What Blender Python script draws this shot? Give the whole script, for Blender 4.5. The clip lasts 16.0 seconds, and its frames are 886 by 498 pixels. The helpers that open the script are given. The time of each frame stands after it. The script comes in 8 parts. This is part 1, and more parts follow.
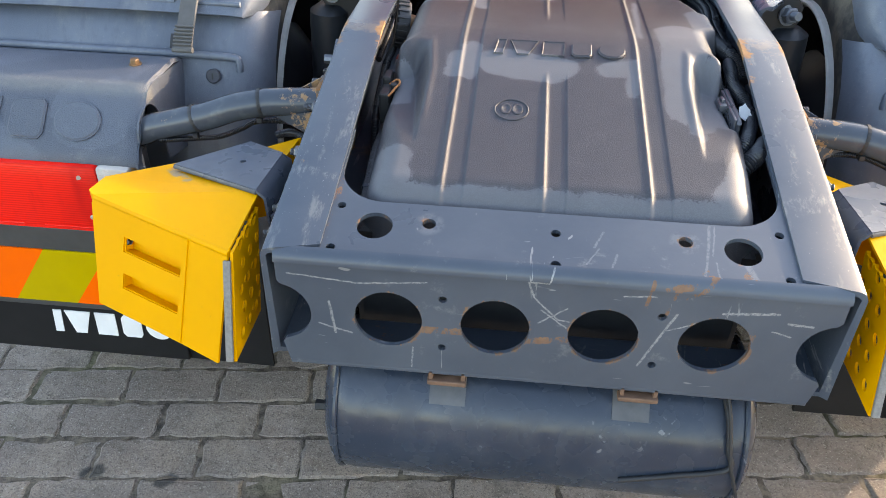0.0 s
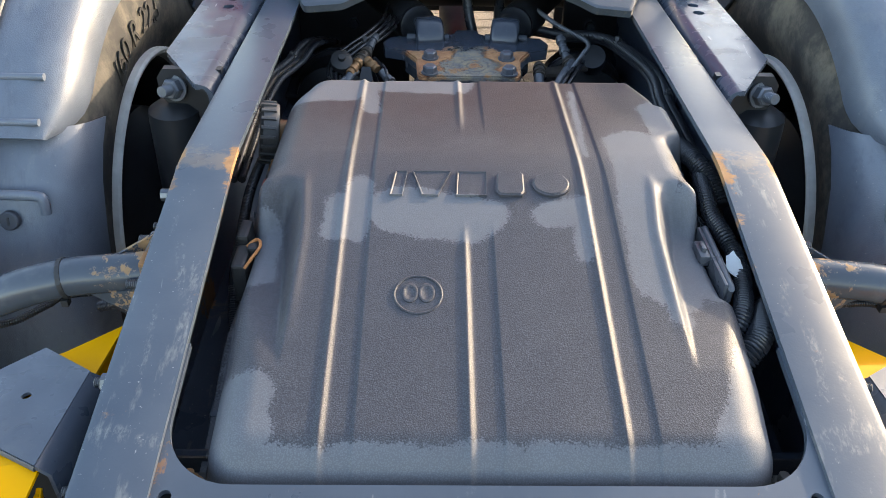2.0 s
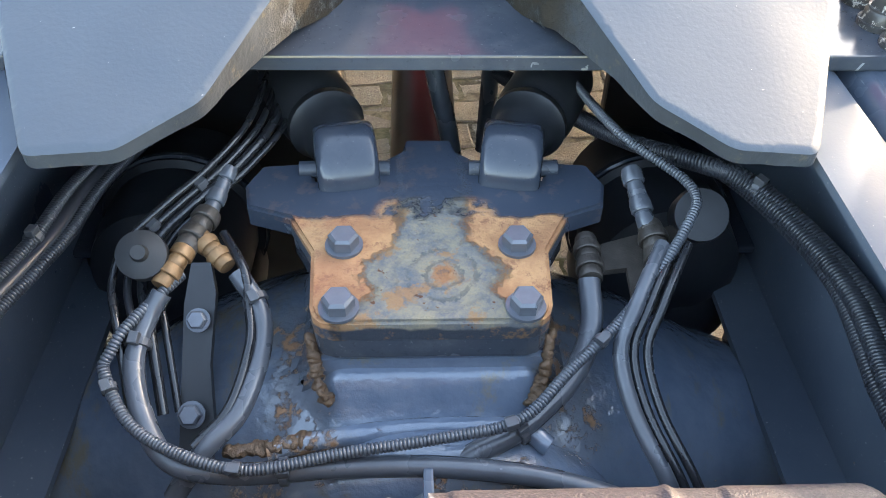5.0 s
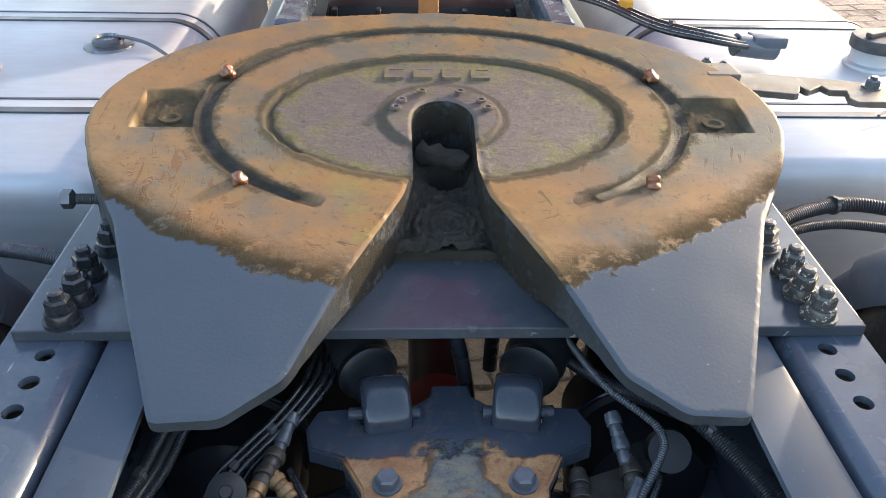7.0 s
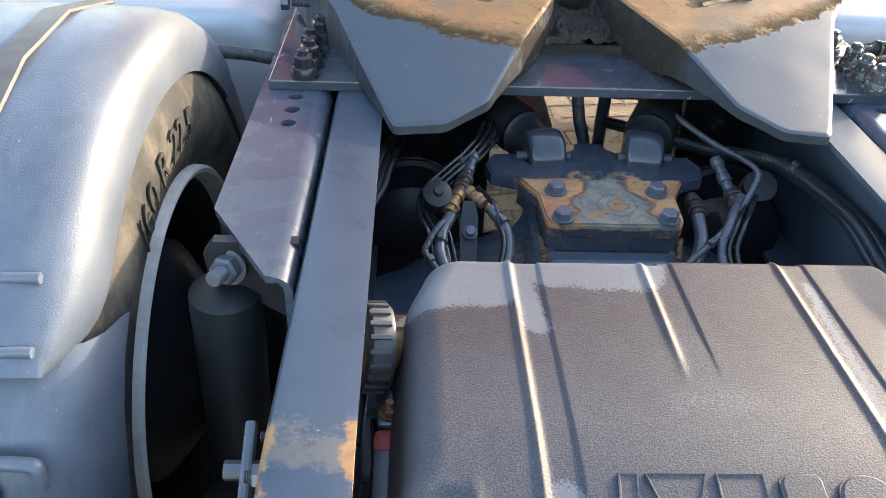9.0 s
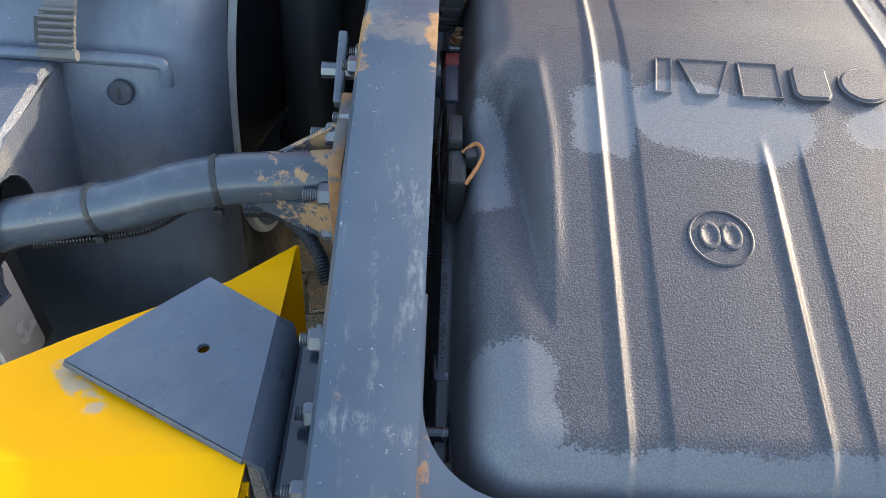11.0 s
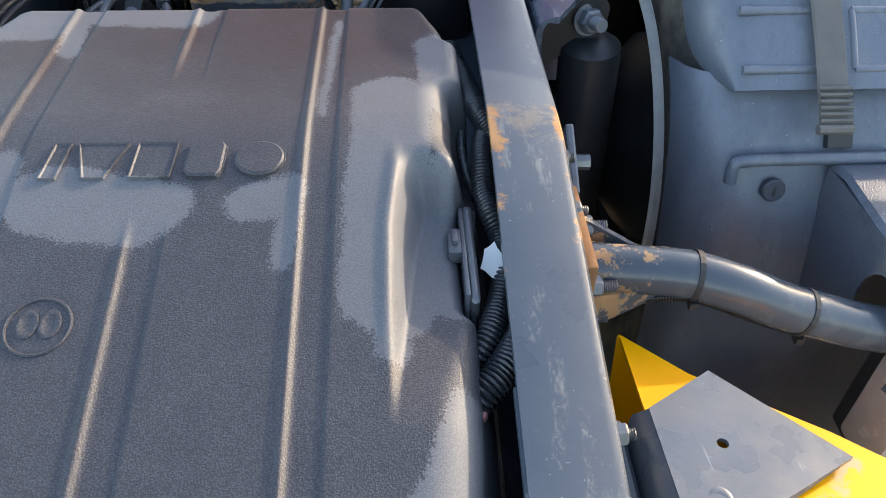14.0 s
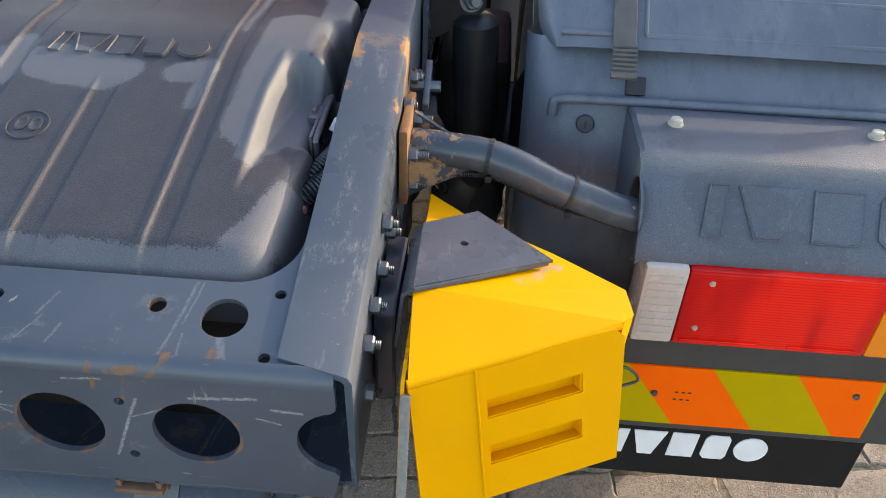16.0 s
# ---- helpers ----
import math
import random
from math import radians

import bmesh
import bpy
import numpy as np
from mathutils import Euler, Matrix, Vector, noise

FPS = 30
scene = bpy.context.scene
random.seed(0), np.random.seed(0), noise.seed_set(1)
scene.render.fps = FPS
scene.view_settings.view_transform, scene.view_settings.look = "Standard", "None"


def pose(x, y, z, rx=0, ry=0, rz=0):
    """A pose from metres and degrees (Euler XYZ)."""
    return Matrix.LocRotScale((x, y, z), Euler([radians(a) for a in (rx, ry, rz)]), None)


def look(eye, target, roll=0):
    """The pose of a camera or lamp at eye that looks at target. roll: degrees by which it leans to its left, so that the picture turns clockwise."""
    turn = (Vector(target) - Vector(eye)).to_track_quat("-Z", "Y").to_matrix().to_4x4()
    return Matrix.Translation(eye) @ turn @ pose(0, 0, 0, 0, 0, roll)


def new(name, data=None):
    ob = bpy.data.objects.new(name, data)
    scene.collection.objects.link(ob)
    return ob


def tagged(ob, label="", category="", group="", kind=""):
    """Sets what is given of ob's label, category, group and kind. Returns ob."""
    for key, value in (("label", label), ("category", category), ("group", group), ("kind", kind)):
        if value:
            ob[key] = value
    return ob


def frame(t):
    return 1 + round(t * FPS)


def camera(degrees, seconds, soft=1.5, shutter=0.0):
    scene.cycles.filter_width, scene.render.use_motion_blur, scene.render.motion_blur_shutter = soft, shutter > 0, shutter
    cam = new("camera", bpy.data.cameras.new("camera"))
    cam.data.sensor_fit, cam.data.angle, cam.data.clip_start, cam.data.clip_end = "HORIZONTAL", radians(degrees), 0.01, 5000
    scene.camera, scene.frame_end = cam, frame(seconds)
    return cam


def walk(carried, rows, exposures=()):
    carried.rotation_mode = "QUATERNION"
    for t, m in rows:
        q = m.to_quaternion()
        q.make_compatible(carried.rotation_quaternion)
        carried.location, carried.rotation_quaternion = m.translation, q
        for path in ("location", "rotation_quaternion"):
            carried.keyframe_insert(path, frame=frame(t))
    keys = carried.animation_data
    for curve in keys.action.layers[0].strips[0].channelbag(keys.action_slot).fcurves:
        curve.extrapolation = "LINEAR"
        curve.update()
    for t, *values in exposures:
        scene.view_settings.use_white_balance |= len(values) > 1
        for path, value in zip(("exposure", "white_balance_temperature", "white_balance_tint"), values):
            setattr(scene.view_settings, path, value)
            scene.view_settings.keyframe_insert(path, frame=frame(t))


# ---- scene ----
cam = camera(58.5, 16.0, soft=0.6)
PATH = [
    (0, -0.0680, -0.8156, 1.2360, 55.068, -0.977, 6.002),
    (0.5, -0.0980, -0.8321, 1.2253, 55.218, -1.000, 1.008),
    (1, -0.0980, -0.7671, 1.2261, 54.894, -1.021, -0.228),
    (1.5, -0.0720, -0.5588, 1.2482, 54.484, -0.929, -0.392),
    (2, -0.0580, -0.3489, 1.2544, 54.220, -0.926, -0.392),
    (2.5, -0.0660, -0.1355, 1.2727, 53.801, -1.051, -0.971),
    (3, -0.0680, 0.0471, 1.2636, 53.542, -1.387, -2.111),
    (3.2, -0.0540, 0.1399, 1.2467, 53.891, -0.992, -2.362),
    (5.3, -0.0050, 0.5996, 1.1266, 45.478, -1.152, -1.761),
    (5.5, -0.0090, 0.5989, 1.1426, 45.442, -1.211, -1.944),
    (6, -0.0230, 0.5803, 1.2469, 49.686, -1.594, -2.182),
    (6.5, -0.0320, 0.5345, 1.3340, 56.054, -1.354, -2.197),
    (7, -0.0420, 0.5112, 1.3390, 56.484, -1.360, -2.226),
    (7.5, -0.0610, 0.4713, 1.3352, 56.531, -1.442, -2.243),
    (8, -0.1400, 0.3580, 1.3173, 56.304, -1.594, -2.346),
    (8.2, -0.1760, 0.2984, 1.3076, 55.855, -1.668, -2.263),
    (10.3, -0.3070, -0.0434, 1.1586, 51.538, -3.100, -0.027),
    (10.5, -0.3090, -0.0614, 1.1578, 47.694, -3.139, 0.259),
    (11, -0.3120, -0.1336, 1.1597, 43.333, -3.130, 1.144),
    (11.5, -0.2370, -0.2178, 1.1860, 43.379, -2.775, 1.975),
    (12, -0.0760, -0.2974, 1.1986, 43.809, -2.182, 1.529),
    (12.5, 0.0870, -0.3172, 1.1927, 44.559, -1.194, -0.298),
    (13, 0.1750, -0.3020, 1.1893, 44.897, -0.714, -2.207),
    (13.5, 0.2080, -0.2217, 1.1828, 44.663, -0.693, -2.602),
    (14, 0.2220, -0.1191, 1.1953, 47.129, -1.072, -2.838),
    (14.5, 0.2430, -0.1105, 1.2047, 48.332, -1.306, -2.982),
    (15, 0.3170, -0.1800, 1.2150, 49.127, -1.891, -0.334),
    (15.5, 0.3830, -0.3040, 1.2260, 49.153, -2.422, 2.092),
    (16, 0.4900, -0.5240, 1.2100, 52.496, -2.063, 4.038),
]
EXPOSURES = [(0, 1.95, 7700, 15), (2.0, 1.87, 7400, 12), (3.2, 2.0, 7300, 12), (5.3, 3.14, 7800, 11), (5.6, 3.08, 7800, 11), (6.2, 2.45, 7500, 11), (6.6, 1.98, 7350, 12), (7.5, 1.81, 7350, 12), (8.2, 1.96, 7300, 11), (10.3, 2.19, 6800, 11), (10.7, 2.13, 6900, 11), (11.2, 1.92, 7050, 11), (12.0, 1.87, 7200, 12), (12.6, 1.82, 7250, 12), (13.4, 1.46, 7250, 12), (14.2, 1.89, 7300, 12), (14.6, 2.13, 7250, 12), (15.2, 2.06, 7300, 13), (16.0, 1.42, 7400, 14)]
walk(cam, [(t, pose(x, y, z, rx, ry, rz)) for t, x, y, z, rx, ry, rz in PATH], EXPOSURES)

from mathutils import geometry

# ---------- light ----------
SUN_EL, SUN_AZ = 16.5, 35.0          # degrees: height, and turn from the truck's right side towards its front
GROUND = -0.085
world = bpy.data.worlds.new("world")
scene.world = world
world.use_nodes = True
wn, wl = world.node_tree.nodes, world.node_tree.links
sky = wn.new("ShaderNodeTexSky")
sky.sky_type, sky.sun_disc = "NISHITA", False
sky.dust_density = 1.3
sky.sun_elevation, sky.sun_rotation = radians(SUN_EL), radians(90 - SUN_AZ)
wl.new(sky.outputs["Color"], wn["Background"].inputs["Color"])
wn["Background"].inputs["Strength"].default_value = 0.24
sun_dir = Vector((math.cos(radians(SUN_EL)) * math.cos(radians(SUN_AZ)), math.cos(radians(SUN_EL)) * math.sin(radians(SUN_AZ)), math.sin(radians(SUN_EL))))
sun = new("sun", bpy.data.lights.new("sun", "SUN"))
sun.data.energy, sun.data.angle, sun.data.color = 2.15, radians(0.6), (1.0, 0.85, 0.66)
sun.matrix_world = look(sun_dir * 20, (0, 0, 0))


# ---------- materials ----------
class Nodes:
    """A small wrapper to wire a material's nodes."""

    def __init__(self, name):
        self.mat = bpy.data.materials.new(name)
        self.mat.use_nodes = True
        self.t = self.mat.node_tree
        self.b = self.t.nodes["Principled BSDF"]
        self.co = self.t.nodes.new("ShaderNodeNewGeometry").outputs["Position"]

    def put(self, socket, value):
        if isinstance(value, bpy.types.NodeSocket):
            self.t.links.new(value, socket)
        elif isinstance(value, (tuple, list)) and len(value) == 3 and socket.type == "RGBA":
            socket.default_value = (*value, 1)
        else:
            socket.default_value = value

    def set(self, **kw):
        for k, v in kw.items():
            self.put(self.b.inputs[k.replace("_", " ")], v)
        return self

    def noise(self, scale, detail=4.0, rough=0.55, stretch=None, distort=0.0, co=None):
        n = self.t.nodes.new("ShaderNodeTexNoise")
        n.inputs["Scale"].default_value, n.inputs["Detail"].default_value = scale, detail
        n.inputs["Roughness"].default_value, n.inputs["Distortion"].default_value = rough, distort
        self.put(n.inputs["Vector"], self.scaled(stretch, co) if stretch else (co or self.co))
        return n.outputs["Fac"]

    def scaled(self, s, co=None):
        m = self.t.nodes.new("ShaderNodeVectorMath")
        m.operation = "MULTIPLY"
        self.put(m.inputs[0], co or self.co)
        m.inputs[1].default_value = s
        return m.outputs[0]

    def voronoi(self, scale, feature="F1", stretch=None):
        n = self.t.nodes.new("ShaderNodeTexVoronoi")
        n.feature = feature
        n.inputs["Scale"].default_value = scale
        self.put(n.inputs["Vector"], self.scaled(stretch) if stretch else self.co)
        return n.outputs["Distance"]

    def ramp(self, fac, lo, hi, a=0.0, b=1.0):
        n = self.t.nodes.new("ShaderNodeMapRange")
        n.interpolation_type = "SMOOTHSTEP"
        for key, v in (("Value", fac), ("From Min", lo), ("From Max", hi), ("To Min", a), ("To Max", b)):
            self.put(n.inputs[key], v)
        return n.outputs[0]

    def math(self, op, a, b=0.0):
        n = self.t.nodes.new("ShaderNodeMath")
        n.operation = op
        self.put(n.inputs[0], a), self.put(n.inputs[1], b)
        return n.outputs[0]

    def mix(self, fac, a, b):
        n = self.t.nodes.new("ShaderNodeMix")
        n.data_type = "RGBA"
        self.put(n.inputs[0], fac), self.put(n.inputs[6], a), self.put(n.inputs[7], b)
        return n.outputs[2]

    def axis(self, i):
        n = self.t.nodes.new("ShaderNodeSeparateXYZ")
        self.put(n.inputs[0], self.co)
        return n.outputs[i]

    def bump(self, height, strength=0.3, dist=0.002, base=None):
        n = self.t.nodes.new("ShaderNodeBump")
        n.inputs["Strength"].default_value, n.inputs["Distance"].default_value = strength, dist
        self.put(n.inputs["Height"], height)
        if base:
            self.put(n.inputs["Normal"], base)
        self.put(self.b.inputs["Normal"], n.outputs[0])
        return n.outputs[0]

    def segment(self, u, v, a, b, w):
        """1 on the line from a to b in the plane of u and v, falling to 0 at w from it."""
        return self.ramp(self.distance(u, v, a, b), w * 0.45, w, 1, 0)

    def distance(self, u, v, a, b):
        """How far the point (u, v) lies from the line a to b."""
        d = (b[0] - a[0], b[1] - a[1])
        q = max(1e-9, d[0] ** 2 + d[1] ** 2)
        pu, pv = self.math("SUBTRACT", u, a[0]), self.math("SUBTRACT", v, a[1])
        t = self.math("ADD", self.math("MULTIPLY", pu, d[0] / q), self.math("MULTIPLY", pv, d[1] / q))
        t = self.math("MINIMUM", self.math("MAXIMUM", t, 0.0), 1.0)
        eu = self.math("SUBTRACT", pu, self.math("MULTIPLY", t, d[0]))
        ev = self.math("SUBTRACT", pv, self.math("MULTIPLY", t, d[1]))
        return self.math("SQRT", self.math("ADD", self.math("MULTIPLY", eu, eu), self.math("MULTIPLY", ev, ev)))

    def random(self):
        return self.t.nodes.new("ShaderNodeObjectInfo").outputs["Random"]


def paint(name, colour, rough=0.38, rust=0.0, dust=0.35, scratch=0.25, spec=0.5, grain=0.12):
    """Chassis paint: dust in patches, pale scrapes, rust blooms where rust > 0."""
    m = Nodes(name)
    big, fine = m.noise(5.0, 5), m.noise(70.0, 4)
    c = m.mix(m.ramp(big, 0.3, 0.75, 0, 0.55), colour, [min(1, v * 1.45 + 0.01) for v in colour])
    d = m.math("MULTIPLY", m.ramp(m.noise(11.0, 7, 0.7), 0.45, 0.75), m.ramp(fine, 0.3, 0.8, 0.4, 1.0))
    c = m.mix(m.math("MULTIPLY", d, dust), c, (0.36, 0.345, 0.31))
    r = m.ramp(m.noise(19.0, 3), 0.3, 0.7, max(0.08, rough - 0.08), rough + 0.12)
    if scratch:
        lines = m.noise(55.0, 2, 0.5, (1.0, 0.12, 1.0), 1.2)
        s = m.math("MULTIPLY", m.ramp(lines, 0.685, 0.71), m.ramp(m.noise(7.0, 3), 0.5, 0.62))
        c = m.mix(m.math("MULTIPLY", s, scratch * 2), c, (0.50, 0.51, 0.52))
    if rust:
        k = m.ramp(m.noise(6.5, 9, 0.66, None, 0.6), 0.72 - rust * 0.3, 0.76 - rust * 0.3)
        rc = m.mix(m.noise(60.0, 5), (0.13, 0.055, 0.025), (0.36, 0.185, 0.08))
        c = m.mix(k, c, rc)
        r = m.math("ADD", r, m.math("MULTIPLY", k, 0.4))
    c = m.mix(m.ramp(m.noise(330.0, 3, 0.6), 0.66, 0.72, 0, min(0.35, dust)), c, (0.40, 0.40, 0.39))
    c = m.mix(m.ramp(m.noise(150.0, 5, 0.7), 0.30, 0.42, 0.45, 0), c, [v * 0.5 for v in colour])
    m.set(Base_Color=c, Roughness=r, Specular_IOR_Level=spec)
    m.bump(m.math("ADD", fine, m.math("MULTIPLY", m.noise(420.0, 2), 0.5)), grain, 0.001)
    return m.mat


def plain(name, colour, rough=0.6, metal=0.0, var=0.3, scale=25.0, bump=0.1, spec=0.5):
    m = Nodes(name)
    n = m.noise(scale, 5)
    c = m.mix(n, [v * (1 - var) for v in colour], [min(1, v * (1 + var)) for v in colour])
    m.set(Base_Color=c, Roughness=m.ramp(m.noise(scale * 0.4, 4), 0.3, 0.7, max(0.05, rough - 0.1), min(1, rough + 0.1)), Metallic=metal, Specular_IOR_Level=spec)
    m.bump(m.noise(scale * 8, 3), bump, 0.001)
    return m.mat


M_FRAME = paint("chassis_paint", (0.048, 0.064, 0.090), 0.20, rust=0.0, dust=0.16, scratch=0.3, spec=0.36)
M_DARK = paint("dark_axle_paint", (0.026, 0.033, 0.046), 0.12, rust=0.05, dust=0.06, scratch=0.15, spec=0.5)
M_DARK_DIRTY = paint("dirty_axle_paint", (0.032, 0.039, 0.051), 0.18, rust=0.2, dust=0.16, scratch=0.2, spec=0.35)
M_BLACK = plain("black_rubber", (0.018, 0.019, 0.021), 0.55, var=0.4)
M_HOSE = plain("black_plastic_hose", (0.066, 0.073, 0.086), 0.28, var=0.35, scale=40, spec=0.7)
M_CABLE = plain("black_cable_sheath", (0.016, 0.017, 0.020), 0.22, var=0.4, scale=60, spec=0.6)
M_CONDUIT = plain("black_conduit", (0.026, 0.029, 0.036), 0.34, var=0.4, scale=40, spec=0.55)
M_STEEL = plain("bolt_steel", (0.13, 0.14, 0.155), 0.36, 0.75, 0.35, 60)
M_BRASS = plain("tarnished_brass", (0.24, 0.135, 0.065), 0.5, 0.45, 0.75, 110, 0.3)
M_WHITE = plain("white_lettering", (0.72, 0.73, 0.74), 0.6, var=0.12)
M_ORANGE = plain("orange_reflective_film", (1.0, 0.125, 0.0), 0.45, var=0.06, spec=0.15)
M_OLIVE = plain("yellow_reflective_film", (0.46, 0.33, 0.0), 0.45, var=0.08, spec=0.15)
M_RIM = plain("grey_rim_steel", (0.62, 0.61, 0.58), 0.5, 0.0, 0.35, 30)


# ---------- building helpers ----------
def thing(name, label, category, group="", kind="", at=(0, 0, 0)):
    ob = new(name)
    ob.location = at
    ob.empty_display_size = 0.05
    return tagged(ob, label, category, group, kind)


def part(name, bm, material, parent=None, label="", smooth=None):
    """Links bm as one mesh object under parent. smooth: the angle in degrees up to which edges are shaded smooth."""
    bmesh.ops.recalc_face_normals(bm, faces=bm.faces)
    if smooth:
        for f in bm.faces:
            f.smooth = True
        for e in bm.edges:
            if len(e.link_faces) == 2 and e.calc_face_angle(0) > radians(smooth):
                e.smooth = False
    me = bpy.data.meshes.new(name)
    bm.to_mesh(me)
    bm.free()
    me.materials.append(material)
    ob = new(name, me)
    if parent:
        ob.parent = parent
        ob.matrix_parent_inverse = Matrix.Translation(parent.location).inverted() if not parent.parent else Matrix()
    if label:
        ob["label"] = label
    return ob


def box(bm, lo, hi, bevel=0.0, m=None):
    r = bmesh.ops.create_cube(bm, size=1.0)
    vs = r["verts"]
    lo, hi = Vector(lo), Vector(hi)
    for v in vs:
        v.co = Vector([lo[i] + (v.co[i] + 0.5) * (hi[i] - lo[i]) for i in range(3)])
    if bevel:
        es = list({e for v in vs for e in v.link_edges})
        vs = list({v for f in bmesh.ops.bevel(bm, geom=es, offset=bevel, segments=2, affect="EDGES", profile=0.6)["faces"] for v in f.verts} | {v for v in vs if v.is_valid})
    if m:
        bmesh.ops.transform(bm, matrix=m, verts=vs)
    return vs


def frame_to(p, q):
    """A matrix that takes the z axis from p towards q."""
    d = Vector(q) - Vector(p)
    return Matrix.Translation(p) @ d.to_track_quat("Z", "Y").to_matrix().to_4x4()


def lathe(bm, profile, m=None, seg=24, cap=True):
    """Turns a list of (radius, height) round the z axis, then places it by m."""
    rings = []
    m = m or Matrix()
    for r, h in profile:
        if r < 1e-6:
            rings.append([bm.verts.new(m @ Vector((0, 0, h)))])
        else:
            rings.append([bm.verts.new(m @ Vector((r * math.cos(2 * math.pi * i / seg), r * math.sin(2 * math.pi * i / seg), h))) for i in range(seg)])
    for a, b in zip(rings, rings[1:]):
        for i in range(seg):
            j = (i + 1) % seg
            q = [a[i % len(a)], a[j % len(a)], b[j % len(b)], b[i % len(b)]]
            q = list(dict.fromkeys(q))
            if len(q) > 2:
                bm.faces.new(q)
    for ring in (rings[0], rings[-1]) if cap else ():
        if len(ring) > 2:
            bm.faces.new(ring)


def rod(bm, p, q, r, seg=16, r2=None):
    h = (Vector(q) - Vector(p)).length
    lathe(bm, [(r, 0), (r2 if r2 is not None else r, h)], frame_to(p, q), seg)


def spline(points, n=8):
    """Catmull-Rom points through the given ones."""
    p = [Vector(a) for a in points]
    p = [p[0] * 2 - p[1]] + p + [p[-1] * 2 - p[-2]]
    out = []
    for i in range(1, len(p) - 2):
        for k in range(n):
            t = k / n
            out.append(0.5 * (2 * p[i] + (p[i + 1] - p[i - 1]) * t + (2 * p[i - 1] - 5 * p[i] + 4 * p[i + 1] - p[i + 2]) * t * t + (3 * p[i] - p[i - 1] - 3 * p[i + 1] + p[i + 2]) * t ** 3))
    return out + [p[-2]]


def tube(bm, points, r, seg=10, n=8, ribs=0.0, smooth=True):
    """A hose along a smooth line; ribs: depth of the corrugation as a share of r."""
    line = spline(points, n) if smooth else [Vector(p) for p in points]
    step = max(0.0030, min(0.0044, r * 0.36)) / 4
    if ribs:
        fine = [line[0]]
        for a, b in zip(line, line[1:]):
            k = max(1, round((b - a).length / step))
            fine += [a.lerp(b, (i + 1) / k) for i in range(k)]
        line = fine
    up, last = None, None
    for i, c in enumerate(line):
        d = (line[min(i + 1, len(line) - 1)] - line[max(i - 1, 0)]).normalized()
        if up is None:
            up = d.orthogonal().normalized()
        up = (up - d * up.dot(d)).normalized()
        w = d.cross(up)
        rr = r * (1 - ribs * (0.0, 0.18, 1.0, 0.18)[i % 4])
        ring = [bm.verts.new(c + rr * (math.cos(2 * math.pi * k / seg) * up + math.sin(2 * math.pi * k / seg) * w)) for k in range(seg)]
        if last:
            for k in range(seg):
                bm.faces.new((last[k], last[(k + 1) % seg], ring[(k + 1) % seg], ring[k]))
        else:
            bm.faces.new(ring)
        last = ring
    bm.faces.new(last)


def circle(x, y, r, seg=24, a0=0.0, a1=360.0):
    full = abs(a1 - a0) >= 360
    k = seg if full else seg + 1
    return [(x + r * math.cos(radians(a0 + (a1 - a0) * i / seg)), y + r * math.sin(radians(a0 + (a1 - a0) * i / seg))) for i in range(k)]


def plate(bm, outer, holes, thick, m):
    """A flat plate in the local xy plane, from z = 0 down to -thick, with holes cut through, placed by m."""
    tops, bots = [], []
    for z, store in ((0, tops), (-thick, bots)):
        edges = []
        for loop in (outer, *holes):
            vs = [bm.verts.new((x, y, z)) for x, y in loop]
            store.append(vs)
            edges += [bm.edges.new((vs[i], vs[(i + 1) % len(vs)])) for i in range(len(vs))]
        bmesh.ops.triangle_fill(bm, edges=edges, use_beauty=True, use_dissolve=False)
    for a, b in zip(tops, bots):
        for i in range(len(a)):
            j = (i + 1) % len(a)
            bm.faces.new((a[i], a[j], b[j], b[i]))
    bmesh.ops.transform(bm, matrix=m, verts=[v for s in tops + bots for v in s])


def prism(bm, section, axis, lo, hi):
    """Sweeps a closed 2D section along x, y or z."""
    def at(p, h):
        return {"x": (h, p[0], p[1]), "y": (p[0], h, p[1]), "z": (p[0], p[1], h)}[axis]
    a, b = [bm.verts.new(at(p, lo)) for p in section], [bm.verts.new(at(p, hi)) for p in section]
    n = len(section)
    for i in range(n):
        bm.faces.new((a[i], a[(i + 1) % n], b[(i + 1) % n], b[i]))
    bm.faces.new(a)
    bm.faces.new(b)


def sheet(bm, grid, thick, closed=False):
    """A bent sheet from rows of points, given thickness along its normals."""
    vs = [[bm.verts.new(p) for p in row] for row in grid]
    fs = []
    for a, b in zip(vs, vs[1:]):
        for i in range(len(a) - 1):
            fs.append(bm.faces.new((a[i], a[i + 1], b[i + 1], b[i])))
    bmesh.ops.recalc_face_normals(bm, faces=fs)
    if thick:
        bmesh.ops.solidify(bm, geom=fs, thickness=thick)


def bolt(parent, p, d, size=0.012, material=None, label="", washer=True, stud=0.0):
    """A hex head with washer at p, pointing along d; stud: bare thread beyond the nut."""
    bm = bmesh.new()
    m = frame_to(p, Vector(p) + Vector(d))
    h = 0.0
    if washer:
        lathe(bm, [(size * 1.25, 0), (size * 1.25, size * 0.22)], m, 20)
        h = size * 0.22
    lathe(bm, [(size, h), (size, h + size * 0.75), (size * 0.82, h + size * 0.95)], m, 6)
    if stud:
        n = max(3, round(stud / (size * 0.22)))
        prof = [(size * 0.52, h)]
        for i in range(n):
            prof += [(size * 0.56, h + size * 0.9 + stud * i / n), (size * 0.48, h + size * 0.9 + stud * (i + 0.5) / n)]
        lathe(bm, prof, m, 12)
    return part("bolt", bm, material or M_STEEL, parent, label, smooth=30)


RAMP = math.tan(radians(12.0))
KINK, TOP = 0.545, 0.760


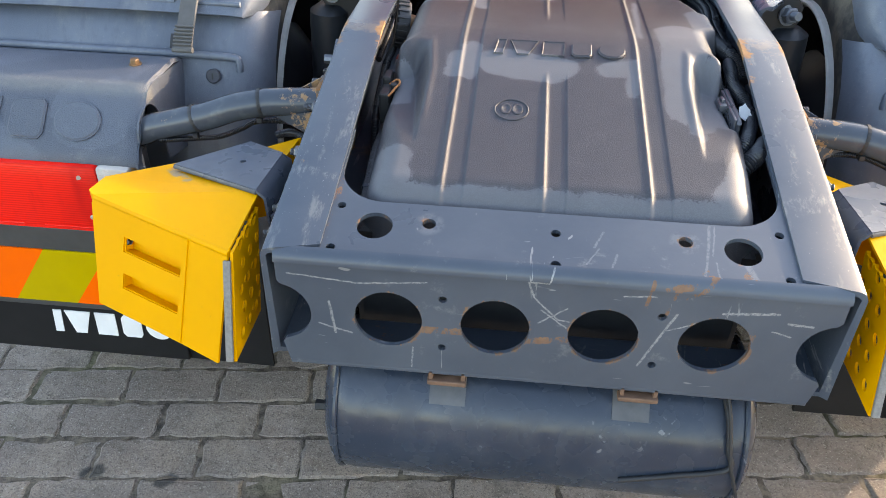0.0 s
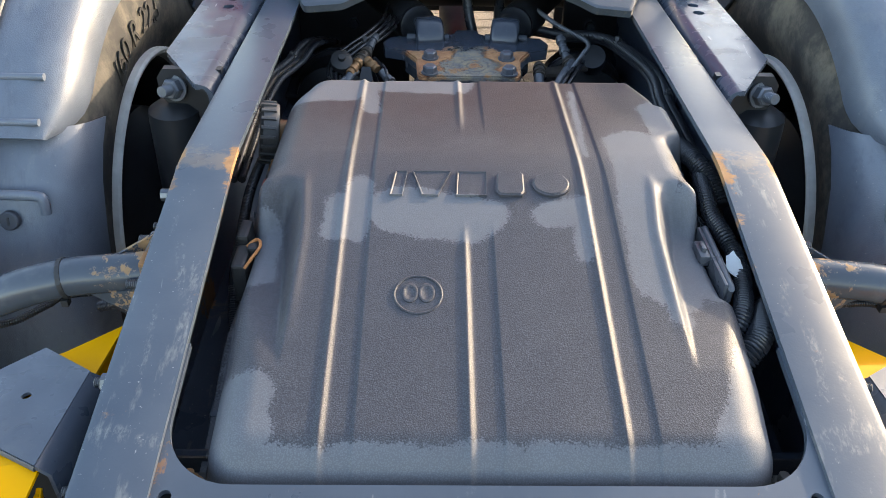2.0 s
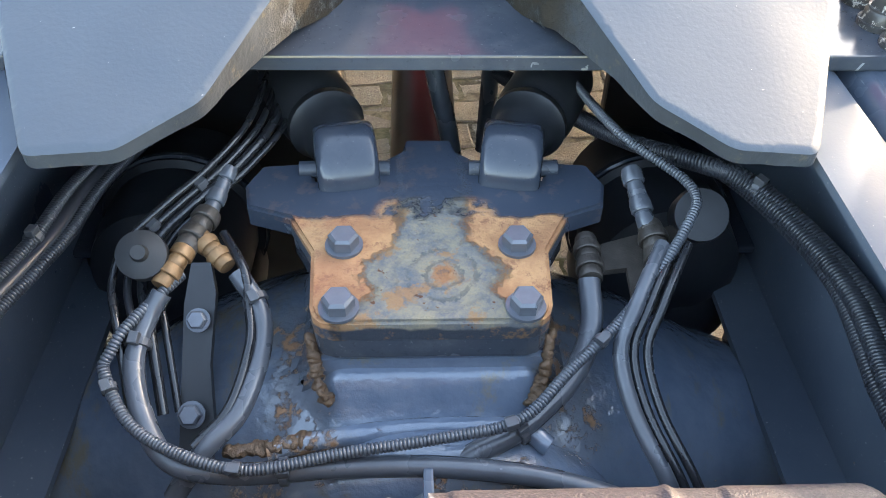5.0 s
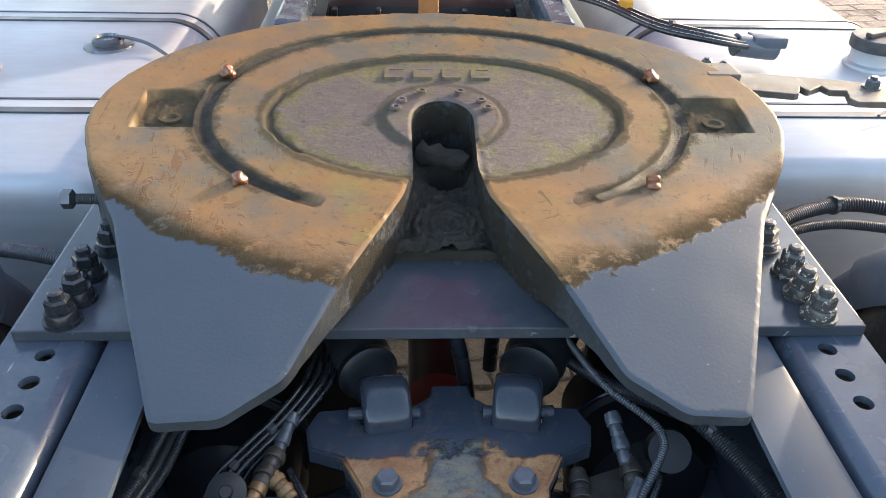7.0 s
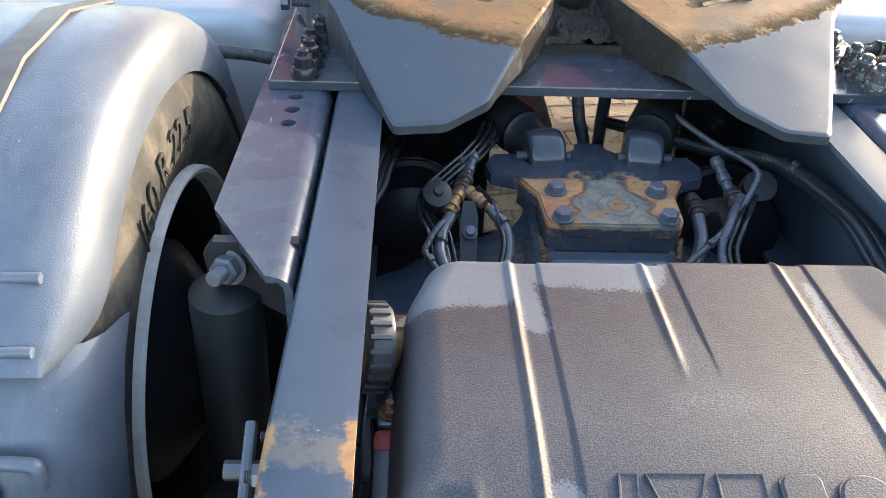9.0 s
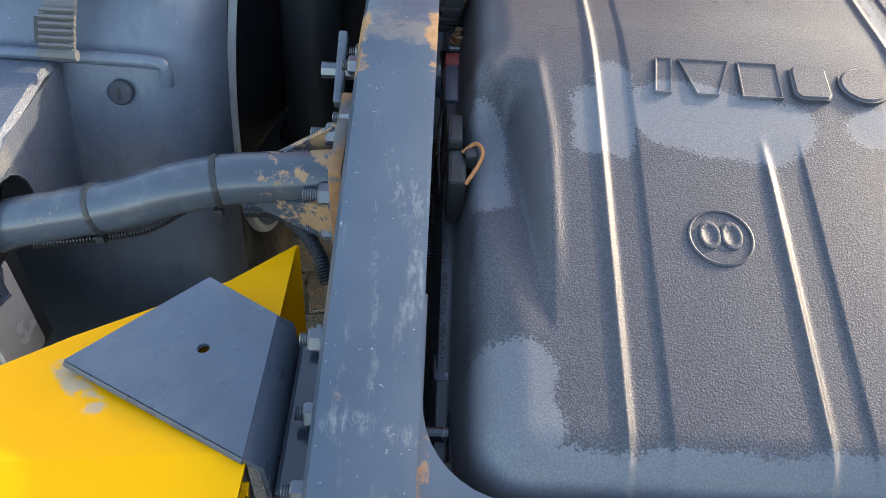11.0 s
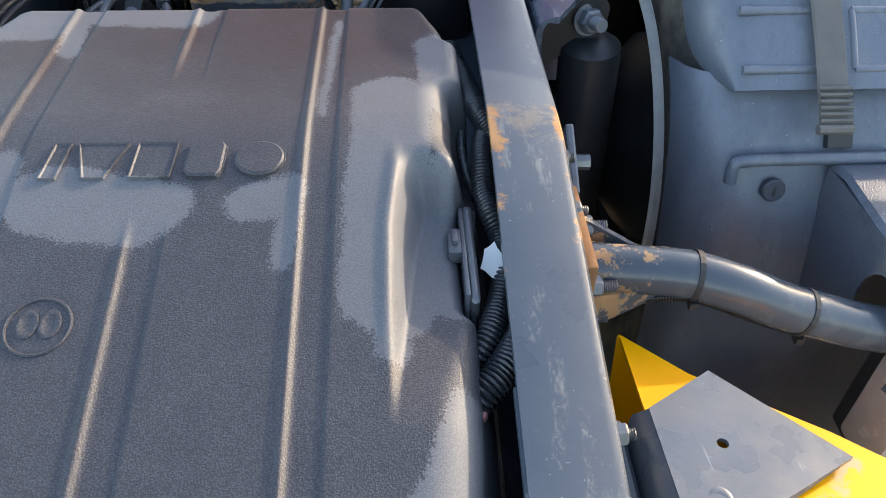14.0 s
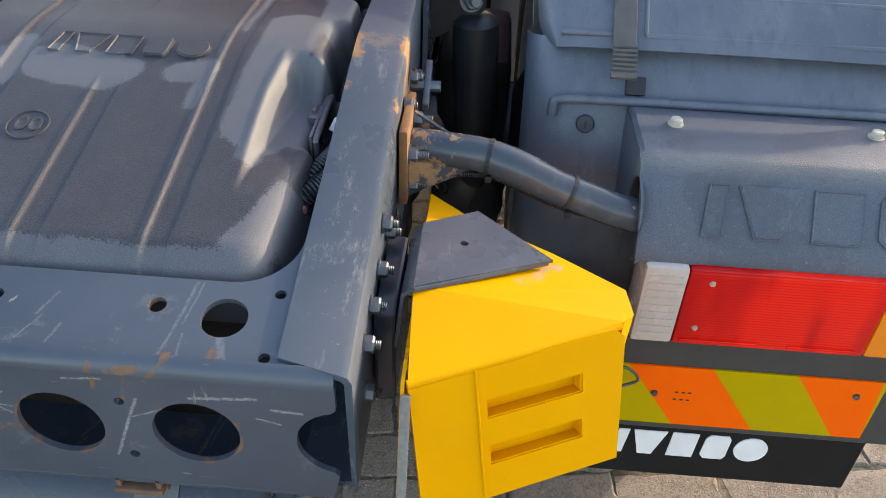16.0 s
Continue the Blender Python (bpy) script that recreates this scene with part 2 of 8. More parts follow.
def deck(y):
    """Height of the frame's top: a ramp at the rear, level ahead of the kink."""
    return 0.645 + RAMP * y if y < KINK else TOP


# ---------- ground ----------
def build_ground():
    m = Nodes("joint_sand")
    c = m.mix(m.ramp(m.noise(30, 7, 0.75), 0.35, 0.65), (0.060, 0.048, 0.037), (0.250, 0.200, 0.145))
    m.set(Base_Color=m.mix(m.ramp(m.noise(3.0, 4), 0.5, 0.7, 0, 0.5), c, (0.10, 0.11, 0.04)), Roughness=0.95)
    m.bump(m.noise(220, 5), 0.8, 0.004)
    bm = bmesh.new()
    bmesh.ops.create_grid(bm, x_segments=2, y_segments=2, size=400)
    bmesh.ops.translate(bm, verts=bm.verts, vec=(0, 0, GROUND - 0.0024))
    ground = tagged(part("ground", bm, m.mat), "sandy ground under a brick-paved yard", "ground", kind="structure")
    m = Nodes("paving_brick")
    r = m.random()
    base = m.mix(r, (0.285, 0.235, 0.198), (0.365, 0.300, 0.256))
    c = m.mix(m.ramp(m.noise(7, 7, 0.65), 0.35, 0.65), base, (0.235, 0.195, 0.164))
    c = m.mix(m.ramp(m.noise(2.2, 7, 0.65), 0.48, 0.68, 0, 0.6), c, (0.43, 0.345, 0.265))
    c = m.mix(m.ramp(m.noise(55, 8, 0.8), 0.50, 0.62, 0, 0.55), c, (0.125, 0.100, 0.084))
    c = m.mix(m.ramp(m.noise(210, 6, 0.85), 0.52, 0.60, 0, 0.8), c, (0.085, 0.070, 0.060))
    c = m.mix(m.ramp(m.noise(260, 4, 0.8, None, 0.7), 0.58, 0.66, 0, 0.8), c, (0.66, 0.61, 0.53))
    c = m.mix(m.ramp(m.noise(3.0, 6, 0.7), 0.60, 0.72, 0, 0.3), c, (0.24, 0.215, 0.10))
    # dark oil drips
    for px, py, w in ((-0.884, 0.183, 0.024), (-0.726, 0.180, 0.022)):
        s = m.segment(m.axis(0), m.math("ADD", m.axis(1), m.math("MULTIPLY", m.noise(60, 4), 0.02)), (px, py), (px + 0.016, py + 0.010), w)
        c = m.mix(m.math("MULTIPLY", s, 0.9), c, (0.05, 0.048, 0.045))
    m.set(Base_Color=c, Roughness=0.9)
    m.bump(m.math("ADD", m.noise(120, 7, 0.85), m.math("MULTIPLY", m.noise(14, 4), 1.5)), 1.0, 0.005)
    brick_mat = m.mat
    L, W, turn = 0.213, 0.107, Matrix.Translation((0, 0, GROUND)) @ Matrix.Rotation(radians(7), 4, "Z")
    shapes = []
    for k in range(6):
        rnd = random.Random(k)
        bm = bmesh.new()
        lx, ly, b = L / 2 - 0.0016, W / 2 - 0.0026, 0.006
        rim = []
        for x0, y0, x1, y1 in ((-1, -1, 1, -1), (1, -1, 1, 1), (1, 1, -1, 1), (-1, 1, -1, -1)):
            n = 9 if x0 != x1 else 5
            for i in range(n):
                t = i / n
                j = rnd.uniform(-0.0062, 0.0026)
                rim.append(((x0 + (x1 - x0) * t) * lx + (j if y0 != y1 else 0), (y0 + (y1 - y0) * t) * ly + (j if x0 != x1 else 0)))
        low = [bm.verts.new((x, y, -0.03)) for x, y in rim]
        mid = [bm.verts.new((x, y, -0.004 + rnd.uniform(-0.0015, 0.001))) for x, y in rim]
        top = [bm.verts.new((x * (1 - b / lx), y * (1 - b / ly), rnd.uniform(-0.001, 0.001))) for x, y in rim]
        for a, c2 in ((low, mid), (mid, top)):
            for i in range(len(a)):
                bm.faces.new((a[i], a[(i + 1) % len(a)], c2[(i + 1) % len(a)], c2[i]))
        bm.faces.new(top)
        bmesh.ops.recalc_face_normals(bm, faces=bm.faces)
        me = bpy.data.meshes.new("brick")
        bm.to_mesh(me)
        bm.free()
        me.materials.append(brick_mat)
        shapes.append(me)
    rnd = random.Random(5)
    verts, faces, near = [], [], 0
    data = [([tuple(v.co) for v in me.vertices], [tuple(p.vertices) for p in me.polygons]) for me in shapes]
    for row in range(-44, 70):
        for col in range(-25, 26):
            x, y = (col + (0.5 if row % 2 else 0)) * L + rnd.uniform(-0.002, 0.002), row * W + rnd.uniform(-0.0015, 0.0015)
            k = rnd.randrange(6)
            m = turn @ pose(x, y, rnd.uniform(-0.002, 0.0015), rnd.uniform(-0.7, 0.7), rnd.uniform(-0.7, 0.7), rnd.choice((0, 180)))
            p = m.translation
            if -0.55 < p.y < 0.75 and -1.45 < p.x < 1.5 and near < 300:
                ob = new("brick", shapes[k])
                ob.parent, ob.matrix_basis, near = ground, m, near + 1
            else:
                n = len(verts)
                verts += [tuple(m @ Vector(v)) for v in data[k][0]]
                faces += [tuple(i + n for i in f) for f in data[k][1]]
    me = bpy.data.meshes.new("paving")
    me.from_pydata(verts, [], faces)
    me.materials.append(brick_mat)
    tagged(new("paving", me), "grey concrete paving bricks laid in running bond", "paving", kind="stuff")


# ---------- chassis frame ----------
def build_frame():
    fr = thing("chassis_frame", "slate grey painted steel truck chassis frame, scratched at the rear", "truck frame")
    for s in (-1, 1):
        # side rail: top flange, web and bottom flange, bent at the kink
        bm = bmesh.new()
        ys = [0.0, KINK - 0.02, KINK, KINK + 0.02, 1.1, 1.9, 5.3]
        def sect(y):
            z = deck(y) if abs(y - KINK) > 0.01 else TOP - 0.001
            z = min(z, TOP)
            xo, xi = 0.385 - 0.006 * min(1, max(0, y - 0.4) / 0.3), 0.308
            h = 0.19 + 0.07 * min(1, y / 0.6)
            r = 0.012
            pts = [(xi, z), (xo - r, z), (xo - r * 0.35, z - r * 0.28), (xo, z - r), (xo, z - h + 0.005), (xo - 0.006, z - h), (xi + 0.01, z - h), (xi + 0.01, z - h + 0.008), (xo - 0.008, z - h + 0.008), (xo - 0.008, z - 0.012), (xo - 0.012, z - 0.008), (xi, z - 0.008)]
            return [Vector((s * x, y, zz)) for x, zz in pts]
        rings = []
        for y in ys:
            ring = sect(y)
            if y == 0.0:
                # the flange's inner corner is cut off at the rear end
                ring[0].y = ring[-1].y = 0.018
                for q in ring[5:9]:
                    q.y = 0.012
            rings.append([bm.verts.new(p) for p in ring])
        for a, b in zip(rings, rings[1:]):
            for i in range(len(a)):
                j = (i + 1) % len(a)
                bm.faces.new((a[i], a[j], b[j], b[i]))
        bm.faces.new(rings[0]), bm.faces.new(rings[-1])
        part("side_rail", bm, M_RAIL, fr, "grey side rail with rust at its bend", smooth=40)
        # outer angle that carries the coupling plate
        bm = bmesh.new()
        top = [(0.406, 0.750), (0.412, 0.750), (0.488, 0.875), (0.488, 2.05), (0.406, 2.05)]
        holes = [circle(0.434, y, 0.0105, 18) for y in (1.178, 1.135, 1.093, 1.22, 1.262, 1.31)]
        plate(bm, [(s * x, y) for x, y in top], [[(s * x, y) for x, y in h] for h in holes], 0.009, Matrix.Translation((0, 0, TOP)))
        bend = [(0.4062 + 0.021 * math.cos(radians(a)), TOP - 0.021 + 0.021 * math.sin(radians(a))) for a in range(90, 181, 10)] + [(0.3852, 0.60)]
        inner = [(x + 0.0085 * (0.0 if i == 0 else min(1, i / 5)), z - 0.0085 * max(0, 1 - i / 5)) for i, (x, z) in enumerate(bend)]
        prism(bm, [(s * x, z) for x, z in bend + inner[::-1]], "y", 0.748, 2.05)
        part("angle_bracket", bm, M_FRAME, fr, "dusty grey angle section with drilled holes", smooth=40)
        # bolts along the web
        for y, z in ((0.075, 0.045), (0.125, 0.045), (0.19, 0.06), (0.235, 0.035), (0.265, 0.075), (0.075, 0.12), (0.14, 0.12), (0.47, 0.05), (0.55, 0.06), (0.62, 0.09)):
            bolt(fr, (s * 0.385, y, deck(y) - z), (s, 0, 0), 0.010, M_STEEL, stud=0.008)
        for y, z in ((0.2, 0.07), (0.24, 0.1), (0.29, 0.07), (0.34, 0.1), (0.39, 0.06)):
            bolt(fr, (s * 0.376, y, deck(y) - z), (-s, 0, 0), 0.009, M_DARK, stud=0.006)
    # rear crossmember: top plate on the ramp
    bm = bmesh.new()
    m = Matrix.Translation((0, 0, 0.637)) @ Matrix.Rotation(radians(12), 4, "X")
    k = 1 / math.cos(radians(12))
    r, ox = 0.068, 0.306
    out = [(-0.372, 0.012), (0.372, 0.012), (0.372, 0.26 * k), (ox, 0.26 * k)]
    out += [(x, y) for x, y in circle(ox - r, (0.107 + r) * k, r, 10, 0, -90)]
    out += [(x, y) for x, y in circle(-ox + r, (0.107 + r) * k, r, 10, 270, 180)]
    out += [(-ox, 0.26 * k), (-0.372, 0.26 * k)]
    holes = []
    for s in (-1, 1):
        holes += [circle(s * 0.243, 0.063 * k, 0.0245, 28), circle(s * 0.170, 0.073 * k, 0.0095, 18), circle(s * 0.2945, 0.097 * k, 0.0062, 14), circle(s * 0.2945, 0.019 * k, 0.0062, 14)]
    holes += [circle(0, 0.072 * k, 0.0068, 14), circle(0, 0.017 * k, 0.0068, 14)]
    plate(bm, out, holes, 0.007, m)
    cross = part("rear_crossmember", bm, M_CROSS, fr, "scratched rear crossmember with lightening holes and rust runs")
    # rounded fold between top and rear face
    bm = bmesh.new()
    fold = []
    for i in range(7):
        a = radians(102 + (180 - 102) * i / 6)
        fold.append((0.014 + 0.0135 * math.cos(a), 0.6258 + 0.0135 * math.sin(a) + 0.0005))
    sheet(bm, [[Vector((x, y, z)) for x in (-0.367, -0.2, 0, 0.2, 0.367)] for y, z in fold], -0.006)
    part("crossmember_fold", bm, M_CROSS, cross, smooth=50)
    # rear face with round holes and scooped ends
    bm = bmesh.new()
    z0, z1, zc = 0.453, 0.6262, 0.5405
    out = [(-0.367, z1), (-0.367, zc + 0.053)] + circle(-0.372, zc, 0.0485, 16, 78, -78) + [(-0.367, zc - 0.055), (-0.36, z0), (0.36, z0), (0.367, zc - 0.055)] + circle(0.372, zc, 0.0485, 16, 258, 102) + [(0.367, zc + 0.053), (0.367, z1)]
    holes = [circle(x, zc, 0.0465, 36) for x in (-0.217, -0.072, 0.072, 0.217)]
    holes += [circle(x, z, 0.0058, 12) for x in (-0.143, 0.143) for z in (0.582, 0.498)]
    plate(bm, out, holes, 0.007, Matrix(((1, 0, 0, 0), (0, 0, -1, 0.0), (0, 1, 0, 0), (0, 0, 0, 1))))
    part("rear_face", bm, M_CROSS, cross)
    bm = bmesh.new()
    box(bm, (-0.36, 0.0, 0.446), (0.36, 0.10, 0.453), 0.002)
    part("lower_flange", bm, M_CROSS, cross)
    # bolts seen through the lightening holes
    for x in (-0.243, 0.243):
        bolt(fr, (x + 0.004, 0.085, 0.575), (0, 0, 1), 0.010, M_BRASS, stud=0.012)
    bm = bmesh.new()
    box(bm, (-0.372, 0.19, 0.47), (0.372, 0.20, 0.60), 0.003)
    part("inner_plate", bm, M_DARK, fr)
    return fr


# (x, z, x, z, width) of marks on the rear face; (x, y, x, y, width) on the top
SCRATCHES = [(-0.033, 0.625, -0.024, 0.598, 0.0016), (-0.024, 0.598, 0.01, 0.564, 0.0016), (0.01, 0.564, 0.025, 0.561, 0.0016), (-0.015, 0.556, 0.021, 0.583, 0.0014), (-0.013, 0.578, 0.022, 0.551, 0.0014), (-0.001, 0.645, -0.006, 0.622, 0.0012), (-0.006, 0.622, -0.033, 0.622, 0.0012), (0.09, 0.611, 0.131, 0.614, 0.0014), (0.161, 0.588, 0.124, 0.495, 0.0028), (0.153, 0.56, 0.191, 0.577, 0.0012), (0.218, 0.595, 0.286, 0.601, 0.0035), (0.284, 0.572, 0.309, 0.565, 0.0014), (0.301, 0.587, 0.332, 0.584, 0.003), (-0.351, 0.607, -0.258, 0.599, 0.0013), (-0.258, 0.599, -0.165, 0.608, 0.0013), (-0.231, 0.648, -0.148, 0.652, 0.0013), (-0.297, 0.564, -0.291, 0.511, 0.0035), (-0.313, 0.525, -0.268, 0.511, 0.0022), (-0.183, 0.495, -0.185, 0.458, 0.0018)]
RUST_RUNS = [(0.124, 0.638, 0.113, 0.52, 0.004), (0.141, 0.629, 0.173, 0.636, 0.007), (0.158, 0.633, 0.146, 0.583, 0.004), (0.171, 0.614, 0.211, 0.656, 0.005), (-0.026, 0.523, 0.022, 0.529, 0.0095), (-0.171, 0.528, -0.118, 0.528, 0.0095), (0.264, 0.562, 0.256, 0.525, 0.004)]
TOP_RUST = [(0.251, 0.039, 0.238, 0.012, 0.008), (0.248, 0.017, 0.246, 0.004, 0.008), (0.191, 0.028, 0.186, 0.006, 0.007), (0.214, 0.113, 0.203, 0.104, 0.006), (0.249, 0.118, 0.241, 0.094, 0.005), (-0.304, 0.155, -0.306, 0.085, 0.008), (-0.306, 0.085, -0.309, 0.030, 0.006)]
TOP_SCRATCHES = [(0.050, 0.052, 0.063, 0.080, 0.002), (0.204, 0.104, 0.196, 0.050, 0.0026), (0.196, 0.050, 0.188, 0.010, 0.0022), (0.073, 0.020, 0.080, 0.042, 0.0022), (-0.235, 0.012, -0.160, 0.011, 0.0012), (0.040, 0.022, 0.056, 0.050, 0.0016), (0.207, 0.0, 0.206, 0.04, 0.0016), (0.243, 0.045, 0.252, 0.015, 0.006), (0.211, 0.104, 0.203, 0.052, 0.0014)]


def crossmember_material():
    """Scuffed paint: scratches in several directions, rust rings round the holes and rust runs."""
    m = Nodes("scuffed_paint")
    x, y, z = m.axis(0), m.axis(1), m.axis(2)
    big, fine = m.noise(4.0, 6), m.noise(80.0, 4)
    c = m.mix(m.ramp(big, 0.3, 0.7), (0.046, 0.060, 0.082), (0.072, 0.088, 0.112))
    c = m.mix(m.ramp(m.noise(17.0, 7, 0.75), 0.58, 0.72, 0, 0.30), c, (0.30, 0.30, 0.29))
    # scratches where loads were dragged over the rear face and top
    wx = m.math("ADD", x, m.math("MULTIPLY", m.math("SUBTRACT", m.noise(70, 4, 0.7), 0.5), 0.0045))
    wz = m.math("ADD", z, m.math("MULTIPLY", m.math("SUBTRACT", m.noise(55, 4, 0.7, (1, 1, 1.3)), 0.5), 0.006))
    wy = m.math("ADD", y, m.math("MULTIPLY", m.math("SUBTRACT", m.noise(60, 4, 0.7), 0.5), 0.006))
    broken = m.ramp(m.noise(150, 6, 0.8), 0.34, 0.58)
    back, over = m.ramp(y, 0.004, 0.008, 1, 0), m.ramp(y, 0.006, 0.010)
    marks = None
    for x0, z0, x1, z1, w in SCRATCHES:
        s = m.segment(wx, wz, (x0, z0), (x1, z1), 0.0008 + w * 0.5)
        marks = m.math("MAXIMUM", marks, s) if marks else s
    marks = m.math("MULTIPLY", marks, back)
    for x0, y0, x1, y1, w in TOP_SCRATCHES:
        marks = m.math("MAXIMUM", marks, m.math("MULTIPLY", m.math("MULTIPLY", m.segment(wx, wy, (x0, y0), (x1, y1), w), 0.36), over))
    fine_lines = m.ramp(m.noise(120, 2, 0.5, (0.10, 1.0, 0.9), 0.8), 0.70, 0.73)
    fine_lines = m.math("MULTIPLY", fine_lines, m.ramp(m.noise(6.0, 4), 0.48, 0.58, 0, 0.7))
    upright = m.math("MULTIPLY", m.ramp(m.noise(95, 2, 0.5, (1.0, 0.25, 0.16), 1.4), 0.69, 0.72), m.ramp(m.noise(9.0, 4), 0.52, 0.60, 0, 0.7))
    fine_lines = m.math("MAXIMUM", fine_lines, upright)
    c = m.mix(m.math("MULTIPLY", m.math("MAXIMUM", m.math("MULTIPLY", marks, broken), fine_lines), 0.60), c, (0.40, 0.40, 0.39))
    # rings round the four large holes
    u = m.math("SUBTRACT", m.math("ABSOLUTE", m.math("SUBTRACT", m.math("ABSOLUTE", x), 0.1445)), 0.0725)
    w = m.math("SUBTRACT", z, 0.5405)
    d = m.math("SQRT", m.math("ADD", m.math("MULTIPLY", u, u), m.math("MULTIPLY", w, w)))
    ring = m.math("MULTIPLY", m.ramp(d, 0.047, 0.0545, 1.25, 0), m.ramp(y, 0.004, 0.008, 1, 0))
    run = None
    for x0, z0, x1, z1, w in RUST_RUNS:
        s = m.segment(wx, wz, (x0, z0), (x1, z1), w)
        run = m.math("MAXIMUM", run, s) if run else s
    run = m.math("MULTIPLY", run, m.ramp(y, 0.012, 0.03, 1, 0))
    ua, va = m.math("SUBTRACT", m.math("ABSOLUTE", wx), 0.170), m.math("SUBTRACT", wy, 0.073)
    small = m.math("SQRT", m.math("ADD", m.math("MULTIPLY", ua, ua), m.math("MULTIPLY", va, va)))
    ub, vb = m.math("SUBTRACT", m.math("ABSOLUTE", x), 0.243), m.math("SUBTRACT", y, 0.063)
    large = m.math("SQRT", m.math("ADD", m.math("MULTIPLY", ub, ub), m.math("MULTIPLY", vb, vb)))
    c = m.mix(m.math("MULTIPLY", m.math("MULTIPLY", m.ramp(small, 0.016, 0.024, 1, 0), over), m.ramp(m.noise(70, 6, 0.7), 0.45, 0.58, 0, 0.25)), c, (0.20, 0.21, 0.22))
    top_rust = m.math("MULTIPLY", m.math("MAXIMUM", m.ramp(small, 0.0095, 0.0150, 1.3, 0), m.ramp(large, 0.0245, 0.0285, 0.8, 0)), over)
    ring = m.math("MAXIMUM", ring, top_rust)
    for x0, y0, x1, y1, w in TOP_RUST:
        ring = m.math("MAXIMUM", ring, m.math("MULTIPLY", m.math("MULTIPLY", m.segment(wx, wy, (x0, y0), (x1, y1), w), over), 1.2))
    bias = m.math("MAXIMUM", m.math("MULTIPLY", ring, 0.7), m.math("MULTIPLY", run, 1.1))
    n = m.noise(52.0, 8, 0.75, (1.0, 1.0, 0.55), 0.4)
    k = m.ramp(m.math("ADD", n, m.math("MULTIPLY", bias, 0.20)), 0.68, 0.74)
    c = m.mix(m.math("MULTIPLY", k, 0.85), c, m.mix(m.noise(95, 4), (0.12, 0.060, 0.034), (0.28, 0.150, 0.078)))
    m.set(Base_Color=c, Roughness=m.math("ADD", m.ramp(big, 0.3, 0.7, 0.27, 0.38), m.math("MULTIPLY", k, 0.4)))
    m.bump(m.math("ADD", fine, m.math("MULTIPLY", k, 0.6)), 0.14, 0.001)
    return m.mat


M_CROSS = crossmember_material()


RAIL_SCRAPES = [(0.335, 0.342, 0.325, 0.300, 0.008), (0.341, 0.285, 0.340, 0.235, 0.008), (0.340, 0.235, 0.331, 0.195, 0.007), (0.321, 0.152, 0.369, 0.164, 0.014), (0.324, 0.138, 0.350, 0.144, 0.010), (0.368, 0.164, 0.366, 0.076, 0.006), (0.356, 0.235, 0.352, 0.150, 0.004), (0.369, 0.685, 0.366, 0.640, 0.007), (-0.344, 0.385, -0.325, 0.314, 0.007), (-0.318, 0.358, -0.316, 0.262, 0.009), (-0.369, 0.152, -0.346, 0.153, 0.012), (-0.326, 0.148, -0.314, 0.148, 0.010), (-0.350, 0.30, -0.344, 0.22, 0.004)]


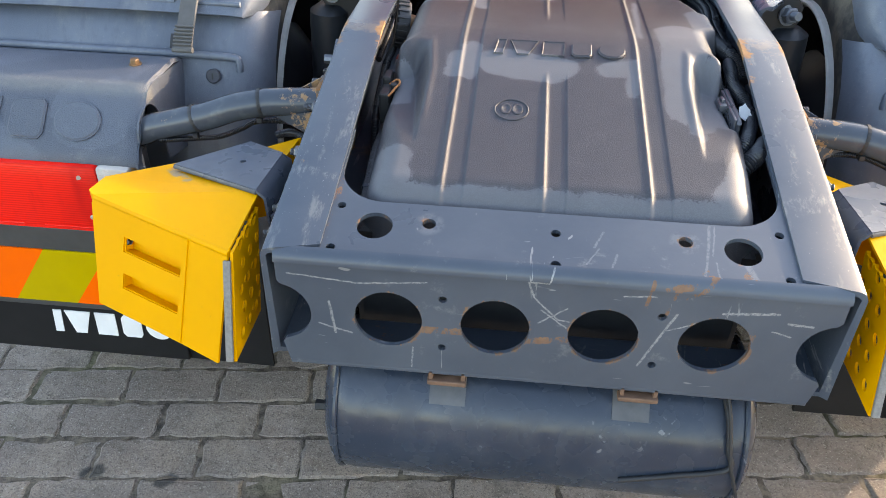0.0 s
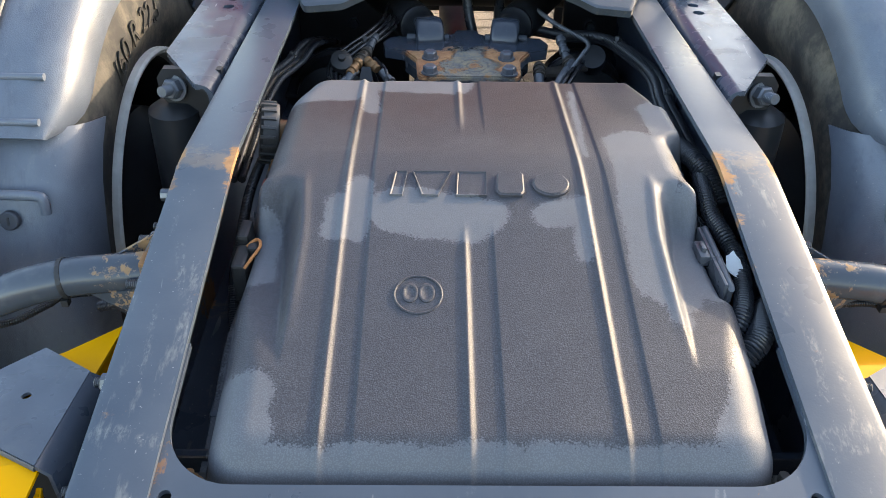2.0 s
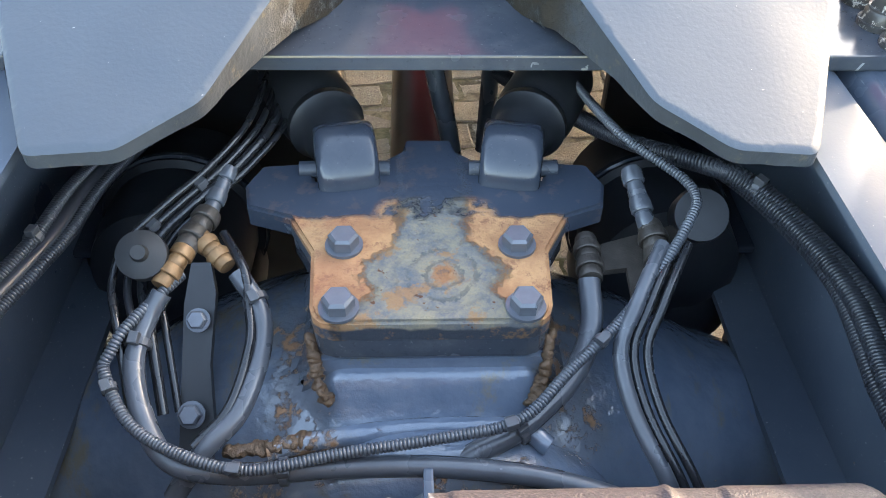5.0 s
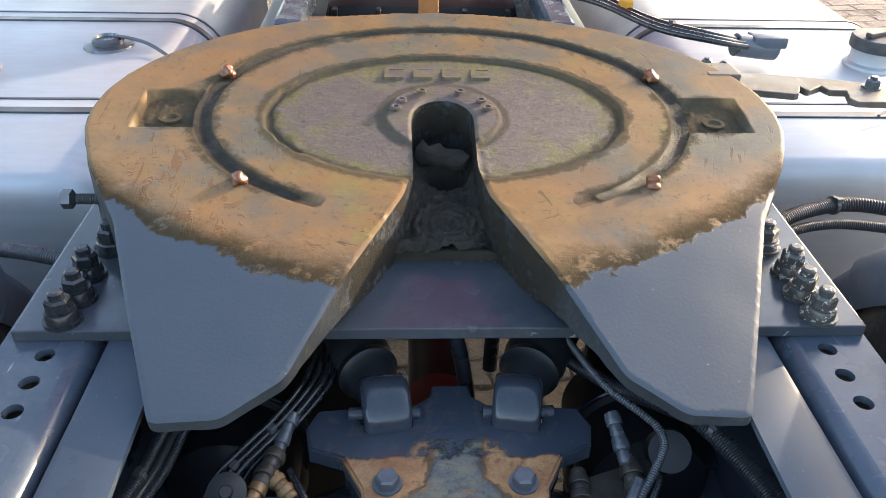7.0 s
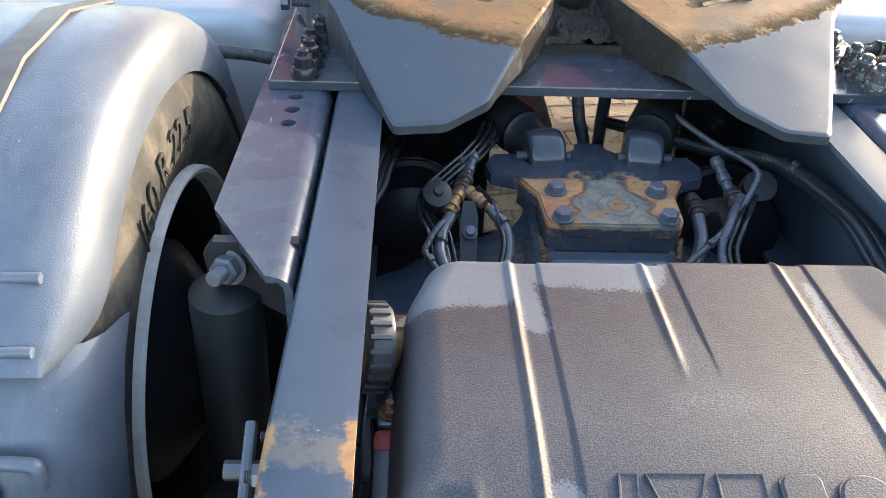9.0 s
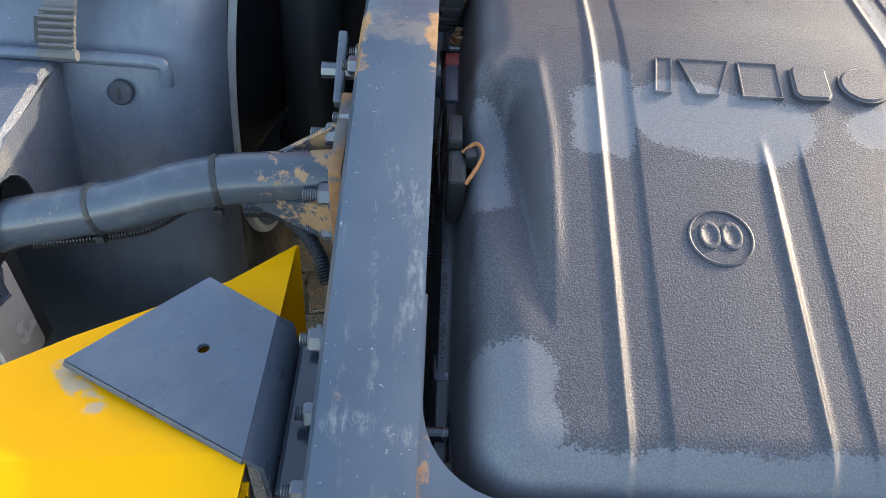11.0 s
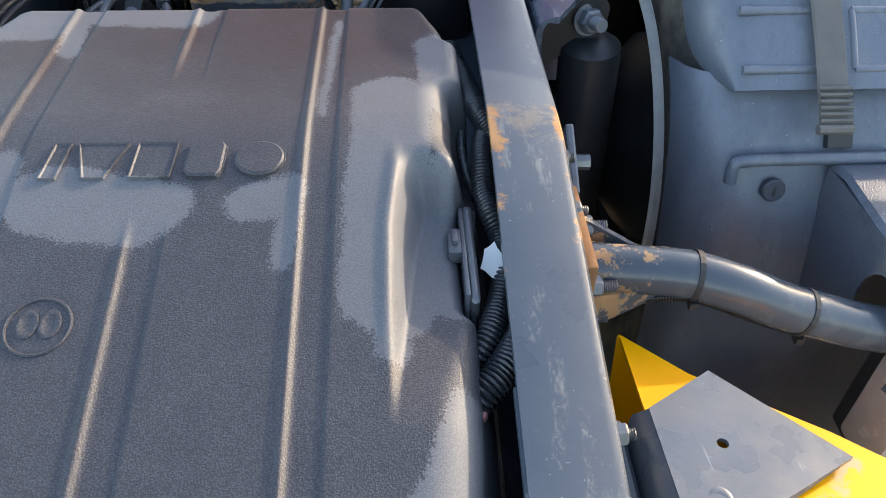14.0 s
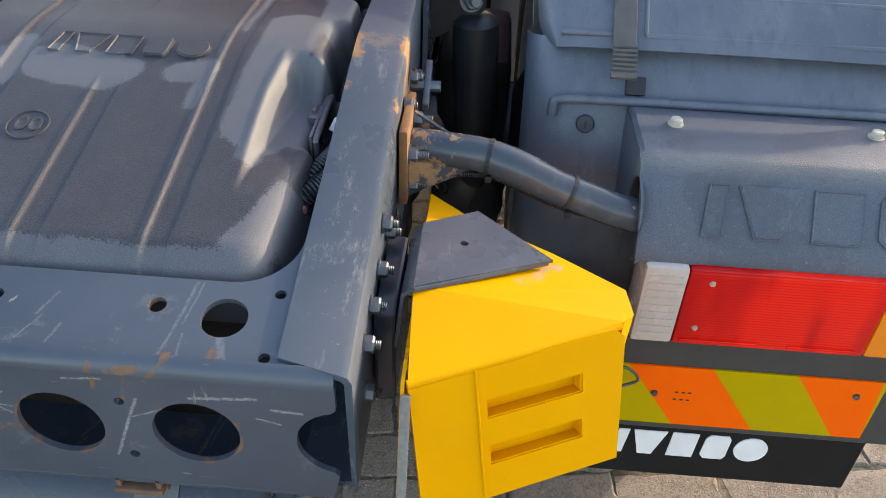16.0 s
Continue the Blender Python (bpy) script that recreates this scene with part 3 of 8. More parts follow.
def rail_material():
    """Frame paint whose bend and edges have rusted through."""
    m = Nodes("rail_paint")
    big, fine = m.noise(4.0, 6), m.noise(80.0, 4)
    c = m.mix(m.ramp(big, 0.3, 0.7), (0.052, 0.068, 0.093), (0.082, 0.099, 0.124))
    wipe = m.noise(14.0, 6, 0.7, (2.2, 0.5, 1.0))
    rear = m.ramp(m.axis(1), 0.62, 0.5)
    c = m.mix(m.math("MULTIPLY", m.ramp(wipe, 0.57, 0.68, 0, 0.4), rear), c, (0.26, 0.26, 0.245))
    lines = m.noise(70.0, 2, 0.5, (1.0, 0.1, 1.0), 1.5)
    c = m.mix(m.math("MULTIPLY", m.ramp(lines, 0.67, 0.7), m.math("MULTIPLY", m.ramp(m.noise(5.0, 3), 0.5, 0.6, 0, 0.5), rear)), c, (0.40, 0.40, 0.385))
    # pale scrapes left by chains and ramps
    y = m.axis(1)
    wx = m.math("ADD", m.axis(0), m.math("MULTIPLY", m.math("SUBTRACT", m.noise(60, 5, 0.75), 0.5), 0.005))
    wy = m.math("ADD", y, m.math("MULTIPLY", m.math("SUBTRACT", m.noise(45, 5, 0.75), 0.5), 0.010))
    scrape = None
    for x0, y0, x1, y1, w in RAIL_SCRAPES:
        q = m.segment(wx, wy, (x0, y0), (x1, y1), w)
        scrape = m.math("MAXIMUM", scrape, q) if scrape else q
    hatch = m.math("MULTIPLY", m.ramp(m.noise(240, 5, 0.75, (1.0, 0.35, 1.0), 0.3), 0.46, 0.62), m.ramp(m.noise(40, 5, 0.7), 0.36, 0.56))
    c = m.mix(m.math("MULTIPLY", m.math("MULTIPLY", scrape, hatch), 0.24), c, (0.33, 0.325, 0.30))
    c = m.mix(m.ramp(m.noise(300, 3, 0.6), 0.69, 0.73, 0, 0.5), c, (0.42, 0.42, 0.41))
    band = m.math("SUBTRACT", 1.0, m.ramp(m.math("ABSOLUTE", m.math("SUBTRACT", y, 0.535)), 0.005, 0.05))
    edge = m.ramp(m.math("ABSOLUTE", m.math("SUBTRACT", m.math("ABSOLUTE", m.axis(0)), 0.345)), 0.018, 0.036)
    run = m.ramp(m.math("ABSOLUTE", m.math("SUBTRACT", y, 0.45)), 0.02, 0.16, 1, 0)
    hot = m.math("ADD", m.math("MULTIPLY", band, m.math("ADD", m.math("MULTIPLY", edge, 0.17), 0.085)), m.math("MULTIPLY", m.math("MULTIPLY", run, edge), 0.13))
    k = m.ramp(m.math("ADD", hot, m.noise(30.0, 8, 0.75, (0.75, 1.1, 1.0))), 0.655, 0.76)
    pale = m.ramp(m.math("ADD", m.math("MULTIPLY", band, 0.17), m.noise(30.0, 8, 0.78, (0.7, 1.0, 1.0))), 0.62, 0.74)
    c = m.mix(m.math("MULTIPLY", pale, 0.34), c, (0.27, 0.20, 0.135))
    c = m.mix(k, c, m.mix(m.noise(70, 6, 0.7), (0.19, 0.085, 0.038), (0.44, 0.255, 0.125)))
    m.set(Specular_IOR_Level=m.ramp(y, 0.78, 1.02, 0.24, 0.07), Base_Color=c, Roughness=m.math("ADD", m.ramp(big, 0.3, 0.7, 0.26, 0.38), m.math("MULTIPLY", k, 0.4)))
    m.bump(m.math("ADD", fine, m.math("MULTIPLY", m.noise(420.0, 2), 0.5)), 0.12, 0.001)
    return m.mat


M_RAIL = rail_material()


# ---------- battery cover ----------
def smooth01(a, b, x):
    t = min(1.0, max(0.0, (x - a) / (b - a)))
    return t * t * (3 - 2 * t)


def cover_top(x, y):
    """Height of the moulded cover's skin at (x, y)."""
    z = deck(y) if y < 0.47 else None
    if z is None:
        t = min(1.0, (y - 0.47) / 0.09)
        z = 0.645 + RAMP * 0.47 + RAMP * 0.09 * (t - t * t / 2)
        z -= 0.004 * max(0, (y - 0.56) / 0.2)
    z += 0.001
    # three channels with a sharp edge on one side
    for a, b, fade in ((-0.163, -0.131, None), (-0.020, 0.013, (0.43, 0.60)), (0.128, 0.159, None)):
        w = smooth01(a - 0.001, a + 0.006, x) * (1 - smooth01(b - 0.0015, b + 0.0015, x))
        if fade:
            w *= 1 - smooth01(fade[0] - 0.06, fade[0], y) * (1 - smooth01(fade[1], fade[1] + 0.10, y))
        z -= 0.0020 * w
        bead = math.exp(-(((x - a - 0.001) / 0.0043) ** 2))
        if fade:
            bead *= 1 - smooth01(fade[0] - 0.06, fade[0], y) * (1 - smooth01(fade[1], fade[1] + 0.10, y))
        z += 0.0029 * bead
    # hand scoops in both flanks: a level flap that sinks below the ramp, with a round end at its front
    ax = abs(x)
    depth = 0.046 * smooth01(0.225, 0.455, y) * 0.55 + 0.021 * min(1.0, max(0.0, (y - 0.225) / 0.23))
    depth *= 1 - smooth01(0.462, 0.505, y + 0.012 * smooth01(0.235, 0.27, ax))
    inner = 0.208 + 0.008 * smooth01(0.40, 0.50, y)
    width = 0.006 + 0.020 * min(1.0, max(0.0, (y - 0.225) / 0.22))
    z -= depth * smooth01(inner, inner + width * 1.15, ax)
    if y > 0.18:
        lip = smooth01(0.24, 0.34, y) * (1 - smooth01(0.48, 0.52, y))
        z += 0.0022 * lip * math.exp(-(((ax - inner + 0.002) / 0.006) ** 2))
    # rounded outer edge
    if x > 0:
        half = 0.283 - 0.010 * smooth01(0.330, 0.345, y) - 0.006 * smooth01(0.24, 0.14, y) + 0.014 * smooth01(0.612, 0.630, y) * (1 - smooth01(0.705, 0.722, y))
    else:
        half = 0.272
    half -= 0.022 * smooth01(0.72, 0.81, y)
    rad = 0.016 + 0.029 * smooth01(0.34, 0.22, y) + 0.022 * smooth01(0.48, 0.53, y) * (1 - smooth01(0.60, 0.64, y) * (1 if x > 0 else 0))
    dx = max(0.0, ax - (half - rad)) / rad
    dy = max(0.0, 0.158 - y) / 0.045 if y < 0.4 else max(0.0, y - 0.789) / 0.020
    d = math.hypot(dx, dy)
    z -= rad * (1 - math.sqrt(max(0.0, 1 - min(1.0, d) ** 2)))
    if d > 1:
        z -= min(0.05, 4.0 * (d - 1) * rad)
    return z, d


DRY_PATCHES = [(-0.30, 0.150, -0.232, 0.158, 0.030), (-0.285, 0.42, -0.280, 0.15, 0.012), (-0.30, 0.185, -0.240, 0.190, 0.034), (0.243, 0.150, 0.280, 0.235, 0.030), (-0.098, 0.446, -0.020, 0.432, 0.040), (-0.020, 0.432, 0.008, 0.434, 0.028), (-0.169, 0.455, -0.171, 0.410, 0.018), (-0.146, 0.485, -0.146, 0.410, 0.018), (0.080, 0.437, 0.103, 0.442, 0.022), (0.212, 0.585, 0.206, 0.345, 0.042), (0.205, 0.34, 0.212, 0.295, 0.018), (0.285, 0.690, 0.285, 0.600, 0.048), (0.262, 0.460, 0.268, 0.365, 0.038), (0.120, 0.455, 0.117, 0.385, 0.013), (-0.250, 0.762, -0.188, 0.768, 0.052), (-0.108, 0.790, -0.036, 0.788, 0.044), (-0.150, 0.770, -0.147, 0.690, 0.014), (0.149, 0.760, 0.141, 0.560, 0.007), (-0.264, 0.450, -0.258, 0.375, 0.024)]


def maker_shapes():
    """Five plain shapes in a row, as wide and high as one unit: bar, wedge, block, rounded block and oval."""
    block = [(0.362, 0.0), (0.532, 0.0), (0.542, 1.0), (0.372, 1.0)]
    soft = [(0.605, 0.0), (0.725, 0.0), (0.745, 0.14), (0.750, 0.86), (0.732, 1.0), (0.615, 1.0), (0.588, 0.84), (0.580, 0.16)]
    return [[(0.0, 0.0), (0.070, 0.0), (0.095, 1.0), (0.025, 1.0)], [(0.175, 0.0), (0.265, 0.0), (0.338, 1.0), (0.120, 1.0)], block, soft, [(0.892 + 0.108 * math.cos(a * math.pi / 12), 0.5 + 0.5 * math.sin(a * math.pi / 12)) for a in range(24)]]


def raised_shape(points, width, high, rise, bevel, m):
    """One of the shapes as a pad with a raised border, rise above its surface."""
    bm = bmesh.new()
    plate(bm, [((u - 0.5) * width, (v - 0.5) * high) for u, v in points], [], rise + 0.003, Matrix.Translation((0, 0, rise)))
    bm.normal_update()
    top = [f for f in bm.faces if all(abs(v.co.z - rise) < 1e-6 for v in f.verts)]
    bmesh.ops.inset_region(bm, faces=top, thickness=bevel * 0.8, depth=0.0)
    bmesh.ops.inset_region(bm, faces=top, thickness=bevel, depth=-rise * 0.62)
    bmesh.ops.transform(bm, matrix=m, verts=bm.verts)
    return bm


def build_cover():
    m = Nodes("grained_plastic")
    x, y = m.axis(0), m.axis(1)
    wob = m.math("MULTIPLY", m.math("SUBTRACT", m.noise(24.0, 4, 0.55), 0.5), 0.030)
    wob = m.math("ADD", wob, m.math("MULTIPLY", m.math("SUBTRACT", m.noise(190.0, 4, 0.75), 0.5), 0.014))
    u, v = m.math("ADD", x, m.math("MULTIPLY", m.math("SUBTRACT", m.noise(15.0, 3), 0.5), 0.022)), m.math("ADD", y, wob)
    # where the damp has dried off: the rear edge, and patches
    edge = m.math("SUBTRACT", v, 0.146)
    for x0, y0, x1, y1, w in DRY_PATCHES:
        edge = m.math("MINIMUM", edge, m.math("SUBTRACT", m.distance(u, v, (x0, y0), (x1, y1)), w))
    pits = m.math("MULTIPLY", m.math("SUBTRACT", m.voronoi(420), 0.4), 0.010)
    dry = m.ramp(m.math("ADD", edge, pits), -0.0028, 0.0028, 1, 0)
    # a spot where only single drops are left
    spot = m.ramp(m.distance(u, v, (-0.030, 0.588), (0.028, 0.592)), 0.000, 0.026, 0.9, 0)
    dry = m.math("MAXIMUM", dry, m.math("MULTIPLY", spot, m.ramp(m.voronoi(300), 0.50, 0.56, 0, 0.5)))
    wet = m.math("SUBTRACT", 1.0, dry)
    c = m.mix(wet, (0.128, 0.134, 0.149), (0.062, 0.065, 0.077))
    # damp front end, with the red cab's reflection put into its colour
    soaked_red_sheen = m.math("MULTIPLY", m.ramp(m.math("ADD", y, m.math("MULTIPLY", m.noise(11, 4), 0.12)), 0.60, 0.78, 0.08, 0.85), wet)
    c = m.mix(soaked_red_sheen, c, (0.058, 0.043, 0.045))
    c = m.mix(m.math("MULTIPLY", m.ramp(m.noise(26, 6), 0.35, 0.7), 0.16), c, (0.12, 0.12, 0.125))
    c = m.mix(m.ramp(m.noise(5.0, 5), 0.45, 0.65, 0, 0.22), c, (0.064, 0.064, 0.072))
    c = m.mix(m.math("MULTIPLY", m.ramp(m.voronoi(560), 0.28, 0.60), m.ramp(wet, 0, 1, 0.22, 0.55)), c, (0.024, 0.024, 0.028))
    c = m.mix(m.ramp(m.noise(420, 3, 0.6), 0.70, 0.75, 0, 0.35), c, (0.22, 0.22, 0.22))
    m.set(Base_Color=c, Roughness=m.ramp(wet, 0, 1, 0.54, 0.48), Specular_IOR_Level=m.math("SUBTRACT", 0.30, m.math("MULTIPLY", soaked_red_sheen, 0.10)))
    g = m.voronoi(640)
    m.bump(m.math("ADD", m.math("MULTIPLY", g, m.ramp(wet, 0, 1, 0.30, 1.0)), m.math("MULTIPLY", m.noise(1300, 2), 0.35)), 0.30, 0.0010)
    mat = m.mat
    cover = thing("battery_cover", "dark grey grained plastic battery cover with ribs, dusty patches", "battery cover")
    bm = bmesh.new()
    nx, ny = 420, 220
    grid = []
    for j in range(ny + 1):
        row = []
        for i in range(nx + 1):
            u, v = -1 + 2 * i / nx, j / ny
            y = 0.113 + (0.809 - 0.113) * v
            x = u * 0.294
            row.append(bm.verts.new((x, y, cover_top(x, y)[0])))
        grid.append(row)
    for j in range(ny):
        for i in range(nx):
            bm.faces.new((grid[j][i], grid[j][i + 1], grid[j + 1][i + 1], grid[j + 1][i]))
    rim = grid[0] + [r[-1] for r in grid[1:]] + grid[-1][-2::-1] + [r[0] for r in grid[-2:0:-1]]
    low = [bm.verts.new((v.co.x * 1.02, v.co.y + (0.004 if v.co.y > 0.7 else -0.004 if v.co.y < 0.12 else 0), min(v.co.z - 0.02, 0.60))) for v in rim]
    n = len(rim)
    for i in range(n):
        bm.faces.new((rim[i], low[i], low[(i + 1) % n], rim[(i + 1) % n]))
    part("shell", bm, mat, cover, smooth=55)
    # raised emblem: five plain pads and a ringed disc
    up = Matrix.Rotation(math.atan(RAMP), 4, "X")
    for shape in maker_shapes():
        bm = raised_shape(shape, 0.222, 0.046, 0.0024, 0.0018, Matrix.Translation((0.002, 0.489, cover_top(-0.05, 0.489)[0])) @ Matrix.Rotation(radians(8.6), 4, "X"))
        part("raised_pad", bm, mat, cover, smooth=35)
    bm = bmesh.new()
    mm = Matrix.Translation((-0.0715, 0.317, cover_top(-0.0715, 0.317)[0])) @ up
    lathe(bm, [(0.0245, -0.003), (0.0245, 0.001), (0.0258, 0.0018), (0.0272, 0.001), (0.0272, -0.003), (0.0245, -0.003)], mm, 48, cap=False)
    part("emblem_ring", bm, mat, cover, smooth=50)
    bm = bmesh.new()
    for dx in (-0.009, 0.009):
        lathe(bm, [(0.0090, -0.003), (0.0090, 0.0010), (0.0080, 0.0016), (0.0058, 0.0012), (0.0050, 0.0004), (0, 0.0004)], mm @ Matrix.Translation((dx, 0.002, 0)) @ Matrix.Scale(1.5, 4, Vector((0, 1, 0))), 24)
    part("emblem_disc", bm, mat, cover, smooth=50)
    return cover


# ---------- fifth wheel ----------
FW_T = math.tan(radians(7.1))


def fw_z(y):
    return 0.857 + FW_T * (y - 1.35)


def build_fifth_wheel():
    m = Nodes("greasy_plate")
    rustc = m.mix(m.noise(30, 6), (0.142, 0.086, 0.043), (0.256, 0.152, 0.070))
    grease = m.mix(m.noise(22, 6), (0.080, 0.072, 0.058), (0.150, 0.132, 0.102))
    c = m.mix(m.ramp(m.noise(6.0, 7, 0.6), 0.46, 0.62), rustc, grease)
    c = m.mix(m.ramp(m.noise(3.2, 5, 0.6), 0.50, 0.62, 0, 0.5), c, (0.240, 0.120, 0.050))
    c = m.mix(m.ramp(m.noise(110, 7, 0.8), 0.55, 0.65, 0, 0.55), c, (0.058, 0.047, 0.034))
    c = m.mix(m.ramp(m.noise(200, 5, 0.7, None, 0.0), 0.62, 0.70, 0, 0.22), c, (0.26, 0.19, 0.09))
    moss = m.math("MULTIPLY", m.ramp(m.noise(7.0, 8, 0.75), 0.55, 0.66), m.ramp(m.noise(120, 4), 0.4, 0.6, 0.2, 1))
    c = m.mix(m.math("MULTIPLY", moss, 0.6), c, (0.175, 0.160, 0.045))
    streak = m.noise(45, 3, 0.6, (1.0, 0.25, 1.0), 1.0)
    c = m.mix(m.ramp(streak, 0.66, 0.70, 0, 0.6), c, (0.06, 0.048, 0.03))
    # scuffs that run round the plate where trailers have turned on it
    dx0, dy0 = m.math("SUBTRACT", m.axis(0), 0.01), m.math("SUBTRACT", m.axis(1), 1.55)
    polar = m.t.nodes.new("ShaderNodeCombineXYZ")
    m.put(polar.inputs[0], m.math("MULTIPLY", m.math("SQRT", m.math("ADD", m.math("MULTIPLY", dx0, dx0), m.math("MULTIPLY", dy0, dy0))), 130.0))
    m.put(polar.inputs[1], m.math("MULTIPLY", m.math("ARCTAN2", dy0, dx0), 7.0))
    arcs = m.noise(1.0, 4, 0.65, None, 0.6, polar.outputs[0])
    where = m.ramp(m.noise(7, 4), 0.46, 0.58)
    c = m.mix(m.math("MULTIPLY", m.ramp(arcs, 0.60, 0.66), m.math("MULTIPLY", where, 0.75)), c, (0.060, 0.045, 0.028))
    c = m.mix(m.math("MULTIPLY", m.ramp(arcs, 0.36, 0.30), m.math("MULTIPLY", where, 0.5)), c, (0.27, 0.20, 0.11))
    # red-brown gouges on one cheek
    gouge = m.segment(m.axis(0), m.axis(1), (-0.355, 1.42), (-0.275, 1.315), 0.06)
    lines = m.ramp(m.noise(60, 3, 0.6, (1.0, 0.35, 1.0), 1.6), 0.54, 0.60)
    c = m.mix(m.math("MULTIPLY", m.math("MULTIPLY", gouge, lines), 0.8), c, (0.150, 0.075, 0.034))
    # grime packed round the grooves, pockets and lock
    def oval(cx0, cy0, rx, ry):
        a0, b0 = m.math("DIVIDE", m.math("SUBTRACT", m.axis(0), cx0), rx), m.math("DIVIDE", m.math("SUBTRACT", m.axis(1), cy0), ry)
        return m.math("SQRT", m.math("ADD", m.math("MULTIPLY", a0, a0), m.math("MULTIPLY", b0, b0)))
    rag = m.math("MULTIPLY", m.math("SUBTRACT", m.noise(34, 7, 0.75), 0.5), 0.16)
    def band(r, at, w):
        return m.ramp(m.math("ABSOLUTE", m.math("SUBTRACT", m.math("ADD", r, rag), at)), w * 0.5, w, 1, 0)
    grime = band(oval(0.010, 1.562, 0.337, 0.250), 1.0, 0.085)
    grime = m.math("MULTIPLY", grime, m.ramp(m.axis(1), 1.350, 1.362))
    grime = m.math("MAXIMUM", grime, m.math("MULTIPLY", band(oval(0.012, 1.553, 0.250, 0.165), 1.0, 0.085), 0.9))
    grime = m.math("MAXIMUM", grime, m.math("MULTIPLY", band(oval(0.008, 1.545, 0.086, 0.086), 1.0, 0.14), 0.7))
    for px, py in ((-0.370, 1.559), (0.396, 1.548)):
        grime = m.math("MAXIMUM", grime, m.ramp(m.math("ADD", oval(px, py, 0.052, 0.056), rag), 0.85, 1.1, 1, 0))
    c_grime = m.mix(m.noise(60, 6, 0.7), (0.022, 0.019, 0.015), (0.095, 0.080, 0.056))
    # bare grey paint on the sloping ears, with a ragged border
    y = m.axis(1)
    lim = m.math("ADD", m.math("ADD", y, m.math("ADD", m.math("MULTIPLY", m.noise(16, 6), 0.05), m.math("MULTIPLY", m.math("SUBTRACT", m.noise(48, 7, 0.75), 0.5), 0.045))), m.math("MULTIPLY", m.math("MULTIPLY", m.axis(0), m.axis(0)), -1.05))
    earp = m.mix(m.ramp(m.noise(240, 3), 0.74, 0.78), m.mix(m.noise(6, 5), (0.053, 0.064, 0.081), (0.075, 0.088, 0.107)), (0.36, 0.36, 0.35))
    k = m.ramp(lim, 1.208, 1.214)
    crust = m.math("MULTIPLY", m.ramp(lim, 1.216, 1.268, 1, 0), m.ramp(m.noise(30, 7, 0.7), 0.34, 0.46))
    c = m.mix(m.math("MULTIPLY", crust, 0.93), c, m.mix(m.noise(70, 5), (0.022, 0.016, 0.011), (0.078, 0.056, 0.032)))
    # sunk middle: purple-grey, mossy towards its rim
    u, v = m.math("DIVIDE", m.math("SUBTRACT", m.axis(0), 0.012), 0.250), m.math("DIVIDE", m.math("SUBTRACT", y, 1.553), 0.165)
    mid = m.math("ADD", m.math("MULTIPLY", u, u), m.math("MULTIPLY", v, v))
    inner = m.ramp(m.math("ADD", mid, m.math("MULTIPLY", m.noise(20, 5), 0.3)), 1.05, 1.2, 1, 0)
    cin = m.mix(m.noise(50, 6, 0.7), (0.070, 0.056, 0.052), (0.146, 0.116, 0.106))
    green = m.math("MULTIPLY", m.ramp(m.noise(14, 7, 0.7), 0.48, 0.60), m.ramp(m.noise(170, 4), 0.40, 0.56))
    cin = m.mix(m.math("MULTIPLY", green, m.ramp(mid, 0.15, 0.8, 0.4, 1.0)), cin, (0.150, 0.132, 0.046))
    cin = m.mix(m.ramp(m.noise(230, 4, 0.7), 0.60, 0.68, 0, 0.5), cin, (0.24, 0.20, 0.175))
    cin = m.mix(m.ramp(m.noise(75, 8, 0.8), 0.55, 0.64, 0, 0.7), cin, (0.035, 0.032, 0.026))
    rimcrust = m.math("MULTIPLY", m.ramp(m.math("ADD", mid, m.math("MULTIPLY", m.noise(26, 6, 0.7), 0.45)), 0.85, 1.10), m.ramp(m.noise(40, 7, 0.75), 0.42, 0.56))
    cin = m.mix(rimcrust, cin, m.mix(m.noise(80, 5), (0.040, 0.038, 0.020), (0.150, 0.135, 0.055)))
    c = m.mix(inner, c, cin)
    c = m.mix(m.math("MULTIPLY", grime, 0.85), c, c_grime)
    c = m.mix(k, earp, c)
    dull = m.math("MULTIPLY", m.math("MAXIMUM", crust, grime), k)
    m.set(Base_Color=c, Roughness=m.math("ADD", m.ramp(k, 0, 1, 0.40, 0.52), m.math("MULTIPLY", dull, 0.35)), Specular_IOR_Level=m.math("MULTIPLY", m.ramp(k, 0, 1, 0.14, 0.20), m.math("SUBTRACT", 1.0, m.math("MULTIPLY", dull, 0.85))))
    # smooth where trailers rub, flaky and cracked where grease has set
    flakes = m.math("MULTIPLY", m.ramp(m.noise(95, 8, 0.8), 0.44, 0.58), m.math("MAXIMUM", m.math("MAXIMUM", grime, m.math("MULTIPLY", inner, 0.7)), m.math("MULTIPLY", crust, 0.3)))
    hgt = m.math("ADD", m.math("MULTIPLY", m.noise(60, 6, 0.6), 0.25), m.math("MULTIPLY", flakes, 1.3))
    hgt = m.math("ADD", hgt, m.math("MULTIPLY", m.math("MULTIPLY", gouge, lines), 0.5))
    hgt = m.math("SUBTRACT", hgt, m.math("MULTIPLY", m.math("MULTIPLY", m.ramp(arcs, 0.60, 0.66), where), 0.18))
    hgt = m.math("ADD", m.math("MULTIPLY", hgt, m.ramp(k, 0, 1, 0.0, 1.0)), m.math("MULTIPLY", m.math("ADD", m.noise(240, 3), m.math("MULTIPLY", m.noise(90, 3), 0.4)), m.ramp(k, 0, 1, 0.12, 0.05)))
    hgt = m.math("ADD", hgt, m.math("MULTIPLY", k, 0.35))
    m.bump(hgt, 0.36, 0.004)
    mat = m.mat
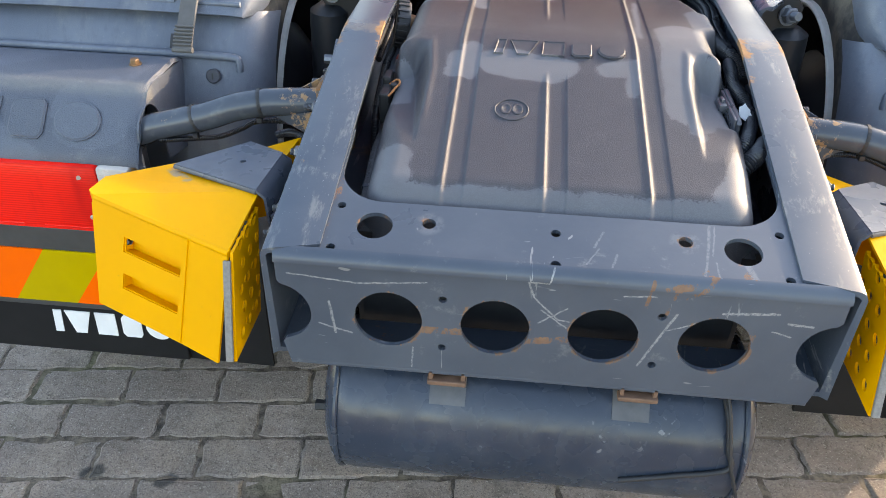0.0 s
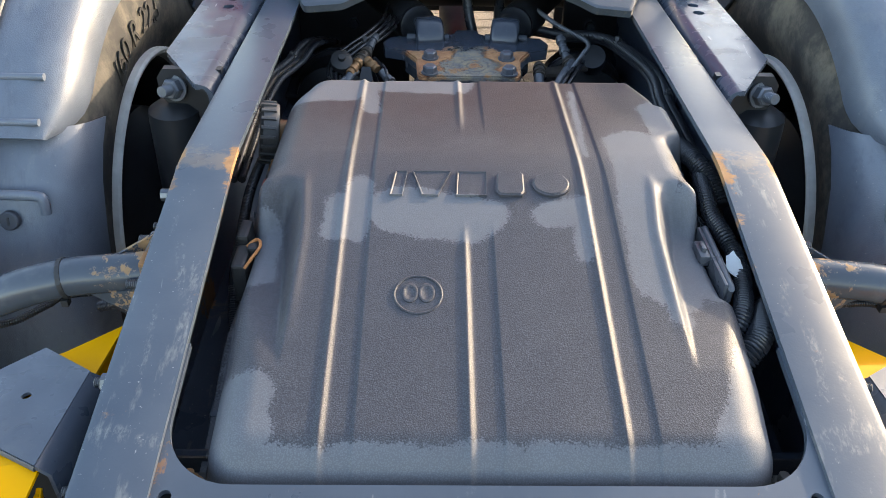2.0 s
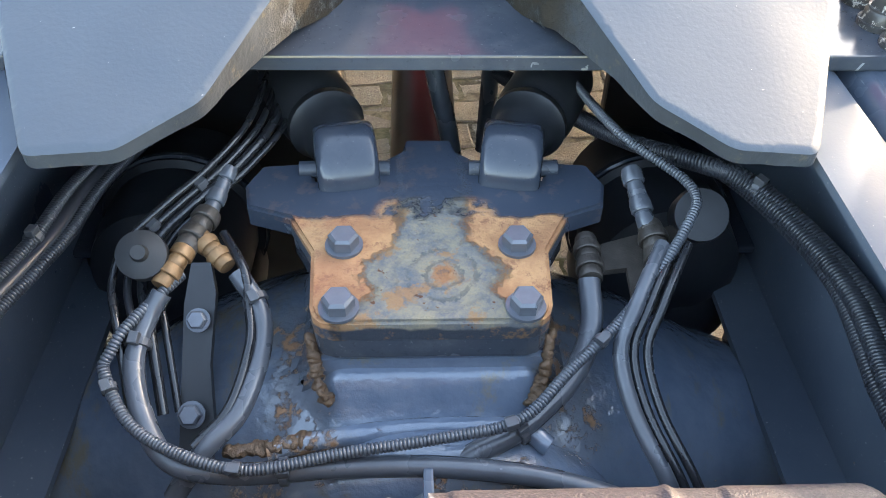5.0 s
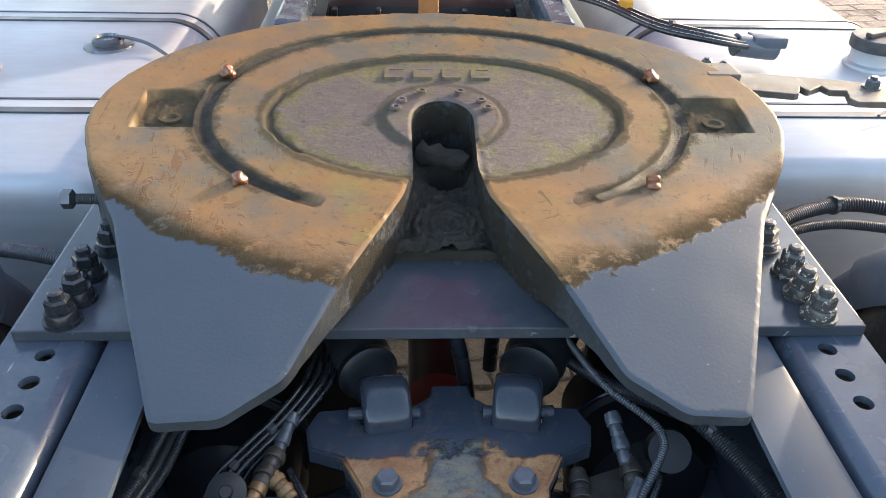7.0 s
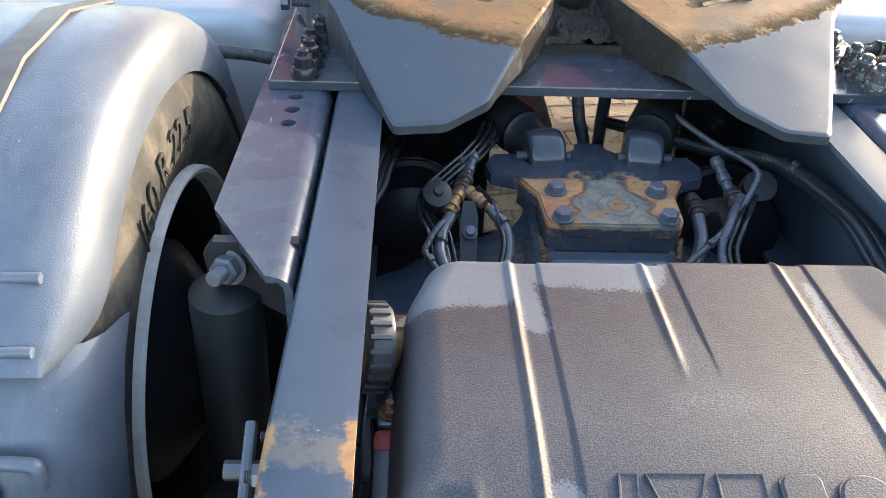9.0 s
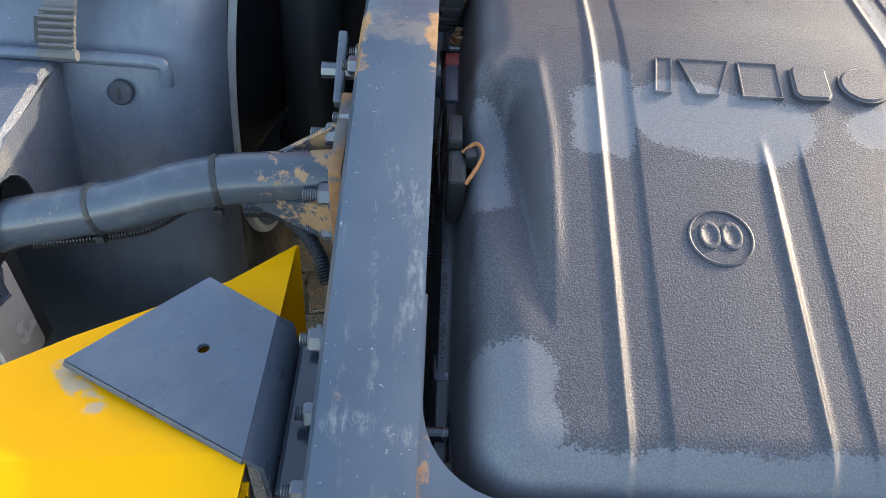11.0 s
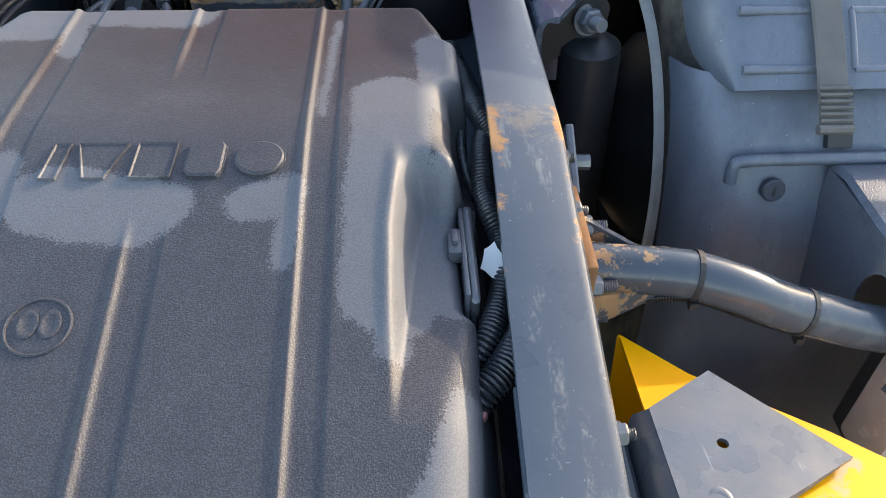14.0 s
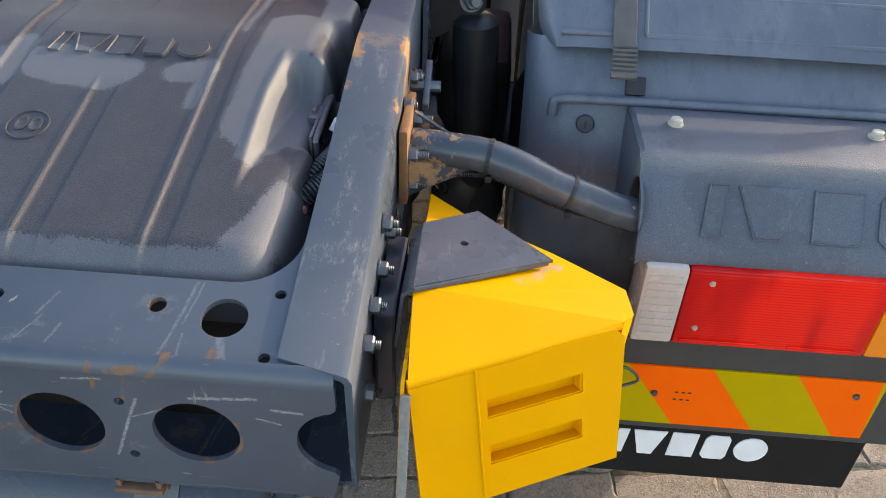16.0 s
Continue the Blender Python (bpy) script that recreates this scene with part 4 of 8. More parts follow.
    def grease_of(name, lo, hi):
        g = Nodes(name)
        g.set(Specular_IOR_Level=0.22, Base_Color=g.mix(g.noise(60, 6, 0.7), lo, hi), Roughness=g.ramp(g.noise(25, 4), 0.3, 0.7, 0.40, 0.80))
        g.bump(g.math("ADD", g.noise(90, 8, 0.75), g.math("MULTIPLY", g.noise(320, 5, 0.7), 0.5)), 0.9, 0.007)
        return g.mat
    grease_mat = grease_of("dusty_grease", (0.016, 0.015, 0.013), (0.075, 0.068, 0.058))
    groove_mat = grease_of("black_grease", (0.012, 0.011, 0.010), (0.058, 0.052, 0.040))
    fw = thing("fifth_wheel", "rust-brown greasy fifth wheel coupling plate with grey ears", "fifth wheel")
    # outline of the plate, mouth included, as (x, y) in plan
    def on(x, y):
        """Height of the plate: tilted disc, ears falling away behind."""
        z = fw_z(y)
        y0 = 1.205 + 1.0 * x * x
        if y < y0:
            z -= 0.205 * (y0 - y)
        return z
    cx = 0.008
    right = [(0.052, 1.53), (0.050, 1.42), (0.060, 1.36), (0.118, 1.225), (0.178, 1.098), (0.235, 1.060), (0.302, 1.062), (0.352, 1.20), (0.395, 1.32), (0.452, 1.42)]
    arc = [(0.005 + 0.487 * math.cos(radians(a)), 1.557 + 0.325 * math.sin(radians(a))) for a in range(-18, 199, 9)]
    left = [(-0.445, 1.42), (-0.388, 1.32), (-0.345, 1.20), (-0.292, 1.062), (-0.222, 1.060), (-0.163, 1.098), (-0.104, 1.225), (-0.046, 1.36), (-0.034, 1.42), (-0.036, 1.53)]
    top = [(cx + 0.044 * math.cos(radians(a)), 1.535 + 0.052 * math.sin(radians(a))) for a in range(165, 14, -15)]
    outline = right[:] + arc + left + top
    from_poly = outline
    def relief(x, y):
        """Lubrication grooves, pockets and the sunk middle of the plate."""
        d = 0.0
        r = math.hypot((x - 0.010) / 0.337, (y - 1.562) / 0.250)
        ang = math.degrees(math.atan2(y - 1.562, x - 0.010))
        w = 0.011 / 0.30
        if -55 < ang or ang < -125:
            lim = 1.0
            d = max(d, 0.0075 * (1 - smooth01(w * 0.7, w * 1.05, abs(r - 1))) * lim)
        r2 = math.hypot((x - 0.012) / 0.250, (y - 1.553) / 0.165) + 0.02 * noise.noise(Vector((x * 40, y * 40, 5)))
        d = max(d, 0.0038 * (1 - smooth01(0.97, 1.0, r2)))
        d = max(d, 0.0055 * (1 - smooth01(0.012, 0.03, abs(r2 - 0.985))) * (1 if y > 1.45 else 0.3))
        for x0, x1, y0, y1 in ((-0.416, -0.325, 1.512, 1.606), (0.352, 0.440, 1.502, 1.594)):
            q = min(smooth01(x0 - 0.002, x0 + 0.003, x), 1 - smooth01(x1 - 0.003, x1 + 0.002, x), smooth01(y0 - 0.002, y0 + 0.003, y), 1 - smooth01(y1 - 0.003, y1 + 0.002, y))
            d = max(d, 0.011 * q + 0.002 * q * noise.noise(Vector((x * 120, y * 120, 9))))
        rk = math.hypot(x - cx, y - 1.545)
        d -= 0.0045 * (1 - smooth01(0.078, 0.086, rk)) * (1 if y > 1.47 else 0)
        # crust of dirt along the border of the grey ears, and light casting waviness
        e = y - 1.0 * x * x - 1.205
        d -= 0.0003 * smooth01(0.0, 0.008, e) * (1 - smooth01(0.02, 0.06, e)) * max(0, 0.25 + noise.noise(Vector((x * 65, y * 65, 11))) + 0.8 * noise.noise(Vector((x * 110, y * 110, 4))))
        d += 0.0007 * noise.noise(Vector((x * 16, y * 16, 3)))
        return d
    # closely spaced, slightly rounded border
    rim = []
    for (x1, y1), (x2, y2) in zip(from_poly, from_poly[1:] + from_poly[:1]):
        k = max(1, round(math.hypot(x2 - x1, y2 - y1) / 0.004))
        rim += [(x1 + (x2 - x1) * i / k, y1 + (y2 - y1) * i / k) for i in range(k)]
    rim = np.array(rim)
    for _ in range(5):
        rim = 0.25 * np.roll(rim, 1, 0) + 0.5 * rim + 0.25 * np.roll(rim, -1, 0)
    step = 0.0028
    gx, gy = np.meshgrid(np.arange(-0.49, 0.50, step), np.arange(1.055, 1.89, step))
    gx, gy = gx.ravel(), gy.ravel()
    gx = gx + np.where(np.round((gy - 1.055) / step) % 2, step / 2, 0)
    keep = np.zeros(gx.shape, bool)
    gap = np.full(gx.shape, 9.0)
    for (x1, y1), (x2, y2) in zip(rim, np.roll(rim, -1, 0)):
        if y1 != y2:
            keep ^= ((y1 > gy) != (y2 > gy)) & (gx < (x2 - x1) * (gy - y1) / (y2 - y1) + x1)
        gap = np.minimum(gap, np.hypot(gx - x1, gy - y1))
    keep &= gap > 0.0030
    flat = [Vector(p) for p in rim.tolist()] + [Vector(p) for p in zip(gx[keep].tolist(), gy[keep].tolist())]
    n, lip = len(rim), gap[keep].tolist()
    vs2, _, tris, *_ = geometry.delaunay_2d_cdt(flat, [], [list(range(n))], 1, 1e-6)
    bm = bmesh.new()
    made = []
    for i, p in enumerate(vs2):
        z = on(p.x, p.y) - (relief(p.x, p.y) if i >= n else 0.0022)
        # crust of grease on the lips of the mouth
        if i >= n and 1.12 < p.y < 1.50 and abs(p.x) < 0.20 and i - n < len(lip):
            z += 0.0026 * (1 - smooth01(0.004, 0.022, lip[i - n])) * max(0.0, noise.noise(Vector((p.x * 55, p.y * 55, 8))) + 0.6 * noise.noise(Vector((p.x * 150, p.y * 150, 2)))) * smooth01(1.20, 1.30, p.y)
        made.append(bm.verts.new((p.x, p.y, z)))
    for t in tris:
        bm.faces.new([made[i] for i in t])
    # side walls from the border down
    wall = bmesh.new()
    cols = []
    for x, y in rim.tolist():
        z, t = on(x, y) - 0.0021, 0.012 + 0.074 * smooth01(1.07, 1.36, y)
        rough = 0.0012 * noise.noise(Vector((x * 60, y * 60, 2)))
        cols.append([wall.verts.new((x + rough, y + rough, z - h)) for h in (0.0, 0.004, 0.5 * t, t - 0.003, t)])
    for a, b in zip(cols, cols[1:] + cols[:1]):
        for i in range(4):
            wall.faces.new((a[i], b[i], b[i + 1], a[i + 1]))
    part("plate_edge", wall, M_EDGE, fw, "dark dirty edge of the coupling plate", smooth=60)
    part("top_plate", bm, mat, fw, smooth=50)
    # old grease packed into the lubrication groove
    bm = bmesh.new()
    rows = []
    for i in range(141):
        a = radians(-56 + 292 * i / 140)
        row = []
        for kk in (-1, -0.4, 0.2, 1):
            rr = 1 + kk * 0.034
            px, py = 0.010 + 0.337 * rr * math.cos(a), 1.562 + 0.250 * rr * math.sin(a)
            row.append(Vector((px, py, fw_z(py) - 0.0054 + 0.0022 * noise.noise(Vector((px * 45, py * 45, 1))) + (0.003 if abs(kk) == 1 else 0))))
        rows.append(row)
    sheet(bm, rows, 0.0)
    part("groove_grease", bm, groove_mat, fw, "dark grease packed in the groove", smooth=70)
    # raised block letters cast into the disc become plain bars
    for i in range(4):
        bm = bmesh.new()
        x = -0.062 + i * 0.044
        for lo, hi in (((x - 0.014, 1.650, 0), (x + 0.014, 1.657, 0.004)), ((x - 0.014, 1.682, 0), (x + 0.014, 1.689, 0.004)), ((x - 0.014, 1.657, 0), (x - 0.007, 1.682, 0.004))):
            box(bm, (lo[0], lo[1], fw_z(1.667) - 0.006), (hi[0], hi[1], fw_z(1.667) - 0.0012))
        part("cast_bar", bm, mat, fw)
    # grease nuggets over the lubrication holes
    for x, y in ((-0.308, 1.655), (-0.250, 1.383), (0.330, 1.653), (0.269, 1.378)):
        bm = bmesh.new()
        bmesh.ops.create_icosphere(bm, subdivisions=3, radius=0.0125)
        for v in bm.verts:
            v.co *= 0.9 + 0.6 * noise.noise(v.co * 90 + Vector((x * 50, y * 50, 0)))
            v.co.z *= 0.85
            v.co += Vector((x, y, fw_z(y) + 0.004))
        part("grease_lump", bm, M_LUMP, fw, "brown lump of hardened grease", smooth=60)
    # raised lock cover ring bolts
    for a in (150, 115, 65, 30, 170, 10):
        x, y = cx + 0.066 * math.cos(radians(a)), 1.545 + 0.062 * math.sin(radians(a))
        bm = bmesh.new()
        lathe(bm, [(0.0075, 0), (0.0075, 0.004), (0.0045, 0.004), (0.0035, 0.001), (0, 0.001)], Matrix.Translation((x, y, fw_z(y) + 0.003)), 14)
        part("rivet", bm, mat, fw)
    for x, y in ((-0.372, 1.548), (0.398, 1.540)):
        bm = bmesh.new()
        lathe(bm, [(0.016, 0), (0.016, 0.004), (0.010, 0.004), (0.007, 0.001), (0, 0.001)], Matrix.Translation((x, y, fw_z(y) - 0.012)), 18)
        part("pocket_bolt", bm, mat, fw)
    # lock jaws in the throat, clogged with grease
    bm = bmesh.new()
    g = bmesh.ops.create_grid(bm, x_segments=90, y_segments=130, size=0.5)
    for v in g["verts"]:
        x, y = cx + v.co.x * 0.15, 1.425 + v.co.y * 0.19
        hole = smooth01(0.030, 0.012, math.hypot(x - cx - 0.005, (y - 1.49) * 1.0))
        rd = math.hypot(x - cx - 0.004, y - 1.378)
        disc = smooth01(0.050, 0.046, rd) * (1 + 0.35 * math.sin(rd * 620))
        zz = 0.794 + 0.10 * (y - 1.34) + 0.006 * disc - 0.05 * hole + 0.018 * smooth01(0.028, 0.055, abs(x - cx)) * smooth01(1.38, 1.44, y) + 0.012 * (1 - 0.7 * smooth01(0.050, 0.044, rd)) * noise.noise(Vector((x * 35, y * 35, 3))) + 0.002 * noise.noise(Vector((x * 260, y * 260, 5))) + 0.005 * noise.noise(Vector((x * 110, y * 110, 7)))
        v.co = Vector((x, y, zz))
    part("lock_jaw", bm, grease_mat, fw, "lock jaws clogged with black grease", smooth=70)
    bm = bmesh.new()
    box(bm, (cx - 0.075, 1.335, 0.772), (cx + 0.075, 1.345, 0.790), 0.003)
    part("jaw_lip", bm, grease_mat, fw)
    bm = bmesh.new()
    box(bm, (-0.040, -0.012, -0.008), (0.040, 0.012, 0.008), 0.004, Matrix.Translation((cx, 1.515, 0.83)) @ Matrix.Rotation(radians(-24), 4, "Z"))
    bmesh.ops.subdivide_edges(bm, edges=bm.edges[:], cuts=5, use_grid_fill=True)
    for v in bm.verts:
        v.co += Vector((1, 1, 1)) * 0.008 * noise.noise(v.co * 60)
    part("lock_bar", bm, grease_mat, fw, smooth=60)
    # under-structure: pedestals either side
    for s in (-1, 1):
        bm = bmesh.new()
        prism(bm, [(1.40, 0.775), (1.74, 0.775), (1.68, 0.85), (1.46, 0.85)], "x", s * 0.36 if s > 0 else -0.43, s * 0.43 if s > 0 else -0.36)
        part("pedestal", bm, M_FRAME, fw)
    # tilt stop screw at the flank
    bm = bmesh.new()
    prof = [(0.0075, 0)]
    for i in range(12):
        prof += [(0.0075, 0.003 * i), (0.0062, 0.003 * i + 0.0015)]
    lathe(bm, prof, frame_to((-0.431, 1.412, 0.82), (-0.53, 1.412, 0.82)), 12)
    lathe(bm, [(0.013, 0.04), (0.013, 0.052)], frame_to((-0.431, 1.412, 0.82), (-0.53, 1.412, 0.82)), 6)
    part("stop_screw", bm, M_STEEL, fw, smooth=30)
    return fw




def edge_material():
    """Dark paint of the plate's flanks, caked with black grease in the mouth."""
    m = Nodes("dirty_plate_edge")
    mouth = m.math("MULTIPLY", m.ramp(m.math("ABSOLUTE", m.axis(0)), 0.15, 0.21, 1, 0), m.ramp(m.axis(1), 1.16, 1.24))
    cake = m.math("MULTIPLY", mouth, m.ramp(m.noise(24, 7, 0.75), 0.36, 0.54))
    c = m.mix(m.ramp(m.noise(9, 6, 0.6), 0.3, 0.7), (0.024, 0.028, 0.034), (0.044, 0.050, 0.058))
    c = m.mix(m.ramp(m.noise(60, 7, 0.8), 0.56, 0.66, 0, 0.5), c, (0.12, 0.10, 0.065))
    c = m.mix(cake, c, m.mix(m.noise(80, 6, 0.75), (0.010, 0.009, 0.008), (0.050, 0.042, 0.032)))
    m.set(Base_Color=c, Specular_IOR_Level=m.ramp(cake, 0, 1, 0.28, 0.12), Roughness=m.ramp(cake, 0, 1, 0.42, 0.8))
    m.bump(m.math("ADD", m.math("MULTIPLY", m.noise(160, 5), 0.15), m.math("MULTIPLY", cake, m.math("ADD", 0.5, m.noise(70, 8, 0.8)))), 0.7, 0.006)
    return m.mat


M_EDGE = edge_material()
M_LUMP = plain("hardened_grease", (0.15, 0.055, 0.028), 0.25, var=0.5, scale=90)


def build_mounting_plate():
    mp = thing("mounting_plate", "dark grey steel mounting plate bolted across the rails", "mounting plate")
    bm = bmesh.new()
    box(bm, (-0.476, 1.200, TOP), (0.486, 1.94, 0.775), 0.002)
    part("base_plate", bm, M_PLATE, mp)
    for s, x0 in ((-1, -0.425), (1, 0.436)):
        for x, y, k in ((0.0, 1.218, 1), (0.004, 1.258, 1), (0.0, 1.305, 1), (0.012, 1.365, 1.15)):
            bm = bmesh.new()
            mm = Matrix.Translation((x0 - s * x, y, 0.775))
            lathe(bm, [(0.021 * k, 0), (0.021 * k, 0.005), (0.018 * k, 0.005), (0.0175 * k, 0.014), (0.016 * k, 0.016), (0.016 * k, 0.018)], mm, 22)
            lathe(bm, [(0.0145 * k, 0.017), (0.0145 * k, 0.030), (0.012 * k, 0.033)], mm @ Matrix.Rotation(y * 9, 4, "Z"), 6)
            lathe(bm, [(0.0085 * k, 0.03), (0.0085 * k, 0.040), (0.006 * k, 0.042)], mm, 12)
            part("flange_nut", bm, M_GREASY if s < 0 else M_NUT, mp, "greasy flange nut on a stud" if s < 0 else "paint-flecked flange nut", smooth=35)


M_PLATE = paint("mounting_plate_paint", (0.036, 0.044, 0.058), 0.16, dust=0.12, scratch=0.2)


def nut_material():
    m = Nodes("flecked_nut")
    c = m.mix(m.noise(90, 5), (0.035, 0.036, 0.040), (0.10, 0.095, 0.09))
    c = m.mix(m.ramp(m.noise(130, 5, 0.7), 0.56, 0.62), c, (0.52, 0.50, 0.46))
    m.set(Base_Color=c, Roughness=0.36, Metallic=0.2)
    m.bump(m.noise(260, 4), 0.3, 0.001)
    return m.mat


M_NUT = nut_material()
M_GREASY = plain("greasy_nut", (0.026, 0.028, 0.033), 0.22, 0.2, 0.5, 90)


# ---------- rear axle and its links ----------
def housing_material():
    """Glossy dark blue paint over a rough casting, with ochre stains and rust crusts at the seams."""
    m = Nodes("axle_housing_paint")
    x, y = m.axis(0), m.axis(1)
    c = m.mix(m.ramp(m.noise(9, 6, 0.6), 0.3, 0.7), (0.084, 0.116, 0.166), (0.138, 0.170, 0.222))
    c = m.mix(m.ramp(m.noise(14, 7, 0.7, (1, 0.5, 1)), 0.52, 0.68, 0, 0.7), c, (0.19, 0.150, 0.080))
    wob = m.math("MULTIPLY", m.math("SUBTRACT", m.noise(22, 6, 0.7), 0.5), 0.09)
    u, v = m.math("ADD", x, wob), m.math("ADD", y, m.math("MULTIPLY", wob, 0.6))
    hot = None
    for a, b, w in (((-0.100, 0.955), (-0.105, 1.06), 0.040), ((0.125, 0.955), (0.128, 1.06), 0.035), ((-0.15, 0.915), (-0.08, 0.925), 0.030), ((0.02, 0.90), (0.10, 0.905), 0.018)):
        s = m.segment(u, v, a, b, w)
        hot = m.math("MAXIMUM", hot, s) if hot else s
    k = m.ramp(m.math("ADD", m.noise(48, 7, 0.72), m.math("MULTIPLY", hot, 0.15)), 0.66, 0.76)
    c = m.mix(m.math("MULTIPLY", hot, 0.18), c, (0.20, 0.15, 0.07))
    c = m.mix(k, c, m.mix(m.noise(90, 4), (0.16, 0.065, 0.028), (0.40, 0.20, 0.08)))
    m.set(Base_Color=c, Roughness=m.math("ADD", m.ramp(m.noise(16, 4), 0.3, 0.7, 0.06, 0.16), m.math("MULTIPLY", k, 0.5)), Specular_IOR_Level=1.0)
    m.bump(m.math("ADD", m.math("ADD", m.math("MULTIPLY", m.noise(14, 3), 3.0), m.math("MULTIPLY", m.noise(180, 4), 0.25)), m.math("MULTIPLY", k, 0.5)), 0.7, 0.004)
    return m.mat


M_HOUSING = housing_material()
M_CRUST = plain("rust_crust", (0.105, 0.058, 0.030), 0.5, var=0.85, scale=120, bump=0.8)


def build_axle():
    ax = thing("rear_axle", "dark blue-grey painted rear axle housing with dirty welds", "axle", at=(0.0, 1.05, 0.385))
    bm = bmesh.new()
    m = frame_to((-0.60, 1.05, 0.385), (0.60, 1.05, 0.385))
    prof = [(0.07, 0), (0.085, 0.12), (0.10, 0.22), (0.135, 0.32), (0.175, 0.40), (0.20, 0.48), (0.212, 0.56), (0.214, 0.60), (0.212, 0.64), (0.20, 0.72), (0.175, 0.80), (0.135, 0.88), (0.10, 0.98), (0.085, 1.08), (0.07, 1.20)]
    lathe(bm, prof, m, 48)
    part("axle_housing", bm, M_HOUSING, ax, smooth=60)
    bm = bmesh.new()
    m = frame_to((0.01, 0.93, 0.41), (0.01, 0.80, 0.40))
    lathe(bm, [(0.180, -0.03), (0.188, -0.02), (0.192, -0.005), (0.192, 0.012), (0.188, 0.020), (0.176, 0.026), (0.168, 0.032), (0.16, 0.05), (0.12, 0.09), (0.05, 0.115), (0, 0.118)], m, 48)
    part("differential_cover", bm, M_HOUSING, ax, "glossy dark blue differential cover", smooth=45)
    # saddle cast on top of the housing
    bm = bmesh.new()
    sec = [(-0.13, 0.53), (-0.105, 0.588), (-0.088, 0.605), (-0.085, 0.635), (0.101, 0.635), (0.104, 0.605), (0.12, 0.588), (0.15, 0.53)]
    prism(bm, sec, "y", 0.985, 1.13)
    bmesh.ops.bevel(bm, geom=bm.edges[:], offset=0.006, segments=3, affect="EDGES")
    part("saddle", bm, M_HOUSING, ax, "cast saddle with rusty seams", smooth=50)
    bm = bmesh.new()
    rows = []
    for i in range(61):
        y = 0.862 + 0.14 * i / 60
        row = []
        for k in range(81):
            x = -0.20 + 0.42 * k / 80
            r = 0.2155 - 0.075 * smooth01(0.06, 0.26, abs(x)) * 0.6
            barrel = 0.385 + math.sqrt(max(0.0, r * r - (y - 1.05) ** 2))
            pad = 0.617 - 0.042 * smooth01(0.982, 0.950, y) - 0.10 * smooth01(0.952, 0.895, y) - 0.12 * smooth01(0.074, 0.150, abs(x - 0.010))
            h = max(0.0, 0.03 - abs(barrel - pad)) / 0.03
            row.append(Vector((x, y, max(barrel, pad) + h * h * 0.0075)))
        rows.append(row)
    sheet(bm, rows, 0.0)
    part("pad", bm, M_HOUSING, ax, "glossy dark blue casting under the joint plate", smooth=70)
    # rusty weld beads beside the saddle and along the rib of the casting
    rnd = random.Random(12)
    def bead(points, r, n):
        bm = bmesh.new()
        for q in spline([Vector(p) for p in points], n):
            m4 = Matrix.Translation(q + Vector([rnd.uniform(-0.3, 0.3) * r for _ in range(3)])) @ Matrix.Diagonal((rnd.uniform(0.7, 1.3), rnd.uniform(0.7, 1.3), rnd.uniform(0.5, 1.1), 1))
            g = bmesh.ops.create_icosphere(bm, subdivisions=2, radius=r, matrix=m4)
            for v in g["verts"]:
                v.co += (v.co - q) * 0.8 * noise.noise(v.co * 170)
        return bm
    for pts in (((-0.088, 1.00, 0.640), (-0.085, 0.985, 0.628), (-0.082, 0.972, 0.614), (-0.074, 0.962, 0.603)), ((0.104, 1.00, 0.640), (0.101, 0.985, 0.628), (0.096, 0.972, 0.614), (0.088, 0.962, 0.603))):
        part("weld_bead", bead(pts, 0.0042, 16), M_CRUST, ax, "crusty rusted weld", smooth=70)
    part("weld_bead", bead(((-0.150, 0.926, 0.592), (-0.119, 0.928, 0.594), (-0.090, 0.934, 0.594)), 0.0052, 26), M_CRUST, ax, "crusty rusted weld", smooth=70)
    bm = bmesh.new()
    tube(bm, [(-0.120, 0.926, 0.590), (-0.084, 0.935, 0.590), (-0.041, 0.942, 0.590), (0.013, 0.946, 0.590), (0.077, 0.944, 0.590), (0.10, 0.930, 0.585)], 0.0085, 12, 8)
    part("cast_rib", bm, M_HOUSING, ax, smooth=70)
    # guide bracket beside the housing
    bm = bmesh.new()
    plate(bm, [(-0.013, -0.09), (0.013, -0.09), (0.015, -0.05), (0.010, 0.0), (0.013, 0.06), (0.008, 0.085), (-0.008, 0.085), (-0.013, 0.05)], [], 0.009, Matrix.Translation((-0.184, 1.0, 0.605)) @ Matrix.Rotation(radians(38), 4, "X"))
    strap = part("strap_bracket", bm, M_SHOCK, ax)
    bolt(strap, (-0.183, 1.025, 0.632), (0, -0.6, 0.8), 0.008, M_BOLTHEAD)
    bolt(strap, (-0.186, 0.965, 0.585), (0, -0.6, 0.8), 0.009, M_BOLTHEAD)
    # rusty joint plate in two layers, with four bolts
    m = Nodes("rusted_plate")
    x, y = m.axis(0), m.axis(1)
    c = m.mix(m.ramp(m.noise(26, 8, 0.7), 0.34, 0.66), (0.34, 0.150, 0.065), (0.52, 0.270, 0.120))
    c = m.mix(m.ramp(m.noise(9, 5, 0.6), 0.46, 0.62, 0, 0.35), c, (0.27, 0.105, 0.055))
    c = m.mix(m.ramp(m.noise(70, 8, 0.8), 0.53, 0.62, 0, 0.8), c, (0.20, 0.075, 0.038))
    c = m.mix(m.ramp(m.noise(18, 5), 0.60, 0.70, 0, 0.3), c, (0.46, 0.31, 0.15))
    scale = m.mix(m.ramp(m.noise(34, 8, 0.75), 0.34, 0.66), (0.135, 0.150, 0.170), (0.345, 0.285, 0.190))
